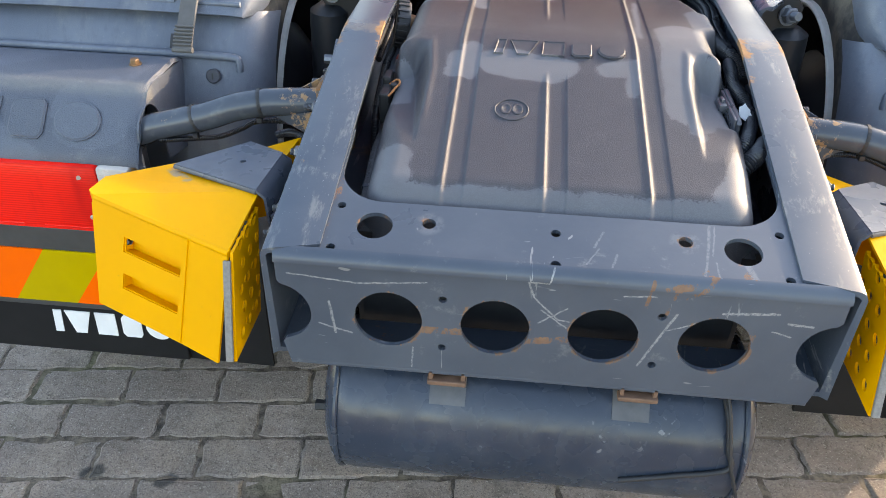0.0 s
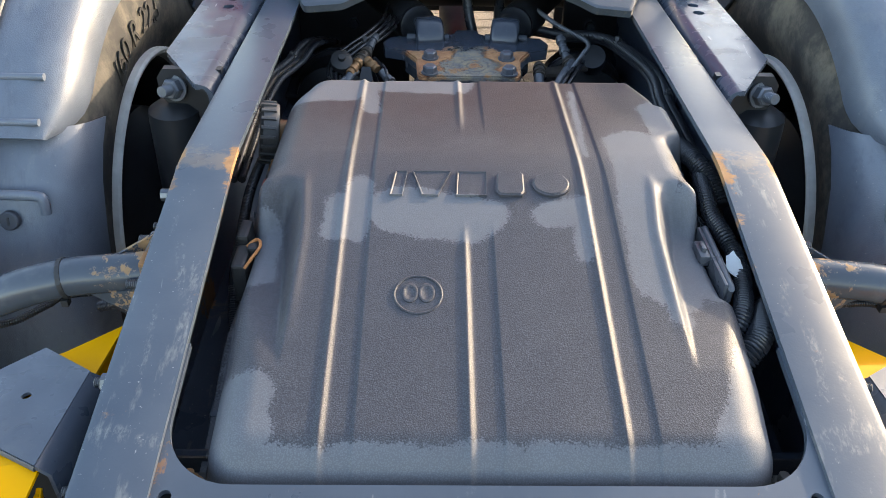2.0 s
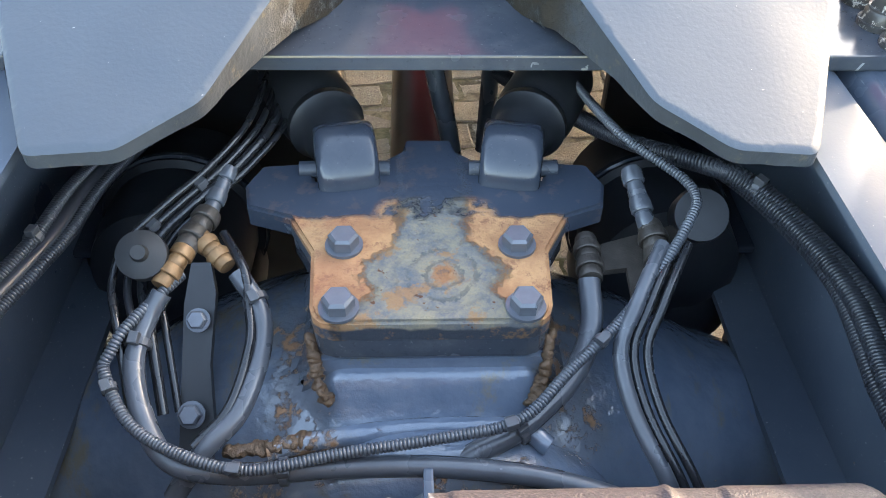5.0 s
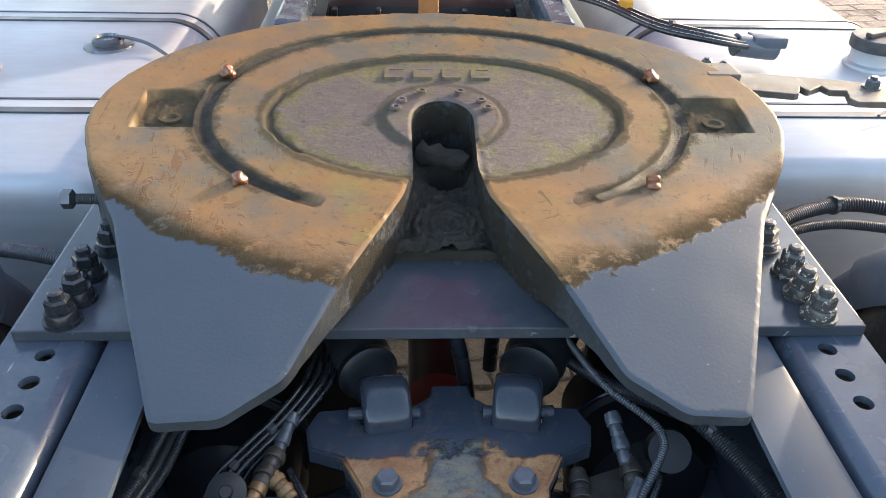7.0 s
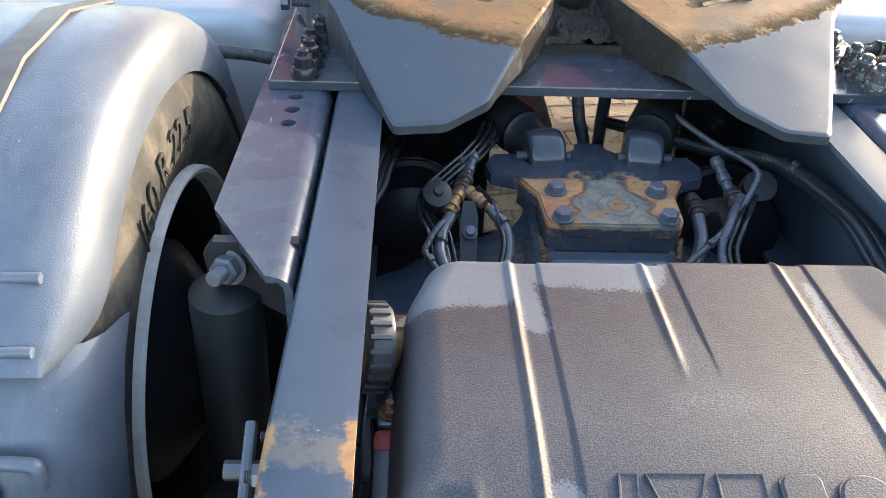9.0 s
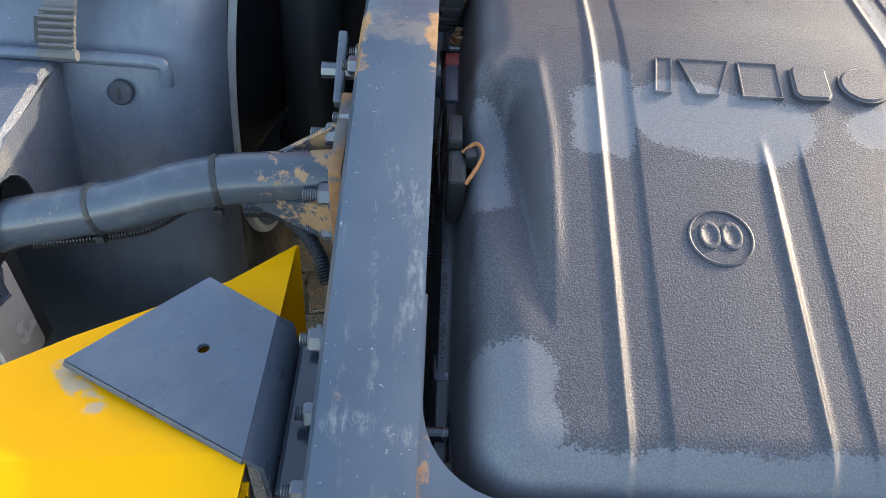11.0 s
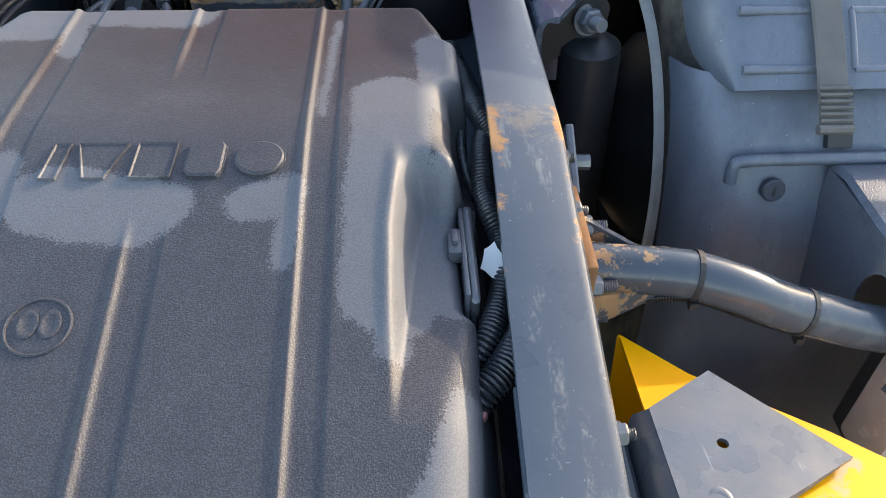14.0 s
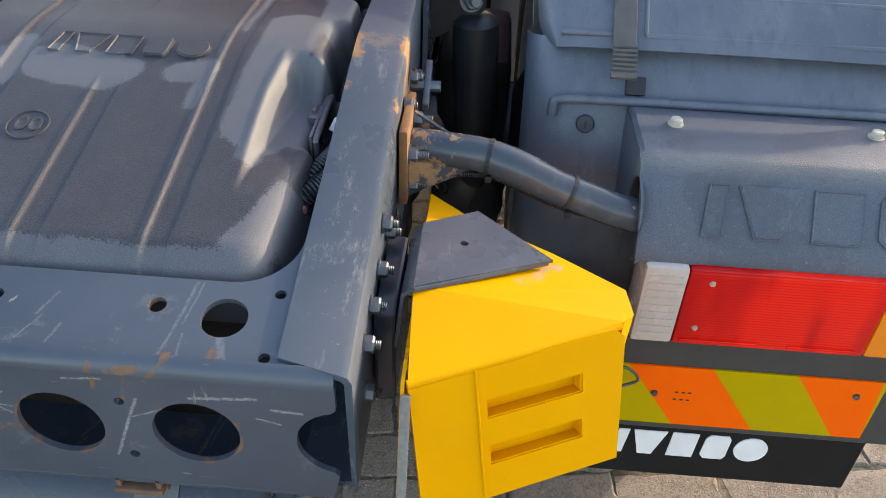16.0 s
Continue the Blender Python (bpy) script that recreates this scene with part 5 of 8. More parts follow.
    scale = m.mix(m.ramp(m.noise(22, 7, 0.7), 0.54, 0.62, 0, 0.8), scale, (0.40, 0.20, 0.08))
    ring = m.math("SQRT", m.math("ADD", m.math("POWER", m.math("SUBTRACT", x, 0.018), 2.0), m.math("POWER", m.math("SUBTRACT", y, 1.032), 2.0)))
    ring = m.math("ADD", ring, m.math("MULTIPLY", m.math("SUBTRACT", m.noise(34, 7, 0.8), 0.5), 0.026))
    scale = m.mix(m.ramp(ring, 0.006, 0.013, 0.9, 0), scale, (0.42, 0.17, 0.06))
    swirl = m.ramp(m.math("SINE", m.math("MULTIPLY", ring, 520.0)), 0.1, 0.9)
    scale = m.mix(m.math("MULTIPLY", m.math("MULTIPLY", swirl, m.ramp(ring, 0.030, 0.045, 1, 0)), m.ramp(m.noise(60, 6, 0.75), 0.38, 0.56, 0, 0.55)), scale, (0.060, 0.066, 0.075))
    scale = m.mix(m.ramp(m.noise(85, 6, 0.7), 0.62, 0.67), scale, (0.14, 0.055, 0.025))
    # the worn waist between the bolts, widening towards the rear edge
    wide = m.math("ADD", m.ramp(y, 0.982, 1.02, 0.078, 0.040), m.ramp(y, 1.045, 1.075, 0.0, -0.010))
    wide = m.math("ADD", wide, m.ramp(m.math("ABSOLUTE", m.math("SUBTRACT", y, 1.036)), 0.004, 0.034, 0.016, 0.0))
    ragged = m.math("MULTIPLY", m.math("SUBTRACT", m.noise(52, 9, 0.8), 0.5), 0.06)
    far = m.math("SUBTRACT", m.math("ABSOLUTE", m.math("SUBTRACT", x, 0.010)), m.math("ADD", wide, ragged))
    k = m.ramp(far, -0.006, 0.004, 1, 0)
    c = m.mix(k, c, scale)
    front = m.ramp(m.math("ADD", m.axis(1), m.math("MULTIPLY", m.noise(30, 6), 0.03)), 1.112, 1.119)
    front = m.math("MULTIPLY", front, m.math("SUBTRACT", 1.0, m.math("MULTIPLY", m.segment(x, y, (-0.02, 1.105), (0.045, 1.105), 0.026), m.ramp(m.noise(40, 6, 0.7), 0.42, 0.58))))
    low = m.ramp(m.math("ADD", m.axis(2), m.math("MULTIPLY", m.noise(30, 6), 0.015)), 0.674, 0.678, 1, 0)
    paintc = m.mix(m.math("MULTIPLY", m.ramp(m.noise(40, 6, 0.7), 0.53, 0.62), m.ramp(y, 1.0, 1.1, 1.0, 0.12)), (0.034, 0.044, 0.062), (0.21, 0.115, 0.060))
    c = m.mix(m.math("MAXIMUM", front, low), c, paintc)
    m.set(Base_Color=c, Roughness=m.ramp(front, 0, 1, 0.75, 0.15))
    m.bump(m.math("MULTIPLY", m.math("ADD", m.math("MULTIPLY", m.noise(90, 8, 0.7), 0.5), m.math("MULTIPLY", k, m.math("ADD", m.math("ADD", m.noise(45, 8, 0.8), m.math("MULTIPLY", swirl, -0.10)), 0.5))), m.ramp(front, 0, 1, 1.0, 0.06)), 0.9, 0.008)
    jp = thing("joint_plate", "rust-orange steel joint plate bolted on the axle saddle", "joint plate", at=(0.01, 1.05, 0.655))
    out = [(-0.068, 0.982), (0.084, 0.982), (0.093, 0.985), (0.099, 0.991), (0.102, 1.000), (0.106, 1.06), (0.128, 1.102), (0.162, 1.116), (0.168, 1.146), (0.156, 1.174), (0.118, 1.178), (0.112, 1.152), (0.060, 1.152), (0.054, 1.180), (0.034, 1.196), (0.030, 1.214), (-0.012, 1.214), (-0.016, 1.196), (-0.036, 1.180), (-0.042, 1.152), (-0.094, 1.152), (-0.100, 1.178), (-0.144, 1.174), (-0.156, 1.146), (-0.150, 1.116), (-0.112, 1.102), (-0.090, 1.06), (-0.086, 1.000), (-0.083, 0.991), (-0.077, 0.985)]
    bm = bmesh.new()
    plate(bm, out, [], 0.021, Matrix.Translation((0, 0, 0.677)))
    es = [e for e in bm.edges if e.is_manifold and e.calc_face_angle(0) > 0.5 and abs(e.verts[0].co.z - e.verts[1].co.z) < 1e-5 and e.verts[0].co.z > 0.67]
    bmesh.ops.bevel(bm, geom=es, offset=0.003, segments=2, affect="EDGES")
    part("upper_plate", bm, m.mat, jp)
    bm = bmesh.new()
    plate(bm, [(x * 0.99, y) for x, y in out if y < 1.11], [], 0.021, Matrix.Translation((0, 0.001, 0.655)))
    part("lower_plate", bm, M_DARK_DIRTY, jp)
    for x, y in ((-0.063, 1.065), (0.080, 1.064), (-0.063, 0.996), (0.080, 0.995)):
        bolt(jp, (x, y, 0.677), (0, 0, 1), 0.0126, M_BOLTHEAD, "grey hex bolt with a washer")
    # two links that lean forward from the plate
    for s, x in ((-1, -0.068), (1, 0.086)):
        ln = thing("axle_link", "dark blue steering link with a rubber-bushed eye", "axle link", group="axle links", at=(x, 1.16, 0.68))
        bm = bmesh.new()
        lathe(bm, [(0.012, -0.028), (0.034, -0.028), (0.0372, -0.0272), (0.0396, -0.0250), (0.0410, -0.0215), (0.0418, -0.016), (0.0421, -0.008), (0.0422, 0.0), (0.0421, 0.008), (0.0418, 0.016), (0.0410, 0.0215), (0.0396, 0.0250), (0.0372, 0.0272), (0.034, 0.028), (0.012, 0.028)], frame_to((x, 1.178, 0.672), (x + 1, 1.178 - s * 0.16, 0.672)), 56)
        part("eye", bm, M_DARK, ln, smooth=45)
        bm = bmesh.new()
        rod(bm, (x - 0.041, 1.166, 0.678), (x + 0.041, 1.166, 0.678), 0.0080, 14)
        part("pin", bm, M_DARK_DIRTY, ln, smooth=45)
        bm = bmesh.new()
        p0, p1 = Vector((x, 1.185, 0.682)), Vector((x + s * 0.30, 1.85, 0.66))
        lathe(bm, [(0.026, 0), (0.030, 0.03), (0.032, 0.045), (0.038, 0.05), (0.038, 0.058), (0.034, 0.062), (0.040, 0.075), (0.040, 0.15), (0.030, 0.16), (0.030, 0.70)], frame_to(p0, p1), 24)
        part("arm", bm, M_SHOCK, ln, "black rubber-sleeved arm", smooth=45)


M_BOLTHEAD = plain("grey_bolt_head", (0.11, 0.12, 0.14), 0.36, 0.35, 0.35, 60)


def hose(name, label, points, r, ribs=0.0, material=None, seg=10, n=8, ties=()):
    bm = bmesh.new()
    tube(bm, points, r, seg, n, ribs)
    ob = part(name, bm, material or (M_CABLE if name == "cable" else M_HOSE), None, smooth=60)
    tagged(ob, label, "hose" if "hose" in name else "cable")
    line = spline(points, n)
    for t in ties:
        i = min(len(line) - 2, int(t * (len(line) - 1)))
        p, d = line[i], (line[i + 1] - line[i]).normalized()
        bm = bmesh.new()
        lathe(bm, [(r * 1.02, -0.0035), (r * 1.28, -0.003), (r * 1.28, 0.003), (r * 1.02, 0.0035)], frame_to(p, p + d), 14)
        q = p + (Vector((0, -0.5, 0.8)) - d * Vector((0, -0.5, 0.8)).dot(d)).normalized() * r * 1.3
        box(bm, (-0.005, -0.004, -0.003), (0.005, 0.004, 0.004), 0.001, Matrix.Translation(q) @ d.to_track_quat("X", "Z").to_matrix().to_4x4())
        part("cable_tie", bm, M_TIE, ob)
    return ob


M_PINK = plain("faded_pink_plastic", (0.50, 0.20, 0.20), 0.5)
M_TIE = plain("grey_tie_plastic", (0.062, 0.066, 0.074), 0.35, var=0.3)


def build_hoses():
    rib = "black corrugated cable conduit"
    hose("conduit_hose", rib + " looped over the axle", [(0.154, 1.285, 0.70), (0.187, 1.189, 0.70), (0.239, 1.124, 0.69), (0.225, 1.08, 0.68), (0.172, 1.018, 0.65), (0.115, 0.966, 0.635), (0.074, 0.929, 0.625), (0.02, 0.918, 0.62), (-0.057, 0.909, 0.615), (-0.126, 0.896, 0.615), (-0.177, 0.908, 0.618), (-0.218, 0.932, 0.622), (-0.245, 0.972, 0.632), (-0.242, 0.987, 0.64), (-0.229, 1.009, 0.65), (-0.20, 1.06, 0.65)], 0.0049, 0.26, n=6, ties=(0.30, 0.42, 0.62, 0.78))
    hose("air_hose", "smooth black air hose bent round the axle", [(-0.210, 1.035, 0.655), (-0.222, 1.015, 0.64), (-0.226, 0.983, 0.628), (-0.212, 0.942, 0.616), (-0.186, 0.909, 0.606), (-0.137, 0.902, 0.600), (-0.066, 0.906, 0.600), (0.011, 0.905, 0.600), (0.088, 0.897, 0.596), (0.156, 0.88, 0.585), (0.22, 0.86, 0.56)], 0.0085, ties=(0.16, 0.56))
    hose("air_hose", "smooth black air hose bent round the axle", [(0.142, 1.05, 0.65), (0.140, 1.011, 0.63), (0.119, 0.974, 0.612), (0.075, 0.935, 0.602), (0.033, 0.915, 0.592), (-0.01, 0.88, 0.57)], 0.0095, ties=(0.6,))
    hose("air_hose", "slim glossy air hose beside the axle", [(-0.154, 1.061, 0.65), (-0.134, 1.034, 0.635), (-0.130, 1.0, 0.622), (-0.142, 0.952, 0.608), (-0.166, 0.924, 0.598), (-0.19, 0.90, 0.57)], 0.0085, ties=(0.15,))
    hose("cable", "thin black cable beside the axle", [(-0.170, 1.10, 0.66), (-0.148, 1.061, 0.655), (-0.142, 1.034, 0.64), (-0.138, 1.0, 0.63), (-0.150, 0.952, 0.612), (-0.174, 0.924, 0.602)], 0.0042)
    for k, (r, rb) in enumerate(((0.0066, 0), (0.0038, 0), (0.0040, 0.0))):
        d = 0.011 * k
        hose("air_hose" if k == 0 else "cable", "black cable falling past the axle housing", [(0.205 + d, 1.07, 0.672), (0.174 + d, 1.015, 0.655), (0.160 + d, 0.987, 0.632), (0.166 + d, 0.946, 0.610), (0.186 + d, 0.898, 0.588), (0.21 + d, 0.87, 0.54)], r, rb)
    for k in range(4):
        o = Vector((0.010 * k - 0.012, 0.006 * k, -0.005 * k))
        hose("cable", "thin glossy black cable tied in a bundle", [Vector(p) + o for p in ((-0.139, 1.30, 0.70), (-0.147, 1.209, 0.70), (-0.175, 1.155, 0.69), (-0.207, 1.117, 0.68), (-0.236, 1.085, 0.665), (-0.243, 1.049, 0.65), (-0.229, 1.005, 0.64), (-0.215, 0.95, 0.60))], 0.0033 if k != 2 else 0.0046, ties=(0.36, 0.52) if k == 1 else ())
    for k in range(3):
        o = Vector((0.010 * k, 0.010 * k, -0.006 * k))
        hose("conduit_hose", rib + " along the frame rail", [Vector(p) + o for p in ((-0.30, 1.45, 0.56), (-0.308, 1.30, 0.62), (-0.314, 1.21, 0.65), (-0.320, 1.15, 0.662), (-0.327, 1.09, 0.664), (-0.340, 1.04, 0.666), (-0.356, 0.98, 0.668), (-0.364, 0.88, 0.664), (-0.364, 0.66, 0.65))], 0.0068 if k == 0 else 0.006, 0.24 if k != 1 else 0, M_CONDUIT, ties=(0.5,) if k == 0 else ())
    for k in range(4):
        o = Vector((-0.002 - 0.012 * (k % 2), 0.009 * k, 0.006 - 0.011 * (k // 2)))
        hose("conduit_hose", rib + " bundled along the frame rail", [Vector(p) + o for p in ((0.11, 1.48, 0.58), (0.17, 1.30, 0.64), (0.215, 1.22, 0.66), (0.263, 1.160, 0.68), (0.298, 1.131, 0.682), (0.335, 1.075, 0.672), (0.358, 1.00, 0.665), (0.352, 0.90, 0.66), (0.348, 0.80, 0.665), (0.345, 0.70, 0.665), (0.34, 0.60, 0.66), (0.335, 0.52, 0.65))], 0.0088, 0.22, M_CONDUIT, ties=(0.38, 0.62) if k == 0 else ())
    big = "thick black corrugated hose beside the cover"
    hose("conduit_hose", big, [(0.285, 0.80, 0.69), (0.290, 0.75, 0.695), (0.294, 0.70, 0.708), (0.297, 0.668, 0.712), (0.307, 0.618, 0.716), (0.318, 0.58, 0.71), (0.330, 0.54, 0.69)], 0.0145, 0.30, M_CONDUIT)
    hose("conduit_hose", big, [(0.325, 0.66, 0.68), (0.316, 0.61, 0.700), (0.307, 0.57, 0.708), (0.303, 0.535, 0.707), (0.302, 0.50, 0.700), (0.307, 0.465, 0.697), (0.314, 0.44, 0.688), (0.315, 0.407, 0.682), (0.308, 0.372, 0.679), (0.298, 0.34, 0.677), (0.286, 0.316, 0.670), (0.270, 0.30, 0.650)], 0.0118, 0.30, M_CONDUIT)
    hose("conduit_hose", big, [(0.340, 0.37, 0.655), (0.326, 0.345, 0.665), (0.314, 0.315, 0.669), (0.300, 0.292, 0.669), (0.284, 0.277, 0.660), (0.262, 0.27, 0.63)], 0.0155, 0.30, M_CONDUIT)
    hose("conduit_hose", rib + " behind the thick hoses", [(0.292, 0.70, 0.68), (0.289, 0.63, 0.685), (0.287, 0.58, 0.685), (0.292, 0.535, 0.682), (0.305, 0.50, 0.67)], 0.0048, 0.25)
    bm = bmesh.new()
    lathe(bm, [(0.006, -0.02), (0.008, -0.015), (0.0085, 0.0), (0.006, 0.004), (0, 0.005)], frame_to((0.280, 0.262, 0.655), (0.288, 0.25, 0.70)), 16)
    tagged(part("terminal_cap", bm, M_PINK, None, smooth=40), "small faded pink terminal cap under the cover", "cap")
    hose("conduit_hose", rib + " between rail and cover", [(-0.315, 0.70, 0.66), (-0.318, 0.62, 0.655), (-0.316, 0.54, 0.64), (-0.312, 0.46, 0.62), (-0.305, 0.40, 0.58)], 0.0075, 0.24, M_CONDUIT)
    hose("cable", "thin black cable between rail and cover", [(-0.300, 0.66, 0.65), (-0.296, 0.58, 0.65), (-0.30, 0.50, 0.63), (-0.29, 0.40, 0.59)], 0.004)
    # torn white sticker hanging among the hoses
    bm = bmesh.new()
    rnd = random.Random(4)
    loop = [(0.011 * (1 + rnd.uniform(-0.3, 0.3)) * math.cos(a * 0.45), 0.016 * (1 + rnd.uniform(-0.3, 0.3)) * math.sin(a * 0.45)) for a in range(14)]
    plate(bm, loop, [], 0.0006, Matrix.Translation((0.303, 0.404, 0.694)) @ Matrix.Rotation(radians(25), 4, "X"))
    tagged(part("paper_label", bm, M_WHITE), "torn white paper label stuck on a hose", "label")


def fitting(name, label, a, b, r, material, rings=4):
    """A threaded or ringed pipe fitting from a to b."""
    bm = bmesh.new()
    h = (Vector(b) - Vector(a)).length
    prof = []
    for i in range(rings):
        t0, t1 = i / rings, (i + 0.6) / rings
        rr = r * (1.0 if i % 2 else 0.82)
        prof += [(rr * 0.93, h * t0), (rr, h * (t0 + 0.02)), (rr, h * t1), (rr * 0.9, h * (t1 + 0.1))]
    lathe(bm, prof, frame_to(a, b), 14)
    return tagged(part(name, bm, material, None, smooth=40), label, "pipe fitting")


M_GRIMY = plain("grimy_fitting", (0.050, 0.042, 0.036), 0.42, 0.15, 0.8, 70, 0.4)


def build_fittings():
    fitting("pipe_fitting", "tarnished brass hose coupling", (-0.214, 1.045, 0.652), (-0.198, 1.080, 0.662), 0.0105, M_BRASS)
    fitting("pipe_fitting", "grimy black tee of the air line", (-0.199, 1.078, 0.662), (-0.186, 1.122, 0.664), 0.0125, M_GRIMY)
    fitting("pipe_fitting", "tarnished brass elbow of the air line", (-0.190, 1.095, 0.662), (-0.163, 1.068, 0.652), 0.0105, M_BRASS, 5)
    fitting("pipe_fitting", "black plastic elbow of the air line", (-0.186, 1.120, 0.664), (-0.172, 1.165, 0.68), 0.009, M_HOSE)
    fitting("pipe_fitting", "grimy hose coupling beside the axle", (0.144, 1.05, 0.650), (0.147, 1.10, 0.650), 0.0125, M_GRIMY, 5)
    fitting("pipe_fitting", "grimy hose coupling beside the axle", (0.205, 1.055, 0.655), (0.203, 1.105, 0.662), 0.0135, M_GRIMY, 5)
    fitting("pipe_fitting", "black plastic elbow of the air line", (0.200, 1.10, 0.664), (0.192, 1.155, 0.685), 0.010, M_HOSE, 4)
    bm = bmesh.new()
    lathe(bm, [(0.0, 0.012), (0.006, 0.012), (0.0075, 0.006), (0.012, 0.005), (0.0205, 0.001), (0.021, -0.004), (0.0205, -0.014), (0.015, -0.018)], frame_to((-0.229, 1.062, 0.672), (-0.215, 0.99, 0.77)), 26)
    tagged(part("rubber_buffer", bm, M_BLACK, None, smooth=40), "round black rubber buffer with a centre stud", "buffer")
    bm = bmesh.new()
    lathe(bm, [(0.010, -0.03), (0.024, -0.025), (0.026, 0.0), (0.024, 0.012), (0, 0.014)], frame_to((0.255, 1.125, 0.655), (0.24, 1.05, 0.73)), 24)
    tagged(part("rubber_buffer", bm, M_SHOCK, None, smooth=40), "round black rubber buffer under the conduits", "buffer")
    bm = bmesh.new()
    plate(bm, [(0.138, 1.060), (0.178, 1.066), (0.175, 1.020), (0.196, 1.018), (0.206, 1.076), (0.242, 1.094), (0.236, 1.122), (0.150, 1.092)], [], 0.006, Matrix.Translation((0, 0, 0.648)))
    tagged(part("hose_bracket", bm, M_GRIMY), "rusty black bracket holding hose couplings", "bracket")
    # bracket tab behind the battery cover
    bm = bmesh.new()
    box(bm, (0.0, 0.83, 0.565), (0.030, 0.842, 0.625), 0.002)
    box(bm, (0.0, 0.842, 0.600), (0.008, 0.90, 0.608), 0.002)
    tagged(part("cable_bracket", bm, M_FRAME), "small grey bracket behind the battery cover", "bracket")


# ---------- wheels and mudguards ----------
AXLE = Vector((0, 1.03, 0.385))


def build_wheel(s):
    wh = thing("wheel", "dusty black twin truck tyres on a grey steel rim", "wheel", group="rear wheels", at=(s * 0.72, AXLE.y, AXLE.z))
    m = frame_to((s * 0.575, AXLE.y, AXLE.z), (s * 1.5, AXLE.y, AXLE.z))
    bm = bmesh.new()
    prof = [(0.288, 0.035), (0.292, 0.022), (0.31, 0.012), (0.34, 0.002), (0.37, -0.003), (0.40, -0.001), (0.43, 0.008), (0.452, 0.020), (0.462, 0.035), (0.465, 0.06), (0.467, 0.15), (0.465, 0.25), (0.455, 0.285), (0.42, 0.30), (0.33, 0.30), (0.288, 0.28), (0.288, 0.035)]
    lathe(bm, prof, m, 96, cap=False)
    part("tyre", bm, M_TYRE, wh, smooth=50)
    bm = bmesh.new()
    lathe(bm, [(r, a + 0.335) for r, a in prof], m, 64, cap=False)
    part("outer_tyre", bm, M_TYRE, wh, "outer tyre of the twin pair", smooth=50)
    bm = bmesh.new()
    lathe(bm, [(0.300, 0.020), (0.299, 0.006), (0.294, 0.002), (0.288, 0.004), (0.285, 0.014), (0.282, 0.030), (0.284, 0.036), (0.300, 0.034), (0.300, 0.020)], m, 96, cap=False)
    part("rim_flange", bm, M_RIM, wh, "pale grey rim flange, chipped", smooth=40)
    bm = bmesh.new()
    lathe(bm, [(0.283, 0.030), (0.278, 0.06), (0.262, 0.10), (0.258, 0.22), (0.12, 0.235), (0.12, 0.25), (0.27, 0.25), (0.286, 0.04), (0.283, 0.030)], m, 72, cap=False)
    part("rim", bm, M_SHOCK, wh, "dirty inside of the rim", smooth=40)
    bm = bmesh.new()
    lathe(bm, [(0.07, -0.02), (0.15, 0.03), (0.185, 0.06), (0.19, 0.2)], m, 40)
    part("brake_disc", bm, M_SHOCK, wh, "dirty black brake parts", smooth=40)
    return wh


def tyre_text():
    """The size moulded into the tyre's sidewall."""
    for s in (-1,):
        cu = bpy.data.curves.new("letters", "FONT")
        cu.body, cu.size, cu.extrude, cu.align_x = "/60 R 22.5", 0.063, 0.0012, "CENTER"
        tmp = bpy.data.objects.new("letters", cu)
        scene.collection.objects.link(tmp)
        dg = bpy.context.evaluated_depsgraph_get()
        me = bpy.data.meshes.new_from_object(tmp.evaluated_get(dg))
        scene.collection.objects.unlink(tmp)
        bpy.data.objects.remove(tmp)
        a0 = radians(96.5)
        for v in me.vertices:
            r = 0.352 + v.co.y
            a = a0 - v.co.x / 0.372
            x = 0.5705 - v.co.z
            v.co = Vector((s * x, AXLE.y - r * math.cos(a), AXLE.z + r * math.sin(a))) if s > 0 else Vector((-x, AXLE.y + r * math.cos(a), AXLE.z + r * math.sin(a)))
        me.materials.append(M_TYRE_TEXT)
        ob = new("sidewall_letters", me)
        return ob


M_TYRE_TEXT = plain("raised_tyre_rubber", (0.024, 0.022, 0.020), 0.75, var=0.3)


def tyre_material():
    m = Nodes("dusty_tyre")
    c = m.mix(m.ramp(m.noise(9, 7, 0.7), 0.42, 0.66), (0.026, 0.025, 0.024), (0.12, 0.105, 0.08))
    m.set(Base_Color=c, Roughness=0.8)
    m.bump(m.noise(120, 5), 0.3, 0.002)
    return m.mat


M_TYRE = tyre_material()


def guard_material():
    m = Nodes("mudguard_plastic")
    c = m.mix(m.ramp(m.noise(7, 6), 0.3, 0.7), (0.078, 0.096, 0.128), (0.114, 0.136, 0.172))
    c = m.mix(m.math("MULTIPLY", m.ramp(m.noise(13, 7, 0.7, (1, 0.4, 0.4)), 0.5, 0.75), 0.36), c, (0.24, 0.24, 0.23))
    c = m.mix(m.ramp(m.noise(48, 7, 0.8, (1, 0.35, 0.35)), 0.50, 0.64, 0, 0.35), c, (0.055, 0.068, 0.092))
    c = m.mix(m.ramp(m.noise(240, 4, 0.7), 0.66, 0.71, 0, 0.55), c, (0.40, 0.40, 0.38))
    m.set(Base_Color=c, Specular_IOR_Level=0.5, Roughness=m.ramp(m.noise(15, 4), 0.3, 0.7, 0.30, 0.44))
    m.bump(m.math("ADD", m.voronoi(520), m.math("MULTIPLY", m.noise(60, 5), 0.6)), 0.22, 0.0012)
    return m.mat


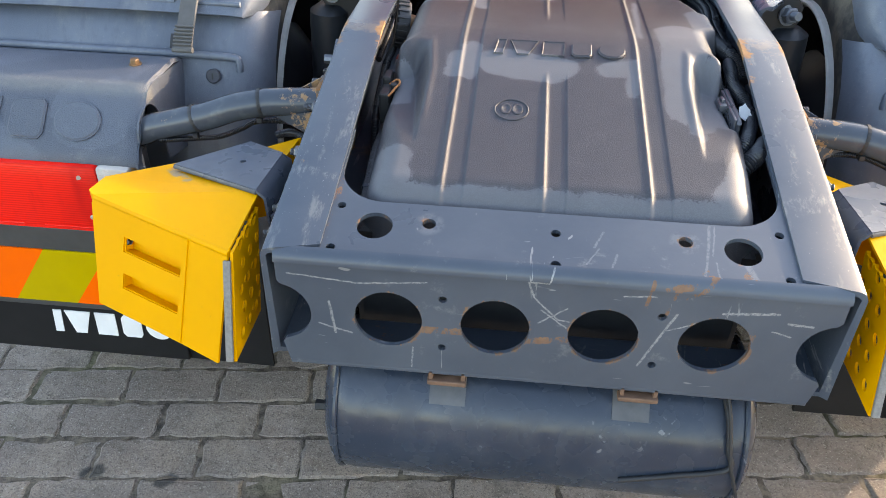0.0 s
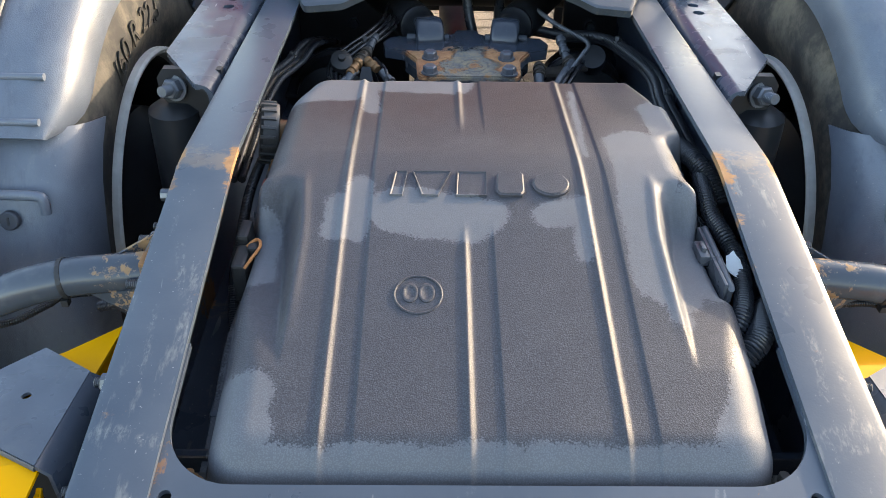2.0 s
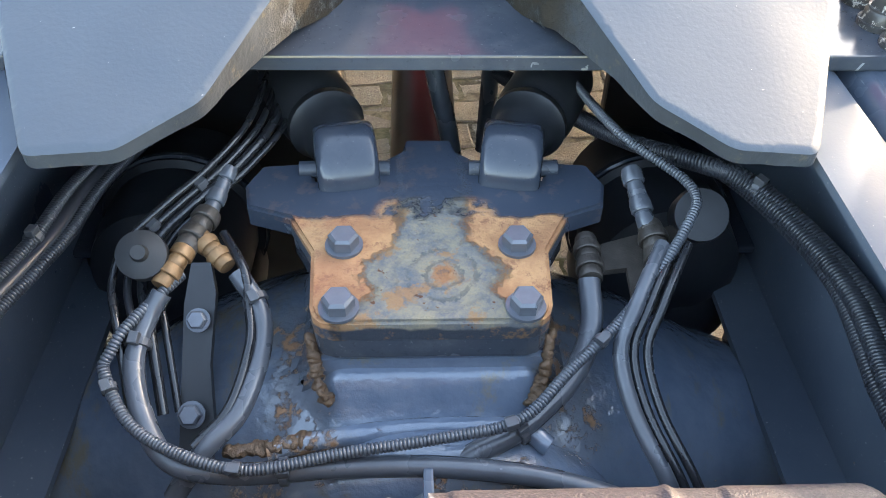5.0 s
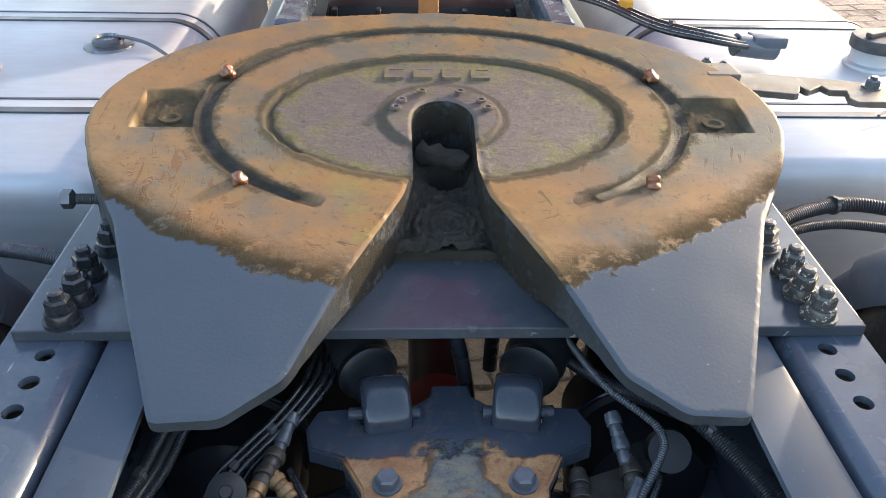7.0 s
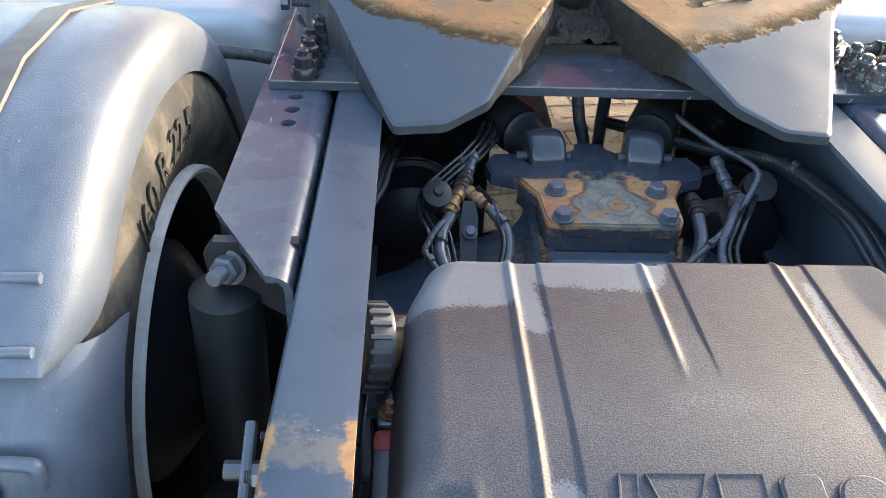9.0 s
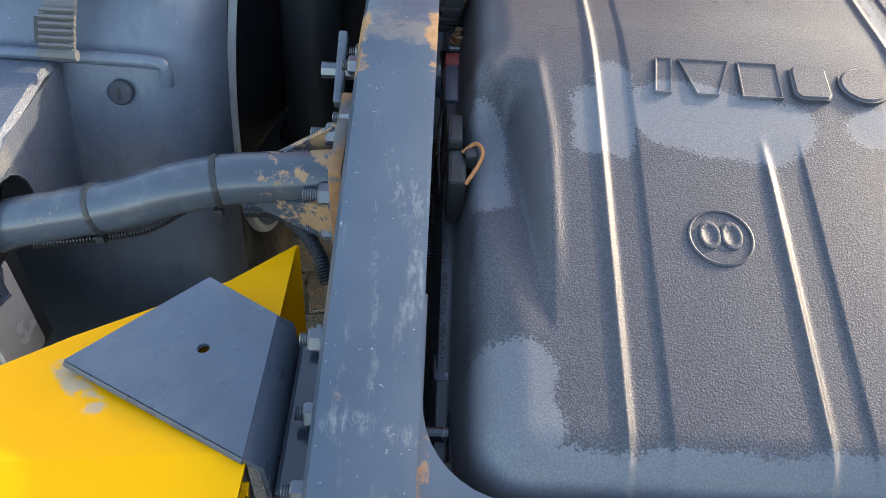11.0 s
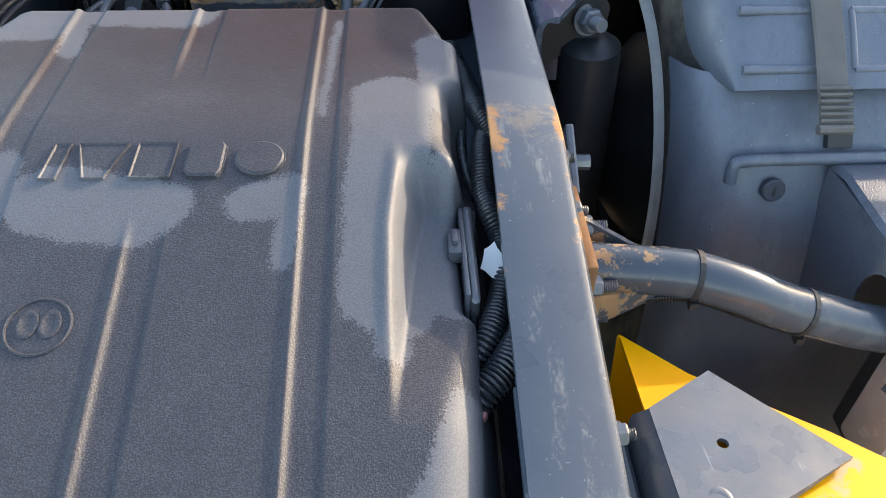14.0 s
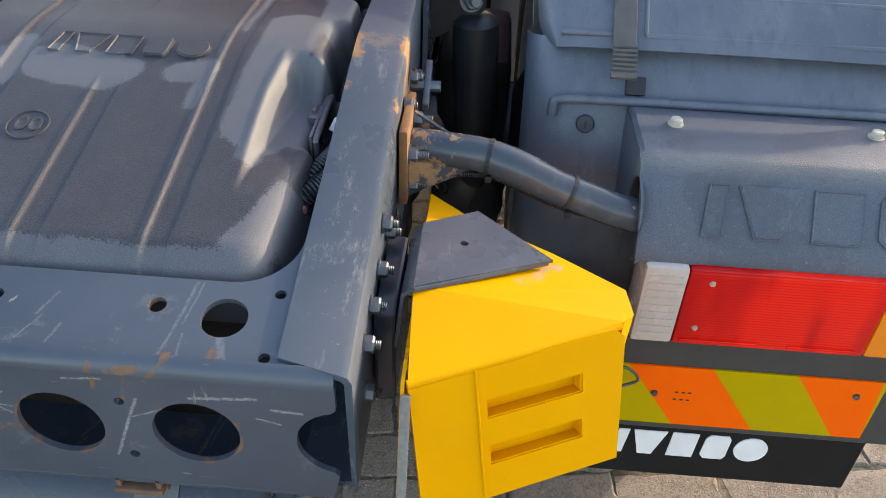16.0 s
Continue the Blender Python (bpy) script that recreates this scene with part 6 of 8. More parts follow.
def hood_material():
    m = Nodes("hood_plastic")
    wet = m.ramp(m.noise(6.0, 4, 0.5, None, 0.7), 0.55, 0.565)
    c = m.mix(wet, (0.092, 0.109, 0.140), (0.074, 0.088, 0.115))
    c = m.mix(m.ramp(m.noise(35, 6, 0.7), 0.5, 0.75, 0, 0.16), c, (0.26, 0.27, 0.28))
    edge = m.ramp(m.math("ABSOLUTE", m.math("SUBTRACT", m.axis(1), 0.437)), 0.004, 0.022, 1, 0)
    c = m.mix(m.math("MULTIPLY", edge, m.ramp(m.noise(900, 4, 0.8), 0.40, 0.62, 0, 0.75)), c, (0.34, 0.31, 0.25))
    m.set(Base_Color=c, Roughness=0.46)
    c2 = m.mix(m.ramp(m.noise(300, 4, 0.7), 0.62, 0.68, 0, 0.5), c, (0.30, 0.30, 0.29))
    m.set(Base_Color=m.mix(m.ramp(m.voronoi(480), 0.30, 0.60, 0, 0.35), c2, (0.035, 0.042, 0.056)))
    m.bump(m.voronoi(480), 0.45, 0.0014)
    return m.mat


M_GUARD, M_HOOD = guard_material(), hood_material()


def lens_material():
    """Red acrylic; the uneven light on its moulded fields and ribs is put into the colour."""
    m = Nodes("red_lens")
    f = m.ramp(m.noise(7, 3, 0.5, (1.0, 1.0, 0.25)), 0.40, 0.60)
    c = m.mix(f, (0.50, 0.003, 0.004), (0.95, 0.016, 0.006))
    c = m.mix(m.ramp(m.noise(45, 5, 0.6, (1, 1, 0.3)), 0.55, 0.75, 0, 0.2), c, (0.40, 0.002, 0.004))
    m.set(Base_Color=c, Roughness=0.16, Specular_IOR_Level=0.3)
    fine = m.math("SINE", m.math("MULTIPLY", m.axis(2), 1300.0))
    m.set(Base_Color=m.mix(m.ramp(fine, -0.2, 0.9, 0, 0.35), c, (0.45, 0.004, 0.004)))
    m.bump(fine, 0.25, 0.0008)
    return m.mat


M_LENS_RED = lens_material()
M_LENS_CLEAR = plain("clear_lens", (0.50, 0.46, 0.42), 0.2, var=0.12, scale=60, bump=0.3)
M_LENS_AMBER = plain("amber_lens", (0.85, 0.24, 0.01), 0.18, var=0.1, scale=60, bump=0.2)


def arc_guard(rows, a0, a1, n, radius):
    """Rows of points across the guard's section, swept round the axle; rows: (x, drop)."""
    grid = []
    for i in range(n + 1):
        a = radians(a0 + (a1 - a0) * i / n)
        grid.append([Vector((x, AXLE.y - (radius - d) * math.cos(a), AXLE.z + (radius - d) * math.sin(a))) for x, d in rows])
    return grid


def build_mudguard(s):
    def mir(v):
        return Vector((s * v[0], v[1], v[2]))
    mg = thing("mudguard", "grey plastic wheel mudguard with ribs and a rubber strap, dusty", "mudguard", group="mudguards", at=(s * 0.9, 0.72, 0.70))
    section = [(0.575, 0.085), (0.572, 0.06), (0.576, 0.035), (0.586, 0.016), (0.603, 0.005), (0.63, 0.0), (0.80, -0.004), (1.0, -0.005), (1.24, 0.0), (1.25, 0.03)]
    # top piece over the wheel
    bm = bmesh.new()
    grid = arc_guard(section, 41, 138, 40, 0.521)
    for i, row in enumerate(grid[:5]):
        for j, p in enumerate(row[:4]):
            p += (row[4] - p) * (0.92, 0.55, 0.28, 0.12, 0.04)[i]
    sheet(bm, [[mir(p) for p in row] for row in grid], 0.004)
    part("top_section", bm, M_GUARD, mg, smooth=50)
    # front piece that falls away ahead of the wheel
    bm = bmesh.new()
    sheet(bm, [[mir(p) for p in row] for row in arc_guard(section, 138, 186, 16, 0.512)], 0.004)
    part("front_section", bm, M_GUARD, mg, smooth=50)
    # lower rear panel
    bm = bmesh.new()
    rows = []
    for y, z, d in ((0.668, 0.725, 0), (0.634, 0.695, 0), (0.602, 0.650, 0), (0.575, 0.58, 0), (0.553, 0.50, 0), (0.535, 0.40, 0), (0.52, 0.25, 0), (0.51, 0.12, 0)):
        rows.append([mir((x, y + dd * 0.9 + 0.004, z - dd * 0.25)) for x, dd in ((0.560, 0.10), (0.566, 0.05), (0.578, 0.025), (0.600, 0.008), (0.63, 0.0), (0.9, -0.003), (1.25, 0.0))])
    sheet(bm, rows, 0.004)
    part("rear_panel", bm, M_GUARD, mg, smooth=50)
    def on_arc(x, a, r=0.522):
        return (x, AXLE.y - r * math.cos(radians(a)), AXLE.z + r * math.sin(radians(a)))
    # raised ribs on the top piece
    for a, x0, x1 in ((43.5, 0.606, 0.70), (51.0, 0.606, 0.70), (43.5, 0.735, 1.22), (51.0, 0.735, 1.22), (60, 0.735, 1.22)):
        bm = bmesh.new()
        tube(bm, [mir(on_arc(x0 + (x1 - x0) * i / 6, a, 0.521)) for i in range(7)], 0.0055, 8, 2)
        part("rib", bm, M_GUARD, mg, smooth=60)
    for x in (0.735, 1.22):
        bm = bmesh.new()
        tube(bm, [mir(on_arc(x, 43.5 + 7.5 * i / 5, 0.522)) for i in range(6)], 0.0045, 8, 2)
        part("rib", bm, M_GUARD, mg, smooth=60)
    # ledge over the lower panel
    bm = bmesh.new()
    tube(bm, [mir(p) for p in ((0.602, 0.592, 0.632), (0.602, 0.594, 0.650), (0.612, 0.596, 0.658), (0.68, 0.596, 0.660), (0.80, 0.596, 0.661), (1.23, 0.597, 0.662))], 0.0075, 8, 5)
    part("ledge", bm, M_GUARD, mg, smooth=60)
    # round plug with a keyway
    bm = bmesh.new()
    lathe(bm, [(0.0140, -0.004), (0.0140, 0.003), (0.012, 0.005), (0, 0.005)], frame_to(mir((0.655, 0.588, 0.622)), mir((0.655, 0.40, 0.672))), 26)
    plug = part("plug", bm, M_PLUG, mg, "round dark plastic lock plug", smooth=35)
    bm = bmesh.new()
    box(bm, (-0.0015, -0.006, 0.004), (0.0015, 0.006, 0.0058), 0, frame_to(mir((0.655, 0.588, 0.622)), mir((0.655, 0.40, 0.672))))
    part("keyway", bm, M_BLACK, plug)
    # rubber strap
    bm = bmesh.new()
    rows = []
    lift = 3.4 if s > 0 else 0.0
    for a, o in ((112, 0.004), (95, 0.004), (80, 0.005), (65, 0.006), (55, 0.008), (48, 0.010), (42, 0.013), (37, 0.016), (33.0, 0.02)):
        a += lift if a < 50 else 0.0
        rows.append([mir(on_arc(x, a, 0.523 + o + c)) for x, c in ((0.683, 0.0), (0.685, 0.003), (0.7005, 0.0035), (0.716, 0.003), (0.718, 0.0))])
    sheet(bm, rows, 0.004)
    strap = part("strap", bm, M_STRAP, mg, "ribbed black rubber strap", smooth=40)
    for k in range(6):
        bm = bmesh.new()
        tube(bm, [mir(on_arc(0.682 + 0.037 * i / 3, 33.6 + lift + k * 0.75, 0.547 - 0.0006 * k)) for i in range(4)], 0.0028, 6, 2)
        part("strap_ridge", bm, M_STRAP, strap)
    bm = bmesh.new()
    tube(bm, [mir(on_arc(0.681 + 0.039 * i / 3, 32.6 + lift, 0.545)) for i in range(4)], 0.006, 8, 2)
    part("strap_hook", bm, M_STRAP, strap)
    bm = bmesh.new()
    box(bm, (-0.015, -0.014, -0.006), (0.015, 0.014, 0.0055), 0.001, Matrix.Translation(mir((0.727, 0.6185, 0.676))) @ Matrix.Rotation(radians(54), 4, "X"))
    part("strap_slot", bm, M_BLACK, mg, "dark slot beside the strap's end")
    # lamp hood: sloping top with the tube passing through its end
    hd = thing("lamp_hood", "dark grey plastic lamp hood with raised blocks, damp and dusty", "lamp hood", group="lamp hoods", at=(s * 0.95, 0.45, 0.60))
    bm = bmesh.new()
    rows = []
    for x, k in ((0.716, 0.0), (0.722, 0.0), (0.745, 0.0), (1.0, 0.0), (1.25, 0.0)):
        e = 0.006 if x == 0.716 else 0.0
        rows.append([mir((x, y, z - e)) for y, z in ((0.594, 0.655), (0.56, 0.664), (0.455, 0.664), (0.438, 0.660), (0.425, 0.650), (0.352, 0.568), (0.344, 0.556), (0.343, 0.548), (0.36, 0.542))])
    sheet(bm, rows, 0.004)
    part("shell", bm, M_HOOD, hd, smooth=40)
    bm = bmesh.new()
    end = [(0.594, 0.650), (0.455, 0.660), (0.43, 0.652), (0.350, 0.560), (0.350, 0.54), (0.362, 0.535), (0.362, 0.555)] + [(0.415 + 0.048 * math.cos(radians(a)), 0.585 + 0.048 * math.sin(radians(a))) for a in range(200, -40, -20)] + [(0.47, 0.50), (0.575, 0.48)]
    mm = Matrix(((0, 0, s, s * 0.7195), (1, 0, 0, 0), (0, 1, 0, 0), (0, 0, 0, 1)))
    plate(bm, end, [], 0.0035, mm)
    part("end_wall", bm, M_HOOD, hd)
    slope = Vector((0, 0.425 - 0.352, 0.650 - 0.568)).normalized()
    nrm = Vector((0, -slope.z, slope.y))
    # five raised plain pads along the sloping face
    mid = 1.005 if s > 0 else -0.995
    for shape in maker_shapes():
        mm = Matrix(((1, 0, 0, mid), (0, slope.y, nrm.y, 0.3885), (0, slope.z, nrm.z, 0.609), (0, 0, 0, 1)))
        part("raised_pad", raised_shape(shape, 0.41, 0.074, 0.003, 0.0024, mm), M_HOOD, hd, smooth=35)
    for x in (0.776, 1.064):
        bolt(hd, (s * x, 0.525, 0.664), (0, 0, 1), 0.0092, M_BRASS if s < 0 else M_PALE, "rusty flanged screw" if s < 0 else "dust-white flanged screw", washer=True)
    # tail light
    tl = thing("tail_light", "red rear lamp cluster with clear and amber ends", "tail light", group="tail lights", at=(s * 0.95, 0.36, 0.48))
    bm = bmesh.new()
    def lens(x0, x1, d=0.0):
        b = bmesh.new()
        box(b, (min(s * x0, s * x1), 0.330 + d, 0.412), (max(s * x0, s * x1), 0.40, 0.549), 0.006)
        return b
    bm = bmesh.new()
    box(bm, (min(s * 0.733, s * 1.22), 0.345, 0.405), (max(s * 0.733, s * 1.22), 0.42, 0.552), 0.004)
    part("housing", bm, M_BLACK, tl)
    part("clear_lens", lens(0.731, 0.791), M_LENS_CLEAR, tl, "clear ribbed reversing lens", smooth=40)
    part("red_lens", lens(0.7915, 1.066), M_LENS_RED, tl, "glossy red lens", smooth=40)
    part("amber_lens", lens(1.0665, 1.22), M_LENS_AMBER, tl, "amber indicator lens", smooth=40)
    bm = bmesh.new()
    for i in range(9):
        z = 0.425 + 0.013 * i
        box(bm, (min(s * 0.737, s * 0.785), 0.3286, z), (max(s * 0.737, s * 0.785), 0.3302, z + 0.007))
    part("lens_rib", bm, M_LENS_CLEAR, tl)
    bm = bmesh.new()
    for x0, x1 in ((0.80, 0.915), (0.955, 1.05)):
        box(bm, (min(s * x0, s * x1), 0.3275, 0.418), (max(s * x0, s * x1), 0.331, 0.424), 0.001)
    part("lens_rib", bm, M_LENS_RED, tl)
    for x, z in ((0.824, 0.528), (0.818, 0.446), (1.13, 0.528)):
        bolt(tl, (s * x, 0.330, z), (0, -1, 0), 0.0034, M_PALE)
    # number-lamp strip between lamp and marker board
    mb = thing("marker_board", "orange and yellow striped reflective marker board", "marker board", group="marker boards", at=(s * 0.93, 0.34, 0.30))
    bm = bmesh.new()
    box(bm, (min(s * 0.70, s * 1.20), 0.340, 0.215), (max(s * 0.70, s * 1.20), 0.352, 0.408), 0.003)
    part("backing", bm, M_BOARD, mb, "dull black backing sheet")
    z0, z1, sl = 0.231, 0.357, 0.088
    cols = (M_OLIVE, M_ORANGE)
    x = 0.565 if s < 0 else 0.617
    k = 0
    while x < 1.13:
        a, b = x, x + 0.126
        pts = [(a + sl, z0), (b + sl, z0), (b, z1), (a, z1)]
        pts = [(min(1.128, max(0.712, px)), pz) for px, pz in pts]
        if pts[1][0] - pts[0][0] > 0.004 or pts[2][0] - pts[3][0] > 0.004:
            bm = bmesh.new()
            clean = [p for i, p in enumerate(pts) if i == 0 or (Vector(p) - Vector(pts[i - 1])).length > 1e-4]
            prism(bm, [(s * px, pz) for px, pz in clean], "y", 0.3365, 0.3398)
            part("stripe", bm, cols[k % 2], mb)
        x, k = b, k + 1
    for x, z in ((1.09, 0.325), (0.79, 0.30)):
        bolt(mb, (s * x, 0.3365, z), (0, -1, 0), 0.0045, M_STEEL)
    bm = bmesh.new()
    for i in range(3):
        for j in range(2):
            box(bm, (s * 0.83 - 0.006 + 0.010 * i - 0.0026, 0.3358, 0.287 + 0.016 * j), (s * 0.83 - 0.006 + 0.010 * i + 0.0026, 0.3366, 0.2895 + 0.016 * j))
    part("print_bar", bm, M_BLACK, mb)
    # mud flap below
    fl = thing("mud_flap", "black rubber mud flap with five plain white blocks", "mud flap", group="mud flaps", at=(s * 0.83, 0.345, 0.19))
    bm = bmesh.new()
    prism(bm, [(s * a, b) for a, b in ((0.525, 0.088), (1.11, 0.098), (1.145, 0.140), (1.15, 0.229), (0.70, 0.229), (0.70, 0.40), (0.525, 0.42))], "y", 0.353, 0.362)
    part("rubber_sheet", bm, M_FLAP, fl)
    bm = bmesh.new()
    box(bm, (min(s * 0.700, s * 1.148), 0.343, 0.094), (max(s * 0.700, s * 1.148), 0.3525, 0.229), 0.003)
    part("lower_edge", bm, M_FLAP, fl)
    left_end = 0.748 if s > 0 else -0.975
    for shape in maker_shapes():
        bm = bmesh.new()
        prism(bm, [(left_end + 0.252 * u, 0.147 + 0.057 * v) for u, v in shape], "y", 0.3412, 0.3432)
        part("white_block", bm, M_WHITE, fl)
    for i in range(9):
        bm = bmesh.new()
        x = s * (0.72 + 0.05 * i)
        box(bm, (x, 0.3418, 0.221), (x + 0.002, 0.3434, 0.229))
        part("staple", bm, M_STEEL, fl)
    # tube from rail to hood
    tb = thing("guard_tube", "bent grey steel mudguard tube, rusty at its flange", "tube", group="mudguard tubes", at=(s * 0.40, 0.43, 0.65))
    bm = bmesh.new()
    drop = ((0.55, 0.413, 0.640), (0.60, 0.407, 0.619), (0.65, 0.405, 0.602), (0.70, 0.403, 0.587), (0.80, 0.403, 0.570), (1.15, 0.403, 0.54))
    if s < 0:
        drop = ((0.55, 0.414, 0.643), (0.60, 0.408, 0.626), (0.65, 0.406, 0.613), (0.70, 0.404, 0.600), (0.78, 0.404, 0.578), (1.15, 0.404, 0.54))
    tube(bm, [mir(p) for p in ((0.400, 0.437, 0.652), (0.45, 0.430, 0.652), (0.50, 0.424, 0.650)) + drop], 0.0245, 20, 6)
    part("pipe", bm, M_PIPE, tb, smooth=60)
    bm = bmesh.new()
    box(bm, (min(s * 0.386, s * 0.398), 0.385, 0.585), (max(s * 0.386, s * 0.398), 0.505, 0.70), 0.003)
    flange = part("flange", bm, M_RUSTY, tb, "rusty mounting flange", smooth=40)
    for y, z in ((0.47, 0.675), (0.405, 0.655), (0.41, 0.605), (0.475, 0.605)):
        bolt(flange, (s * 0.398, y, z), (s, 0, 0), 0.011, M_BOLTHEAD, stud=0.016)
    for tri in (((0.398, 0.465, 0.69), (0.398, 0.465, 0.62), (0.475, 0.447, 0.65)), ((0.398, 0.396, 0.650), (0.400, 0.402, 0.592), (0.490, 0.423, 0.628))):
        bm = bmesh.new()
        vs = [mir(p) for p in tri]
        a = [bm.verts.new(v) for v in vs]
        b = [bm.verts.new(v + Vector((0, 0.007, 0))) for v in vs]
        bm.faces.new(a), bm.faces.new(b)
        for i in range(3):
            bm.faces.new((a[i], a[(i + 1) % 3], b[(i + 1) % 3], b[i]))
        part("gusset", bm, M_PIPE, tb, "rust-edged weld gusset")
    for p, d in (((0.508, 0.423, 0.649), (1, -0.15, -0.1)), ((0.622, 0.4075, 0.620) if s < 0 else (0.622, 0.406, 0.611), (1, -0.06, -0.35))):
        bm = bmesh.new()
        p, d = mir(p), mir(d)
        lathe(bm, [(0.0243, -0.0032), (0.0258, -0.0028), (0.0258, 0.0028), (0.0243, 0.0032)], frame_to(p, p + d), 20)
        box(bm, (-0.0045, -0.020, -0.030), (0.0045, -0.010, -0.021), 0.001, Matrix.Translation(p))
        part("tube_tie", bm, M_BLACK, tb, "black cable tie")
    under = ((0.40, 0.401, 0.596), (0.44, 0.418, 0.614), (0.48, 0.421, 0.621), (0.52, 0.419, 0.618), (0.57, 0.411, 0.601), (0.62, 0.406, 0.584), (0.70, 0.404, 0.566))
    if s < 0:
        under = ((0.40, 0.45, 0.585), (0.47, 0.455, 0.60), (0.53, 0.452, 0.598), (0.556, 0.446, 0.586), (0.588, 0.422, 0.580), (0.62, 0.410, 0.580), (0.655, 0.401, 0.580), (0.692, 0.395, 0.578))
    hose("conduit_hose", "thin corrugated conduit tied under the mudguard tube", [mir(p) for p in under], 0.0054, 0.26, M_CABLE)
    if s < 0:
        hose("conduit_hose", "black corrugated conduit behind the tube's flange", [mir(p) for p in ((0.50, 0.47, 0.565), (0.475, 0.462, 0.575), (0.453, 0.447, 0.580), (0.430, 0.424, 0.580), (0.413, 0.397, 0.576), (0.404, 0.375, 0.565))], 0.0078, 0.24, M_CONDUIT)
    # shock absorber behind the rail
    sh = thing("shock_absorber", "dirty black shock absorber hung from a frame bracket", "shock absorber", group="shock absorbers", at=(s * 0.475, 0.82, 0.5))
    bm = bmesh.new()
    lathe(bm, [(0.024, 0.0), (0.040, 0.012), (0.041, 0.03), (0.041, 0.30), (0.034, 0.31), (0.034, 0.5)], frame_to((s * 0.472, 0.815, 0.700), (s * 0.495, 0.84, 0.15)), 26)
    part("body", bm, M_SHOCK, sh, smooth=40)
    bm = bmesh.new()
    prism(bm, [(s * a, b) for a, b in ((0.387, 0.757), (0.478, 0.757), (0.489, 0.742), (0.487, 0.712), (0.474, 0.694), (0.450, 0.690), (0.425, 0.668), (0.405, 0.655), (0.387, 0.655))], "y", 0.812, 0.826)
    part("bracket", bm, M_SHOCK, sh, "dark steel shock bracket")
    bolt(sh, (s * 0.462, 0.811, 0.726), (s * 0.25, -0.9, 0.22), 0.0165, M_BOLTHEAD, stud=0.022)
    # turn lever on the rail's outer side
    lv = thing("drain_lever", "small grey lever valve on the frame rail", "lever", at=(s * 0.42, 0.60, 0.66))
    bm = bmesh.new()
    box(bm, (-0.005, -0.008, -0.042), (0.005, 0.008, 0.042), 0.003, Matrix.Translation((s * 0.408, 0.578, 0.676)) @ Matrix.Rotation(radians(-62), 4, "X"))
    part("handle", bm, M_BOLTHEAD, lv)
    bm = bmesh.new()
    rod(bm, (s * 0.38, 0.578, 0.674), (s * 0.428, 0.578, 0.674), 0.009, 8)
    part("spindle", bm, M_STEEL, lv)


M_PALE = plain("dusty_screw", (0.46, 0.42, 0.34), 0.6, 0.1, 0.4, 120)
M_PLUG = plain("dark_plug_plastic", (0.045, 0.052, 0.068), 0.45)
M_STRAP = plain("strap_rubber", (0.088, 0.086, 0.083), 0.6, var=0.4, scale=40)
M_BOARD = plain("dull_black_sheet", (0.045, 0.045, 0.045), 0.55, var=0.3)
M_FLAP = plain("flap_rubber", (0.010, 0.010, 0.011), 0.7, var=0.4, scale=12, spec=0.2)


def pipe_material():
    m = Nodes("pipe_paint")
    c = m.mix(m.noise(8, 5), (0.040, 0.051, 0.067), (0.062, 0.076, 0.095))
    c = m.mix(m.ramp(m.noise(40, 6), 0.5, 0.75, 0, 0.10), c, (0.30, 0.30, 0.28))
    near = m.ramp(m.math("ABSOLUTE", m.axis(0)), 0.41, 0.50, 0.19, 0.0)
    k = m.ramp(m.math("ADD", m.noise(32, 7, 0.7), near), 0.66, 0.71)
    c = m.mix(k, c, m.mix(m.noise(90, 4), (0.20, 0.10, 0.045), (0.42, 0.26, 0.13)))
    m.set(Base_Color=c, Roughness=m.ramp(k, 0, 1, 0.25, 0.75))
    m.bump(m.math("ADD", m.noise(120, 3), k), 0.10, 0.001)
    return m.mat


M_PIPE = pipe_material()
M_RUSTY = paint("rusty_steel", (0.09, 0.08, 0.07), 0.6, rust=0.9, dust=0.2, scratch=0.0)
M_SHOCK = plain("shock_black", (0.019, 0.021, 0.025), 0.42, var=0.7, scale=14, spec=0.4)


# ---------- side steps ----------
def step_material():
    m = Nodes("yellow_step_paint")
    c = m.mix(m.noise(6, 5), (0.68, 0.295, 0.0), (0.80, 0.365, 0.0))
    c = m.mix(m.ramp(m.noise(30, 7, 0.75), 0.66, 0.72, 0, 0.8), c, (0.30, 0.19, 0.04))
    u = m.math("ADD", m.math("ABSOLUTE", m.axis(0)), m.math("MULTIPLY", m.noise(40, 5, 0.7), 0.02))
    worn = m.segment(u, m.axis(1), (0.606, 0.227), (0.566, 0.189), 0.011)
    c = m.mix(m.math("MULTIPLY", worn, m.ramp(m.noise(60, 6, 0.7), 0.4, 0.55)), c, (0.45, 0.30, 0.17))
    m.set(Base_Color=c, Roughness=m.ramp(m.noise(9, 4), 0.3, 0.7, 0.42, 0.55), Specular_IOR_Level=0.12)
    m.bump(m.noise(160, 3), 0.08, 0.001)
    return m.mat


M_YELLOW = step_material()


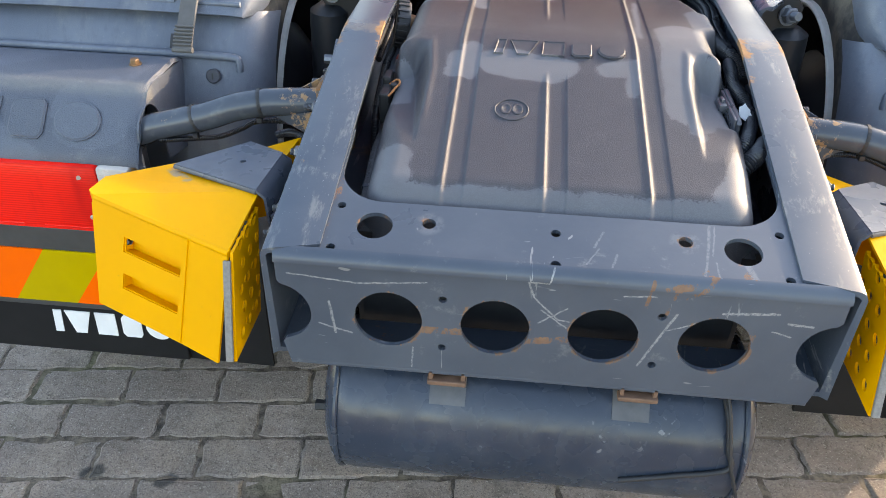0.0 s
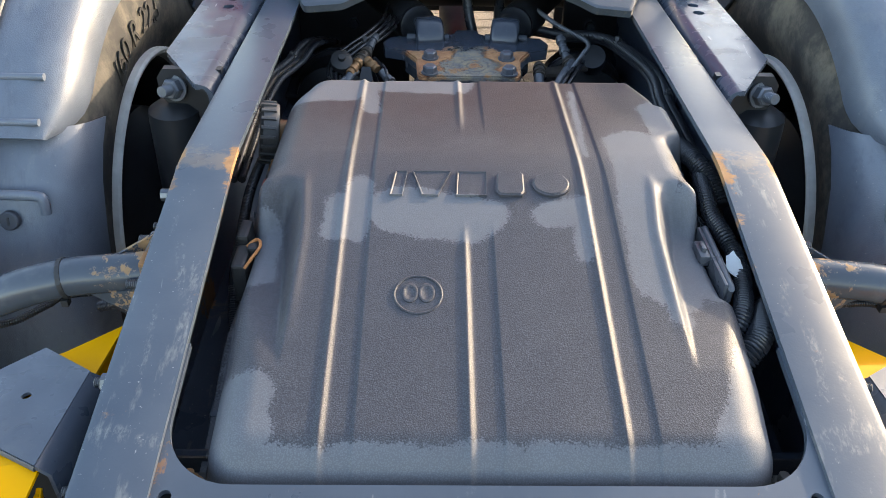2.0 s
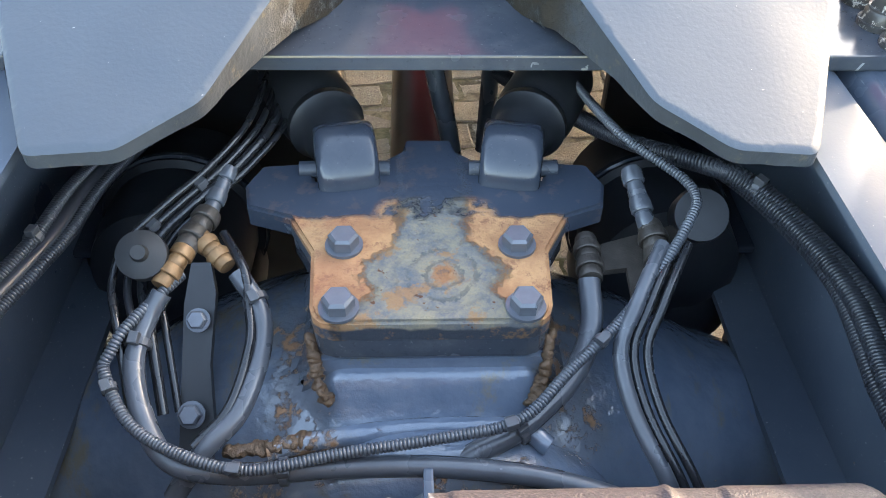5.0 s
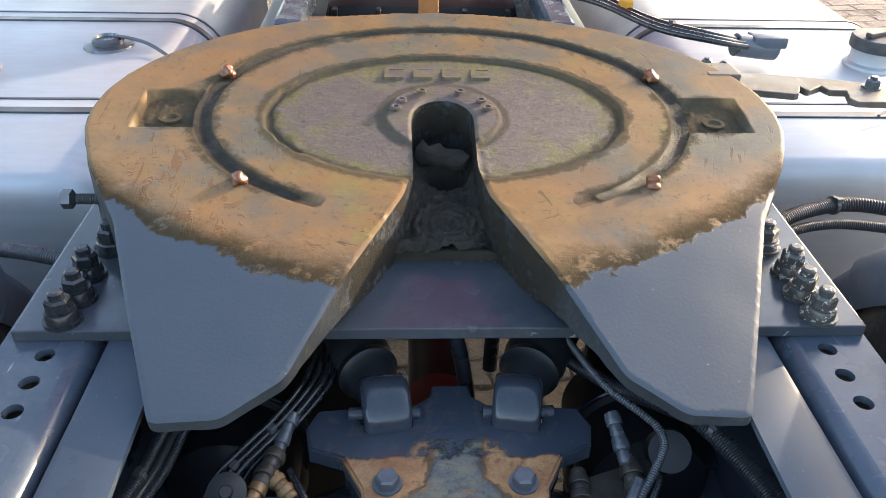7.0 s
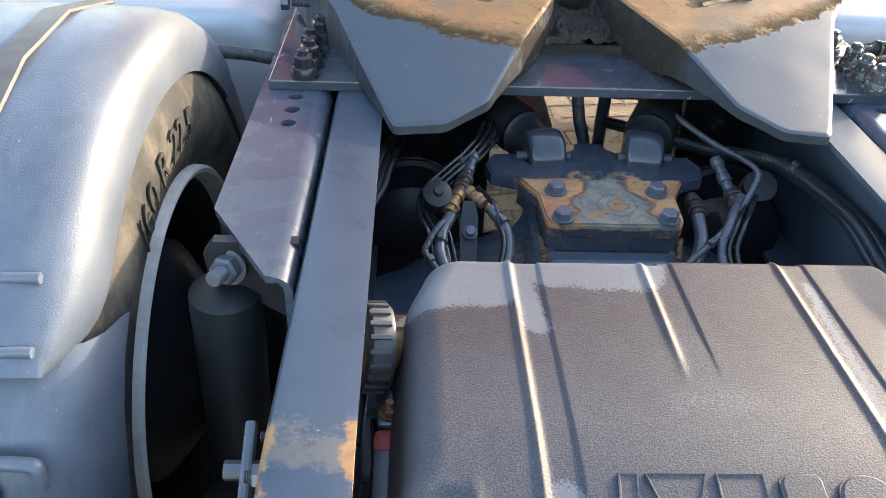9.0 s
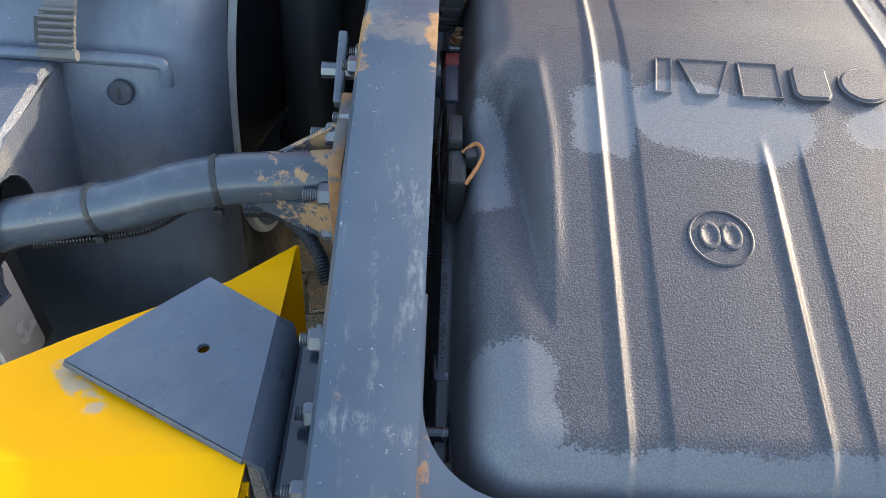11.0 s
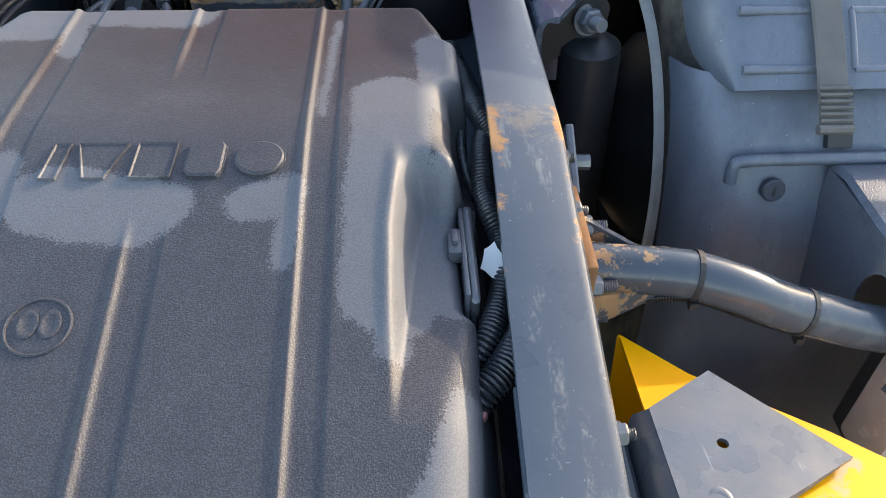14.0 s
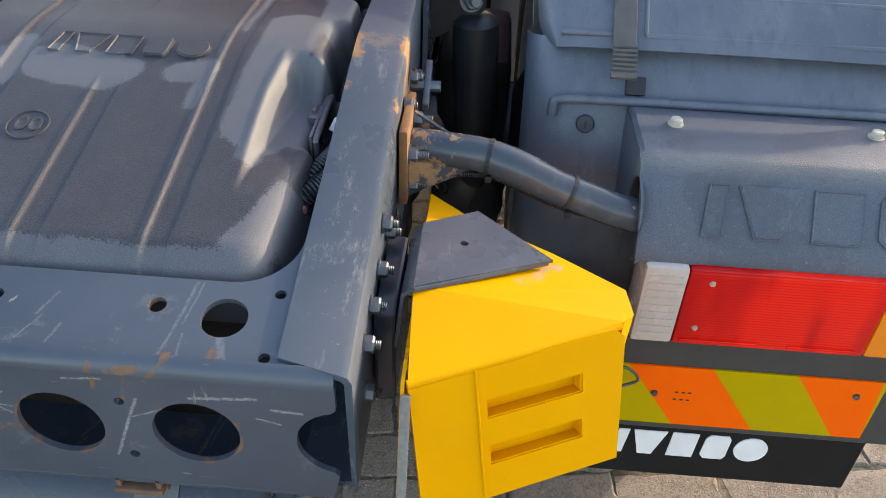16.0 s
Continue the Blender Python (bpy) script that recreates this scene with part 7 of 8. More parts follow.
def build_step(s):
    def mir(p):
        k = 1 - 0.022 * max(0, p[0] - 0.5) / 0.19 if s > 0 else 1
        return Vector((s * p[0] * k, p[1], p[2]))
    st = thing("side_step", "bright yellow folded steel step with slots and a perforated tread", "step", group="side steps", at=(s * 0.5, 0.1, 0.55))
    # rear face, leaning forward at the top, with two pockets
    o = Vector((0.437, 0.022, 0.617))
    ux = (Vector((0.680, 0.133, 0.622)) - o).normalized()
    uy = (Vector((0.433, -0.030, 0.466)) - o)
    uy = (uy - ux * uy.dot(ux)).normalized()
    un = ux.cross(uy)
    m = Matrix(((s * ux.x, s * uy.x, s * un.x, s * o.x), (ux.y, uy.y, un.y, o.y), (ux.z, uy.z, un.z, o.z), (0, 0, 0, 1)))
    w = 0.016 if s > 0 else 0.0
    outer = [(0.0, 0.0), (0.255 - w, 0.0), (0.268 - w, 0.012), (0.245 - w * 0.3, 0.170), (0.07, 0.170), (0.0, 0.172)]
    def rrect(x0, y0, x1, y1):
        return [(x0, y0), (x1, y0), (x1, y1), (x0, y1)]
    holes = [rrect(0.083, 0.044, 0.198, 0.068), rrect(0.083, 0.102, 0.196, 0.127)]
    bm = bmesh.new()
    plate(bm, outer, holes, -0.004 * 1.0, m)
    part("rear_face", bm, M_YELLOW, st)
    bm = bmesh.new()
    for x0, y0, x1, y1 in ((0.081, 0.042, 0.200, 0.070), (0.081, 0.100, 0.198, 0.129)):
        plate(bm, rrect(x0, y0, x1, y1), [], -0.003, m @ Matrix.Translation((0, 0, 0.017)))
    part("slot_floor", bm, M_YELLOW, st)
    for y in (0.044, 0.068, 0.102, 0.127):
        bm = bmesh.new()
        plate(bm, rrect(0.081, y - 0.0015, 0.198, y + 0.0015), [], -0.017, m @ Matrix.Translation((0, 0, 0.002)))
        part("slot_edge", bm, M_YELLOW, st)
    for x in (0.083, 0.197):
        for y0, y1 in ((0.044, 0.068), (0.102, 0.127)):
            bm = bmesh.new()
            plate(bm, rrect(x - 0.0015, y0, x + 0.0015, y1), [], -0.017, m @ Matrix.Translation((0, 0, 0.002)))
            part("slot_end", bm, M_YELLOW, st)
    if s < 0:
        bolt(st, mir((0.622, 0.1, 0.567)), (0, -0.9, 0.3), 0.006, M_DARK)
    # crease along the face
    bm = bmesh.new()
    tube(bm, [m @ Vector((0.073, 0.004, -0.0006)), m @ Vector((0.073, 0.168, -0.0006))], 0.0016, 8, 2)
    part("fold", bm, M_YELLOW, st, smooth=60)
    # top sheet, outer wall and the fin towards the rail
    bm = bmesh.new()
    top = [(0.437, 0.022, 0.618), (0.680, 0.133, 0.623), (0.694, 0.150, 0.620), (0.690, 0.195, 0.617), (0.600, 0.262, 0.612), (0.486, 0.334, 0.608), (0.432, 0.386, 0.606), (0.430, 0.15, 0.638)]
    vs = [bm.verts.new(mir(p)) for p in top]
    lo = [bm.verts.new(mir(Vector(p) - Vector((0, 0, 0.004)))) for p in top]
    for i in range(len(top) - 2):
        bm.faces.new((vs[-1], vs[i], vs[i + 1])), bm.faces.new((lo[-1], lo[i], lo[i + 1]))
    for i in range(len(top)):
        j = (i + 1) % len(top)
        bm.faces.new((vs[i], vs[j], lo[j], lo[i]))
    part("top_sheet", bm, M_YELLOW, st)
    bm = bmesh.new()
    tube(bm, [mir(q) for q in ((0.436, 0.0235, 0.6135), (0.56, 0.0800, 0.6160), (0.676, 0.1335, 0.6175))], 0.0052, 10, 4)
    part("bend", bm, M_YELLOW, st, smooth=60)
    bm = bmesh.new()
    wall = [(0.680, 0.133, 0.622), (0.694, 0.150, 0.619), (0.690, 0.195, 0.616), (0.600, 0.262, 0.611), (0.486, 0.334, 0.607), (0.432, 0.386, 0.605)]
    sheet(bm, [[mir(p) for p in wall], [mir((p[0] * 0.985, p[1] - 0.04 * (0.3 if p[1] < 0.2 else 1), 0.468 if p[1] < 0.2 else 0.50)) for p in wall]], 0.004)
    part("outer_wall", bm, M_YELLOW, st)
    # perforated tread with bent teeth
    bm = bmesh.new()
    holes = [circle(0.030 + 0.032 * i + (0.012 if j % 2 else 0), 0.022 + 0.032 * j, 0.0078, 14) for i in range(3) for j in range(5)]
    mt = Matrix(((0, 0, s, s * 0.434), (1, 0.30, 0, -0.028 + 0.003), (0, 1, 0, 0.462), (0, 0, 0, 1)))
    plate(bm, [(0.0, 0.0), (0.115, 0.0), (0.115, 0.155), (0.0, 0.155)], holes, 0.004, mt)
    tread = part("tread", bm, M_YELLOW, st, "yellow perforated tread")
    for i in range(3):
        for j in range(5):
            c = mt @ Vector((0.046 + 0.032 * i - (0.012 if j % 2 else 0), 0.030 + 0.031 * j, 0.0))
            bm = bmesh.new()
            box(bm, (-0.002, -0.005, -0.0018), (0.0035, 0.005, 0.0018), 0.0008, Matrix.Translation(c - Vector((s * 0.002, 0, 0))) @ Matrix.Rotation(radians(40), 4, "X"))
            part("tooth", bm, M_YELLOW, tread)
    bm = bmesh.new()
    box(bm, (-0.003, -0.003, 0.0), (0.007, 0.003, 0.148), 0.001, Matrix.Translation((s * 0.440 - (0.006 if s > 0 else 0), -0.030, 0.466)) @ Matrix.Rotation(radians(-18), 4, "X"))
    part("grip_strip", bm, M_GRIT, st, "grey gritted grip strip")
    # grey bracket on top
    br = thing("step_bracket", "dusty grey folded step bracket with a drilled hole", "bracket", group="step brackets", at=(s * 0.49, 0.24, 0.63))
    q = [(0.590, 0.226, 0.630), (0.497, 0.322, 0.622), (0.430, 0.278, 0.634), (0.431, 0.140, 0.646)]
    o2 = Vector(q[3])
    vx = (Vector(q[0]) - o2).normalized()
    vn = vx.cross(Vector(q[2]) - o2).normalized()
    vy = vn.cross(vx)
    mb = Matrix(((s * vx.x, s * vy.x, s * vn.x, s * o2.x), (vx.y, vy.y, vn.y, o2.y), (vx.z, vy.z, vn.z, o2.z), (0, 0, 0, 1)))
    pts = [((Vector(p) - o2).dot(vx), (Vector(p) - o2).dot(vy)) for p in q]
    hole = ((Vector((0.483, 0.240, 0.632)) - o2).dot(vx), (Vector((0.483, 0.240, 0.632)) - o2).dot(vy))
    bm = bmesh.new()
    plate(bm, pts, [circle(hole[0], hole[1], 0.0052, 14)], 0.004, mb)
    part("top_flange", bm, M_BRACKET, br, smooth=40)
    bm = bmesh.new()
    edge = [Vector(q[0]).lerp(Vector(q[3]), i / 6) for i in range(7)]
    sheet(bm, [[mir(p + Vector((0.0, -0.001, -0.001))) for p in edge], [mir(p + Vector((0.0015, -0.0025, -0.004))) for p in edge], [mir((p.x + 0.001, p.y - 0.002, p.z - 0.0075)) for p in edge]], 0.003)
    part("hem", bm, M_BRACKET, br, smooth=60)
    bm = bmesh.new()
    sheet(bm, [[mir((0.4305, 0.278, 0.633)), mir((0.4315, 0.140, 0.645))], [mir((0.418, 0.280, 0.622)), mir((0.417, 0.138, 0.634))], [mir((0.412, 0.280, 0.56)), mir((0.410, 0.130, 0.56))]], 0.004)
    part("side_flange", bm, M_BRACKET, br, smooth=50)
    bm = bmesh.new()
    box(bm, (min(s * 0.387, s * 0.412), 0.13, 0.47), (max(s * 0.387, s * 0.412), 0.28, 0.61), 0.004)
    part("back_plate", bm, M_DARK, br)
    bm = bmesh.new()
    dent = Vector((0.463, 0.187, 0.6385))
    lathe(bm, [(0.015, -0.001), (0.0115, 0.0006), (0.0085, 0.0018), (0.0050, 0.0014), (0, 0.0008)], Matrix.Translation(mir(dent)), 24)
    part("dimple", bm, M_BRACKET, br, smooth=60)
    hose("wire_loop_cable", "thin grey wire loop beside the step", [mir(p) for p in ((0.66, 0.25, 0.40), (0.70, 0.29, 0.395), (0.755, 0.315, 0.37), (0.78, 0.318, 0.345), (0.76, 0.318, 0.33), (0.70, 0.29, 0.335), (0.66, 0.25, 0.345))], 0.0025, material=M_TIE)


M_GRIT = plain("gritted_strip", (0.22, 0.21, 0.195), 0.85, var=0.4, scale=200, bump=0.8)
M_BRACKET = paint("bracket_paint", (0.056, 0.070, 0.093), 0.30, rust=0.0, dust=0.18, scratch=0.3)


# ---------- air tank and parts round the cover ----------
def build_air_tank():
    tk = thing("air_tank", "slate grey cylindrical air tank under the crossmember", "air tank", at=(0, 0.13, 0.29))
    bm = bmesh.new()
    lathe(bm, [(0, -0.335), (0.05, -0.334), (0.10, -0.328), (0.125, -0.317), (0.136, -0.300), (0.138, -0.285), (0.138, 0.285), (0.136, 0.300), (0.125, 0.317), (0.10, 0.328), (0.05, 0.334), (0, 0.335)], frame_to((0, 0.13, 0.29), (1, 0.13, 0.29)), 64)
    part("shell", bm, M_TANK, tk, smooth=40)
    for x in (-0.305, 0.305):
        bm = bmesh.new()
        lathe(bm, [(0.1375, -0.004), (0.1392, -0.002), (0.1392, 0.002), (0.1375, 0.004)], frame_to((x, 0.13, 0.29), (x + 1, 0.13, 0.29)), 64)
        part("seam", bm, M_TANK, tk, smooth=40)
    for x in (-0.135, 0.135):
        bm = bmesh.new()
        box(bm, (x - 0.028, -0.004, 0.428), (x + 0.028, 0.012, 0.436), 0.002)
        box(bm, (x - 0.022, 0.02, 0.405), (x + 0.022, 0.03, 0.446), 0.002)
        box(bm, (x - 0.026, 0.0, 0.436), (x - 0.020, 0.10, 0.452), 0.001)
        box(bm, (x + 0.020, 0.0, 0.436), (x + 0.026, 0.10, 0.452), 0.001)
        clamp = part("clamp", bm, M_CLAMP, tk, "rusty tank clamp")
        bm = bmesh.new()
        sheet(bm, [[Vector((x + dx, 0.13 - 0.1405 * math.cos(radians(a)), 0.29 + 0.1405 * math.sin(radians(a)))) for dx in (-0.027, 0.027)] for a in range(35, 91, 5)], 0.0022)
        part("clamp_strap", bm, M_STRAPSTEEL, clamp, "dull grey steel strap", smooth=40)
    for p in ((-0.34, 0.05, 0.31),):
        bm = bmesh.new()
        rod(bm, (-0.325, p[1], p[2]), (-0.346, p[1], p[2]), 0.009, 6)
        part("drain_plug", bm, M_BLACK, tk)
    hose("thin_cable", "thin black cable hanging down beside the air tank", [(0.262, 0.05, 0.445), (0.272, 0.012, 0.40), (0.283, -0.012, 0.329), (0.292, -0.014, 0.300), (0.308, -0.013, 0.250), (0.330, -0.006, 0.172), (0.352, 0.004, 0.07), (0.372, 0.012, -0.03), (0.386, 0.016, GROUND + 0.003), (0.41, 0.02, GROUND + 0.003)], 0.0027, material=M_BLACK)
    hose("thin_cable", "thin black cable across the air tank", [(0.130, -0.0105, 0.270), (0.215, -0.0115, 0.294), (0.282, -0.010, 0.314), (0.279, -0.002, 0.345), (0.275, 0.022, 0.385), (0.268, 0.06, 0.412), (0.262, 0.09, 0.445)], 0.0042, material=M_BLACK)


M_CLAMP = plain("rusty_clamp", (0.15, 0.085, 0.055), 0.65, var=0.6, scale=45)
M_TANK = paint("tank_paint", (0.019, 0.029, 0.047), 0.24, rust=0.0, dust=0.12, scratch=0.1)
M_STRAPSTEEL = plain("galvanised_strap", (0.095, 0.098, 0.102), 0.5, 0.3, 0.4, 50)


def build_cover_hardware():
    # knurled filler cap beside the cover
    cp = thing("filler_cap", "black ribbed cap with a worn top beside the battery cover", "cap", at=(-0.315, 0.71, 0.68))
    bm = bmesh.new()
    m = frame_to((-0.286, 0.712, 0.700), (-0.36, 0.700, 0.712))
    lathe(bm, [(0.020, 0), (0.042, 0.002), (0.044, 0.006), (0.044, 0.024), (0.040, 0.028), (0.034, 0.029), (0.032, 0.026), (0, 0.026)], m, 40)
    part("cap_body", bm, M_CAP, cp, smooth=30)
    for k in range(20):
        a = 2 * math.pi * k / 20
        bm = bmesh.new()
        box(bm, (-0.003, -0.0025, 0.006), (0.003, 0.0025, 0.028), 0.001, m @ Matrix.Rotation(a, 4, "Z") @ Matrix.Translation((0.044, 0, 0)))
        part("grip_ridge", bm, M_CAP, cp)
    bm = bmesh.new()
    lathe(bm, [(0.014, -0.03), (0.016, -0.02), (0.021, -0.012), (0.021, 0.0), (0.015, 0.0)], m, 20)
    part("neck", bm, M_BRASS, cp, "brass neck", smooth=35)
    # wire clip with a bent hook at the cover's flank
    cl = thing("wire_clip", "rusty wire clip at the flank of the battery cover", "clip", at=(-0.27, 0.42, 0.67))
    bm = bmesh.new()
    tube(bm, [(-0.280, 0.427, 0.696), (-0.270, 0.433, 0.702), (-0.264, 0.429, 0.703), (-0.262, 0.418, 0.702), (-0.268, 0.402, 0.699), (-0.277, 0.391, 0.690)], 0.0019, 8, 4)
    part("hook", bm, M_RUST, cl, "rust-orange bent hook")
    bm = bmesh.new()
    box(bm, (-0.293, 0.39, 0.64), (-0.276, 0.435, 0.694), 0.004)
    box(bm, (-0.294, 0.436, 0.66), (-0.280, 0.475, 0.704), 0.004)
    box(bm, (-0.278, 0.418, 0.684), (-0.266, 0.434, 0.700), 0.003)
    part("base", bm, M_BLACK, cl)
    # battery clamps seen in the gap
    for y, z in ((0.60, 0.672), (0.30, 0.605)):
        bt = thing("battery_clamp", "grey and red battery clamp in the gap beside the cover", "battery clamp", at=(-0.287, y, z))
        bm = bmesh.new()
        box(bm, (-0.298, y - 0.06, z - 0.02), (-0.278, y + 0.03, z), 0.006)
        part("bar", bm, M_BRACKET, bt, smooth=40)
        if z > 0.65:
            bm = bmesh.new()
            box(bm, (-0.2985, y + 0.002, z - 0.018), (-0.2775, y + 0.028, z + 0.002), 0.006)
            part("red_sleeve", bm, M_REDPLASTIC, bt, "faded red sleeve", smooth=40)
            for yy in (0.045, 0.10):
                bolt(bt, (-0.284, y + yy, z + 0.004), (0, 0, 1), 0.008, M_BRASS, stud=0.008)
            bm = bmesh.new()
            box(bm, (-0.296, y + 0.03, z - 0.004), (-0.274, y + 0.135, z + 0.004), 0.003)
            part("tab", bm, M_STEEL, bt)
    # moulded ear of the cover that stands out over the hoses
    er = thing("cover_latch", "dark plastic latch plate at the cover's flank", "latch", at=(0.28, 0.44, 0.67))
    bm = bmesh.new()
    box(bm, (0.2745, 0.350, 0.61), (0.2790, 0.468, 0.704), 0.002)
    part("latch_plate", bm, M_HOSE, er, smooth=40)
    bm = bmesh.new()
    tube(bm, [(0.283, 0.354, 0.622), (0.283, 0.354, 0.690), (0.283, 0.360, 0.699), (0.283, 0.458, 0.702), (0.283, 0.465, 0.695), (0.283, 0.465, 0.622)], 0.0045, 8, 4)
    part("latch_frame", bm, M_HOSE, er, smooth=60)
    bm = bmesh.new()
    box(bm, (0.262, 0.405, 0.688), (0.276, 0.440, 0.703), 0.004)
    box(bm, (0.266, 0.415, 0.700), (0.272, 0.432, 0.708), 0.002)
    part("catch", bm, M_HOSE, er, smooth=40)
    # rusty hold-down bolts at the cover's rear corners
    for x in (-0.292, 0.292):
        cb = thing("hold_down_bolt", "rusty hold-down bolt at the corner of the battery cover", "bolt", group="hold-down bolts", at=(x, 0.150, 0.60))
        bolt(cb, (x, 0.150, 0.603), (0, 0, 1), 0.010, M_RUSTY, stud=0.012)
        bm = bmesh.new()
        box(bm, (x - 0.016, 0.132, 0.590), (x + 0.016, 0.168, 0.603), 0.003)
        part("foot", bm, M_BLACK, cb)
    # box under the cover that hides the batteries
    bb = thing("battery_box", "black battery box between the rails under the cover", "battery box", at=(0, 0.45, 0.45))
    bm = bmesh.new()
    box(bm, (-0.285, 0.115, 0.42), (0.285, 0.795, 0.605), 0.01)
    part("box_body", bm, M_BLACK, bb)
    bm = bmesh.new()
    box(bm, (-0.376, 0.26, 0.40), (0.376, 0.80, 0.43), 0.004)
    part("floor_plate", bm, M_BLACK, bb)


M_CAP = plain("worn_black_cap", (0.05, 0.05, 0.052), 0.5, var=0.8, scale=60)
M_RUST = plain("bright_rust", (0.42, 0.16, 0.05), 0.7, var=0.4, scale=60)
M_REDPLASTIC = plain("faded_red_plastic", (0.30, 0.04, 0.035), 0.5, var=0.3)


# ---------- ahead of the coupling ----------
def tank_material():
    m = Nodes("brushed_aluminium")
    st = m.noise(60, 4, 0.6, (0.15, 1, 1))
    c = m.mix(st, (0.41, 0.425, 0.45), (0.54, 0.555, 0.58))
    c = m.mix(m.ramp(m.noise(4, 6), 0.45, 0.7, 0, 0.4), c, (0.40, 0.40, 0.39))
    m.set(Base_Color=c, Metallic=0.6, Roughness=m.ramp(m.noise(10, 4), 0.3, 0.7, 0.50, 0.62))
    m.bump(m.noise(300, 3, 0.5, (0.1, 1, 1)), 0.05, 0.001)
    return m.mat


def build_front():
    mat = tank_material()
    for s in (-1, 1):
        tk = thing("fuel_tank", "bare aluminium fuel tank with dark straps", "fuel tank", group="fuel tanks", at=(s * 0.9, 2.5, 0.4))
        y0 = 1.64 if s < 0 else 1.70
        def sec(y, inset):
            pts = []
            x0, x1, z0, z1, r = 0.50 + inset, 1.19 - inset, 0.06 + inset, 0.715 - inset, 0.11
            for cx, cz, a0 in ((x1 - r, z1 - r, 0), (x0 + r, z1 - r, 90), (x0 + r, z0 + r, 180), (x1 - r, z0 + r, 270)):
                for k in range(9):
                    a = radians(a0 + 90 * k / 8)
                    pts.append(Vector((s * (cx + r * math.cos(a)), y, cz + r * math.sin(a) + (0.02 * math.sin(math.pi * (cx + r * math.cos(a) - x0) / (x1 - x0)) if cz > 0.4 else 0))))
            return pts
        bm = bmesh.new()
        rings = [[bm.verts.new(p) for p in sec(y, i)] for y, i in ((y0, 0.05), (y0 + 0.003, 0.03), (y0 + 0.012, 0.012), (y0 + 0.03, 0.0), (3.15, 0.0), (3.18, 0.02), (3.185, 0.05))]
        for a, b in zip(rings, rings[1:]):
            for i in range(len(a)):
                j = (i + 1) % len(a)
                bm.faces.new((a[i], a[j], b[j], b[i]))
        bm.faces.new(rings[0]), bm.faces.new(rings[-1])
        part("tank_shell", bm, mat, tk, smooth=50)
        for y in (1.892, 2.430):
            for dy, w, mt, o in ((0, 0.022, M_STRAPBAND, 0.004), (0.022, 0.036, mat, 0.003), (0.058, 0.007, M_STRAPBAND, 0.005)):
                bm = bmesh.new()
                a = [bm.verts.new(p + Vector((0, 0, 0))) for p in sec(y + dy, -o)]
                b = [bm.verts.new(p) for p in sec(y + dy + w, -o)]
                a2 = [bm.verts.new(p) for p in sec(y + dy, 0.004)]
                b2 = [bm.verts.new(p) for p in sec(y + dy + w, 0.004)]
                for p, q in ((a, b), (b, b2), (b2, a2), (a2, a)):
                    for i in range(len(a)):
                        j = (i + 1) % len(a)
                        bm.faces.new((p[i], p[j], q[j], q[i]))
                part("tank_strap" if mt == mat else "rubber_edge", bm, mt, tk, "" if mt == mat else "black rubber edge of the strap", smooth=60)
        for y in (1.905, 2.445):
            bm = bmesh.new()
            box(bm, (min(s * 0.376, s * 0.52), y, 0.20), (max(s * 0.376, s * 0.52), y + 0.022, 0.66), 0.003)
            part("tank_bracket", bm, M_SHOCK, tk)
        zt = 0.735
        if s < 0:
            bm = bmesh.new()
            lathe(bm, [(0.056, -0.012), (0.052, 0.0), (0.034, 0.002), (0.034, 0.012), (0.026, 0.016), (0.024, 0.010), (0, 0.010)], Matrix.Translation((-0.705, 2.26, zt - 0.005)), 36)
            part("sender_unit", bm, M_STEEL, tk, "grey fuel level sender", smooth=35)
        # filler neck with a black screw cap
        m = Matrix.Translation((-0.942, 2.105, zt - 0.012) if s < 0 else (1.004, 2.185, zt - 0.012))
        bm = bmesh.new()
        lathe(bm, [(0.064, 0.0), (0.062, 0.008), (0.054, 0.012), (0.052, 0.020), (0.053, 0.040), (0.055, 0.044)], m, 40, cap=False)
        part("filler_neck", bm, mat, tk, "bright aluminium filler neck", smooth=35)
        bm = bmesh.new()
        lathe(bm, [(0.055, 0.040), (0.060, 0.042), (0.061, 0.046), (0.061, 0.064), (0.058, 0.068), (0.030, 0.070), (0, 0.070)], m, 40)
        cap = part("filler_cap", bm, M_CAP, tk, "black plastic filler cap", smooth=35)
        bm = bmesh.new()
        box(bm, (-0.045, -0.008, 0.069), (0.045, 0.008, 0.080), 0.003, m @ Matrix.Rotation(radians(25), 4, "Z"))
        part("cap_grip", bm, M_CAP, cap)
        if s < 0:
            hose("cap_cable", "thin black cable from the filler cap", [(-0.69, 2.26, 0.748), (-0.65, 2.245, 0.748), (-0.60, 2.22, 0.742), (-0.54, 2.18, 0.72)], 0.004)
    # frame crossmember and lines ahead of the coupling
    cm = thing("front_crossmember", "rust-edged brown crossmember between the rails", "crossmember", at=(0, 2.4, 0.70))
    bm = bmesh.new()
    box(bm, (-0.372, 2.30, 0.67), (0.372, 2.40, 0.755), 0.006)
    part("beam", bm, M_RUSTY, cm)
    for x in (-0.30, 0.30):
        bm = bmesh.new()
        box(bm, (x - 0.03, 2.22, 0.74), (x + 0.03, 2.75, 0.80), 0.008, None)
        part("upright", bm, M_FRAME, cm)
    bm = bmesh.new()
    box(bm, (-0.015, 2.29, 0.75), (0.03, 2.31, 0.84), 0.003)
    part("tab", bm, M_RUST, cm, "orange tab")
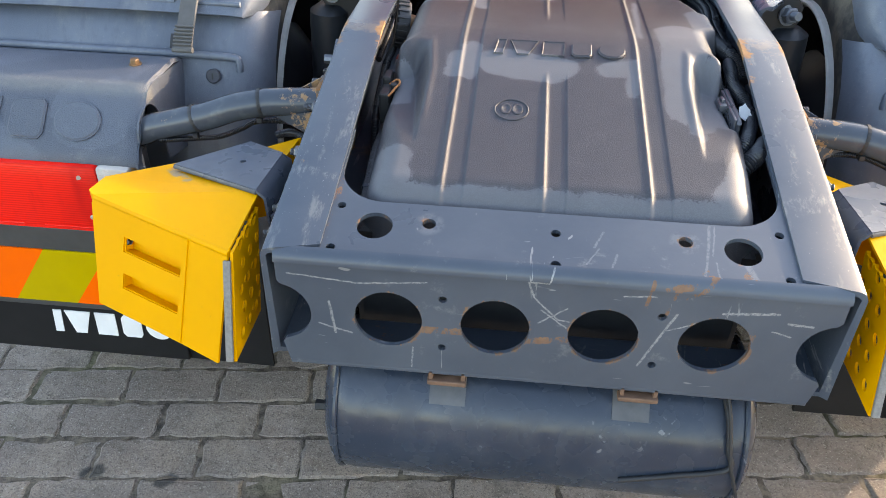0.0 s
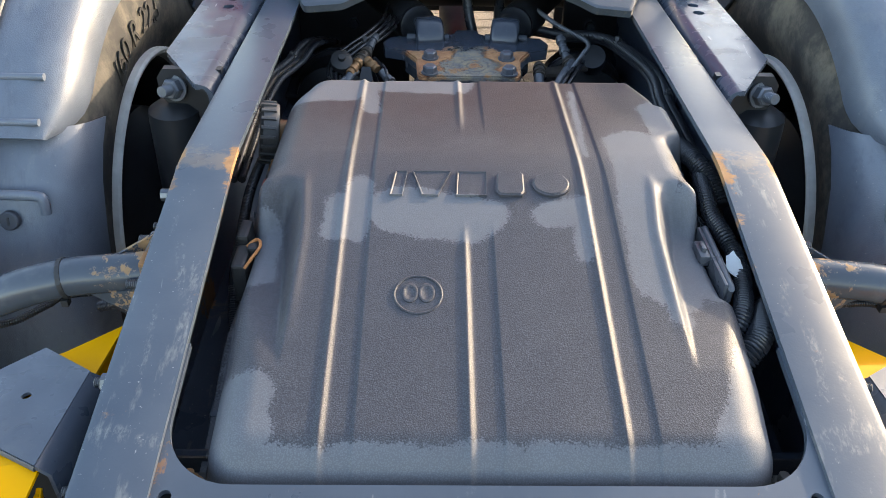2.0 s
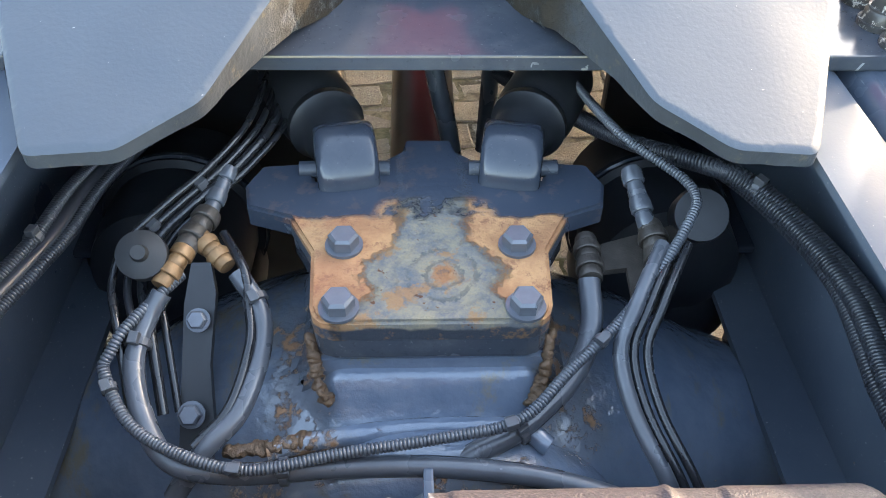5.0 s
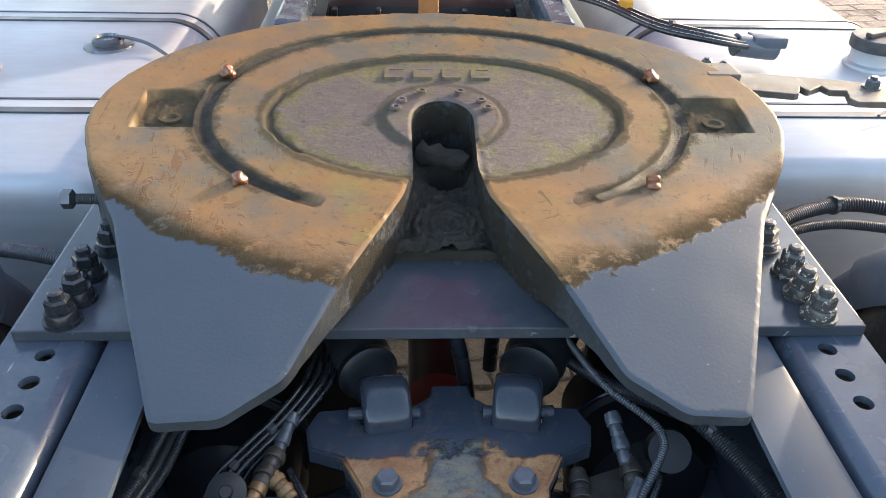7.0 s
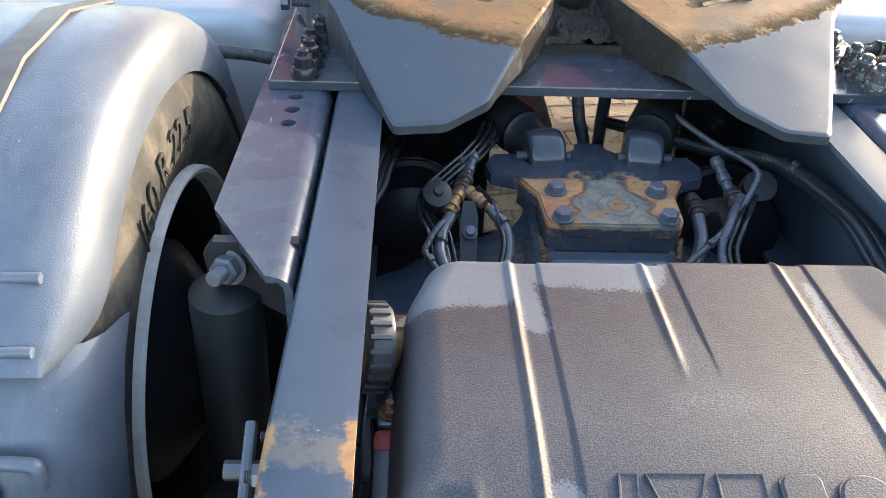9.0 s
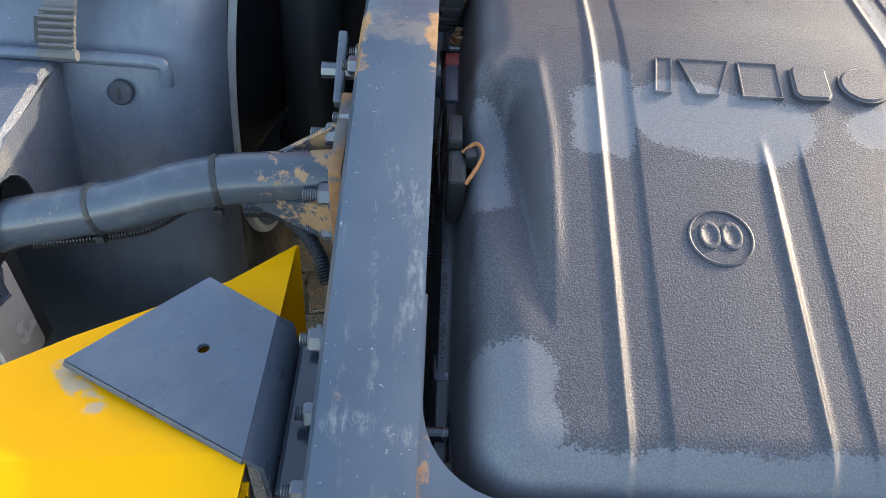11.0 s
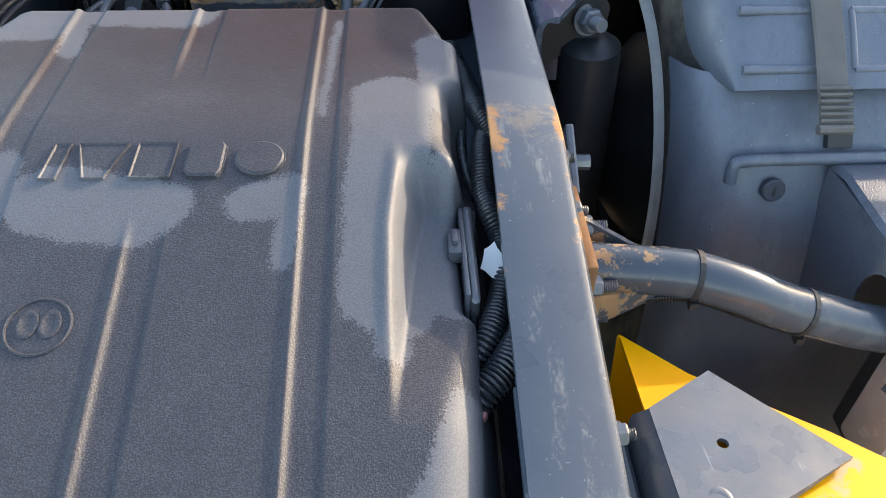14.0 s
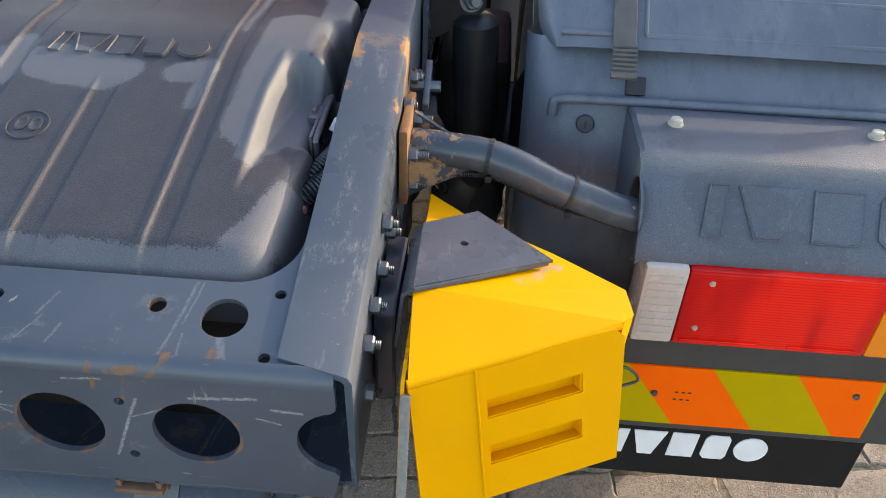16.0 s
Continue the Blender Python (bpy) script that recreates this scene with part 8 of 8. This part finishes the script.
    for k in range(6):
        y = 2.48 + 0.05 * k
        hose("cable", "loose cable run ahead of the coupling", [(-0.36, y + 0.05, 0.78), (-0.2, y, 0.80 + 0.01 * (k % 3)), (0.0, y + 0.03, 0.785), (0.15, y - 0.02, 0.80), (0.36, y + 0.04, 0.79)], 0.008 + 0.002 * (k % 2), material=M_TIE if k % 3 == 0 else M_HOSE)
    for k in range(3):
        hose("cable", "black cable lying over the rail to the tank", [(0.30, 2.55 - 0.04 * k, 0.80), (0.40, 2.42 - 0.04 * k, 0.81), (0.50, 2.25 - 0.03 * k, 0.80), (0.60, 2.15 - 0.02 * k, 0.80), (0.68, 2.15 - 0.015 * k, 0.785)], 0.010 - 0.002 * k, ties=(0.6,) if k == 0 else ())
    pg = thing("trailer_plug", "grey electrical plug lying on the tank", "plug", at=(0.73, 2.16, 0.76))
    bm = bmesh.new()
    rod(bm, (0.665, 2.15, 0.780), (0.76, 2.165, 0.765), 0.024, 20)
    box(bm, (0.70, 2.135, 0.775), (0.775, 2.185, 0.80), 0.006)
    part("plug_body", bm, M_BRACKET, pg, smooth=40)
    bm = bmesh.new()
    box(bm, (0.445, 2.30, 0.80), (0.475, 2.33, 0.83), 0.006)
    tagged(part("cable_clip", bm, M_ORANGECLIP), "small orange cable clip", "clip")
    # release handle: notched flat bar that comes out from under the coupling plate
    hb = thing("release_handle", "dusty brown notched release bar of the coupling", "handle", at=(0.55, 1.68, 0.87))
    bm = bmesh.new()
    pts = [(0.38, 1.755), (0.50, 1.727), (0.638, 1.698), (0.690, 1.683), (0.705, 1.652), (0.84, 1.615), (0.84, 1.575), (0.678, 1.606), (0.641, 1.606), (0.634, 1.620), (0.643, 1.650), (0.619, 1.651), (0.615, 1.655), (0.612, 1.670), (0.584, 1.650), (0.580, 1.654), (0.576, 1.666), (0.562, 1.637), (0.555, 1.635), (0.50, 1.648), (0.38, 1.675)]
    plate(bm, pts, [], 0.009, Matrix.Translation((0, 0, 0.879)))
    bmesh.ops.bevel(bm, geom=[e for e in bm.edges if e.is_manifold and e.calc_face_angle(0) > 1.2], offset=0.0012, segments=1, affect="EDGES")
    part("notched_bar", bm, M_BAR, hb)
    bolt(hb, (0.690, 1.664, 0.879), (0, 0, 1), 0.012, M_STEEL, stud=0.006)
    bm = bmesh.new()
    box(bm, (0.425, 1.665, 0.868), (0.478, 1.716, 0.898), 0.003)
    block = part("pivot_block", bm, M_BAR, hb)
    for x, y in ((0.446, 1.735), (0.470, 1.722)):
        bolt(block, (x, y, 0.886), (0, 0, 1), 0.009, M_STEEL, stud=0.004)
    over = "black corrugated conduit over the tank's end"
    hose("conduit_hose", over, [(0.46, 1.46, 0.68), (0.51, 1.525, 0.692), (0.563, 1.564, 0.70), (0.627, 1.594, 0.70), (0.68, 1.605, 0.70), (0.737, 1.591, 0.70), (0.82, 1.56, 0.69)], 0.0125, 0.2, M_CONDUIT, ties=(0.6,))
    hose("conduit_hose", over, [(0.46, 1.44, 0.67), (0.51, 1.50, 0.684), (0.553, 1.535, 0.69), (0.63, 1.556, 0.692), (0.711, 1.545, 0.692), (0.80, 1.52, 0.685)], 0.0085, 0.2, M_CONDUIT)
    hose("conduit_hose", "black corrugated conduit beside the coupling", [(-0.40, 1.36, 0.70), (-0.46, 1.40, 0.715), (-0.54, 1.43, 0.72), (-0.64, 1.46, 0.715)], 0.011, 0.25)
    hose("wire_loop_cable", "stray black wire on the aluminium tank", [(0.93, 1.90, 0.735), (0.88, 1.885, 0.745), (0.85, 1.865, 0.742)], 0.003)
    gb = thing("gearbox", "dirty dark gearbox casting between the rails", "gearbox", at=(0, 2.9, 0.5))
    bm = bmesh.new()
    box(bm, (-0.26, 2.62, 0.22), (0.26, 3.4, 0.72), 0.04)
    part("casing", bm, M_SHOCK, gb, smooth=40)
    for i in range(5):
        bm = bmesh.new()
        box(bm, (-0.24 + 0.115 * i, 2.60, 0.26), (-0.225 + 0.115 * i, 2.63, 0.71), 0.004)
        part("casing_rib", bm, M_SHOCK, gb)
    bm = bmesh.new()
    lathe(bm, [(0.13, 0), (0.13, 0.06), (0.07, 0.10), (0.06, 0.14)], frame_to((0.01, 2.62, 0.46), (0.01, 2.3, 0.452)), 32)
    part("output_flange", bm, M_DARK_DIRTY, gb, smooth=40)
    # propeller shaft and brake chamber seen through the gaps
    ps = thing("propeller_shaft", "dark red and black propeller shaft under the frame", "shaft", at=(0, 1.7, 0.42))
    bm = bmesh.new()
    rod(bm, (0.01, 1.26, 0.40), (0.01, 2.6, 0.46), 0.05, 28)
    part("shaft_tube", bm, M_SHOCK, ps, smooth=40)
    bm = bmesh.new()
    rod(bm, (0.01, 1.40, 0.406), (0.01, 1.47, 0.410), 0.054, 28)
    part("joint_cover", bm, M_REDPLASTIC, ps, "faded red joint cover", smooth=40)
    for s in (-1, 1):
        bc = thing("brake_chamber", "dirty black brake chamber beside the axle", "brake chamber", group="brake chambers", at=(s * 0.265, 1.2, 0.5))
        bm = bmesh.new()
        lathe(bm, [(0, 0), (0.05, 0.004), (0.078, 0.02), (0.082, 0.05), (0.082, 0.10), (0.090, 0.104), (0.090, 0.118), (0.080, 0.124), (0.076, 0.20), (0.05, 0.225), (0, 0.23)], frame_to((s * 0.265, 1.16, 0.53), (s * 0.262, 1.42, 0.50)), 32)
        part("chamber_body", bm, M_SHOCK, bc, smooth=40)
        bm = bmesh.new()
        lathe(bm, [(0.091, 0.106), (0.0935, 0.108), (0.0935, 0.114), (0.091, 0.116)], frame_to((s * 0.265, 1.16, 0.53), (s * 0.262, 1.42, 0.50)), 32, cap=False)
        part("clamp_band", bm, M_DARK_DIRTY, bc, smooth=40)
    hose("air_hose", "black air hose hanging behind the joint plate", [(0.005, 1.36, 0.80), (0.012, 1.36, 0.72), (0.02, 1.35, 0.66), (0.035, 1.33, 0.60), (0.05, 1.30, 0.50)], 0.011)
    hose("air_hose", "black air hose hanging behind the joint plate", [(0.10, 1.50, 0.80), (0.098, 1.49, 0.70), (0.095, 1.48, 0.60), (0.09, 1.46, 0.48)], 0.012)
    for s in (-1, 1):
        for y, z in ((1.26, 0.30), (0.80, 0.22)):
            sp = thing("air_spring", "black rubber air spring bellows under the rail", "air spring", group="air springs", at=(s * 0.285, y, z + 0.1))
            bm = bmesh.new()
            lathe(bm, [(0.03, 0), (0.075, 0.005), (0.082, 0.03), (0.082, 0.10), (0.098, 0.12), (0.105, 0.15), (0.102, 0.19), (0.088, 0.21), (0.08, 0.22), (0.03, 0.222)], Matrix.Translation((s * 0.285, y, z)), 36)
            part("bellows", bm, M_SHOCK, sp, smooth=50)
            bm = bmesh.new()
            box(bm, (min(s * 0.20, s * 0.38), y - 0.05, z + 0.222), (max(s * 0.20, s * 0.38), y + 0.05, z + 0.232), 0.003)
            part("top_seat", bm, M_DARK_DIRTY, sp)
    # cross tube and plates added to keep the gaps behind the axle dark
    sc = thing("added_crossmember", "added black suspension crossmember darkening the gap between the rails", "crossmember", at=(0, 1.62, 0.55))
    bm = bmesh.new()
    rod(bm, (-0.372, 1.60, 0.66), (0.372, 1.60, 0.66), 0.062, 28)
    part("cross_tube", bm, M_SHOCK, sc, smooth=40)
    for x0, x1 in ((-0.372, -0.115), (0.245, 0.372)):
        bm = bmesh.new()
        box(bm, (x0, 1.46, 0.16), (x1, 1.485, 0.745), 0.006)
        filler = part("dark_filler_plate", bm, M_SHOCK, sc)
        for z in (0.30, 0.45, 0.60):
            bolt(filler, ((x0 + x1) / 2, 1.459, z), (0, -1, 0), 0.012, M_DARK_DIRTY)
    # black calipers added as stand-ins for the shade beside the shock absorbers
    for s in (-1, 1):
        bk = thing("added_caliper", "added black brake caliper darkening the gap beside the shock absorber", "brake caliper", group="brake calipers", at=(s * 0.49, 1.05, 0.35))
        bm = bmesh.new()
        box(bm, (min(s * 0.395, s * 0.548), 0.955, 0.10), (max(s * 0.395, s * 0.548), 1.26, 0.555), 0.03)
        part("caliper_body", bm, M_SHOCK, bk, smooth=40)
        bm = bmesh.new()
        lathe(bm, [(0, 0), (0.055, 0.004), (0.074, 0.02), (0.076, 0.10), (0.084, 0.104), (0.084, 0.118), (0.070, 0.124), (0.066, 0.17)], frame_to((s * 0.475, 0.80, 0.30), (s * 0.475, 1.0, 0.33)), 28)
        part("actuator", bm, M_SHOCK, bk, smooth=40)
        bm = bmesh.new()
        tube(bm, [(s * 0.43, 0.80, 0.34), (s * 0.42, 0.72, 0.42), (s * 0.41, 0.66, 0.52), (s * 0.395, 0.62, 0.58)], 0.010, 10, 6)
        part("brake_hose", bm, M_CABLE, bk, smooth=60)
    # cab ahead, out of sight but mirrored in the plates
    cb = thing("truck_cab", "plain dark red truck cab ahead of the tanks", "truck cab", at=(0, 4.4, 1.9))
    bm = bmesh.new()
    box(bm, (-1.22, 3.45, 1.35), (1.22, 5.4, 3.5), 0.08)
    part("cab_body", bm, M_CAB, cb, smooth=40)
    for sx in (-1, 1):
        bm = bmesh.new()
        box(bm, (sx * 0.34 - 0.05, 3.7, TOP - 0.002), (sx * 0.34 + 0.05, 3.9, 1.36), 0.005)
        part("cab_mount", bm, M_SHOCK, cb)


M_BAR = paint("dusty_bar_paint", (0.070, 0.058, 0.050), 0.5, rust=0.15, dust=0.5, scratch=0.1)
M_CAB = plain("dark_red_cab_paint", (0.42, 0.020, 0.025), 0.35, var=0.15)
M_STRAPBAND = plain("dark_strap_band", (0.055, 0.055, 0.06), 0.4, 0.2, 0.4)
M_ORANGECLIP = plain("orange_plastic", (0.62, 0.27, 0.03), 0.5)


build_frame()
build_cover()
build_fifth_wheel()
build_mounting_plate()
build_axle()
for s in (-1, 1):
    wheel = build_wheel(s)
    if s < 0:
        letters = tyre_text()
        letters.parent, letters.matrix_parent_inverse = wheel, Matrix.Translation(wheel.location).inverted()
    build_mudguard(s)
    build_step(s)
build_air_tank()
build_cover_hardware()
build_hoses()
build_fittings()
build_front()
build_ground()
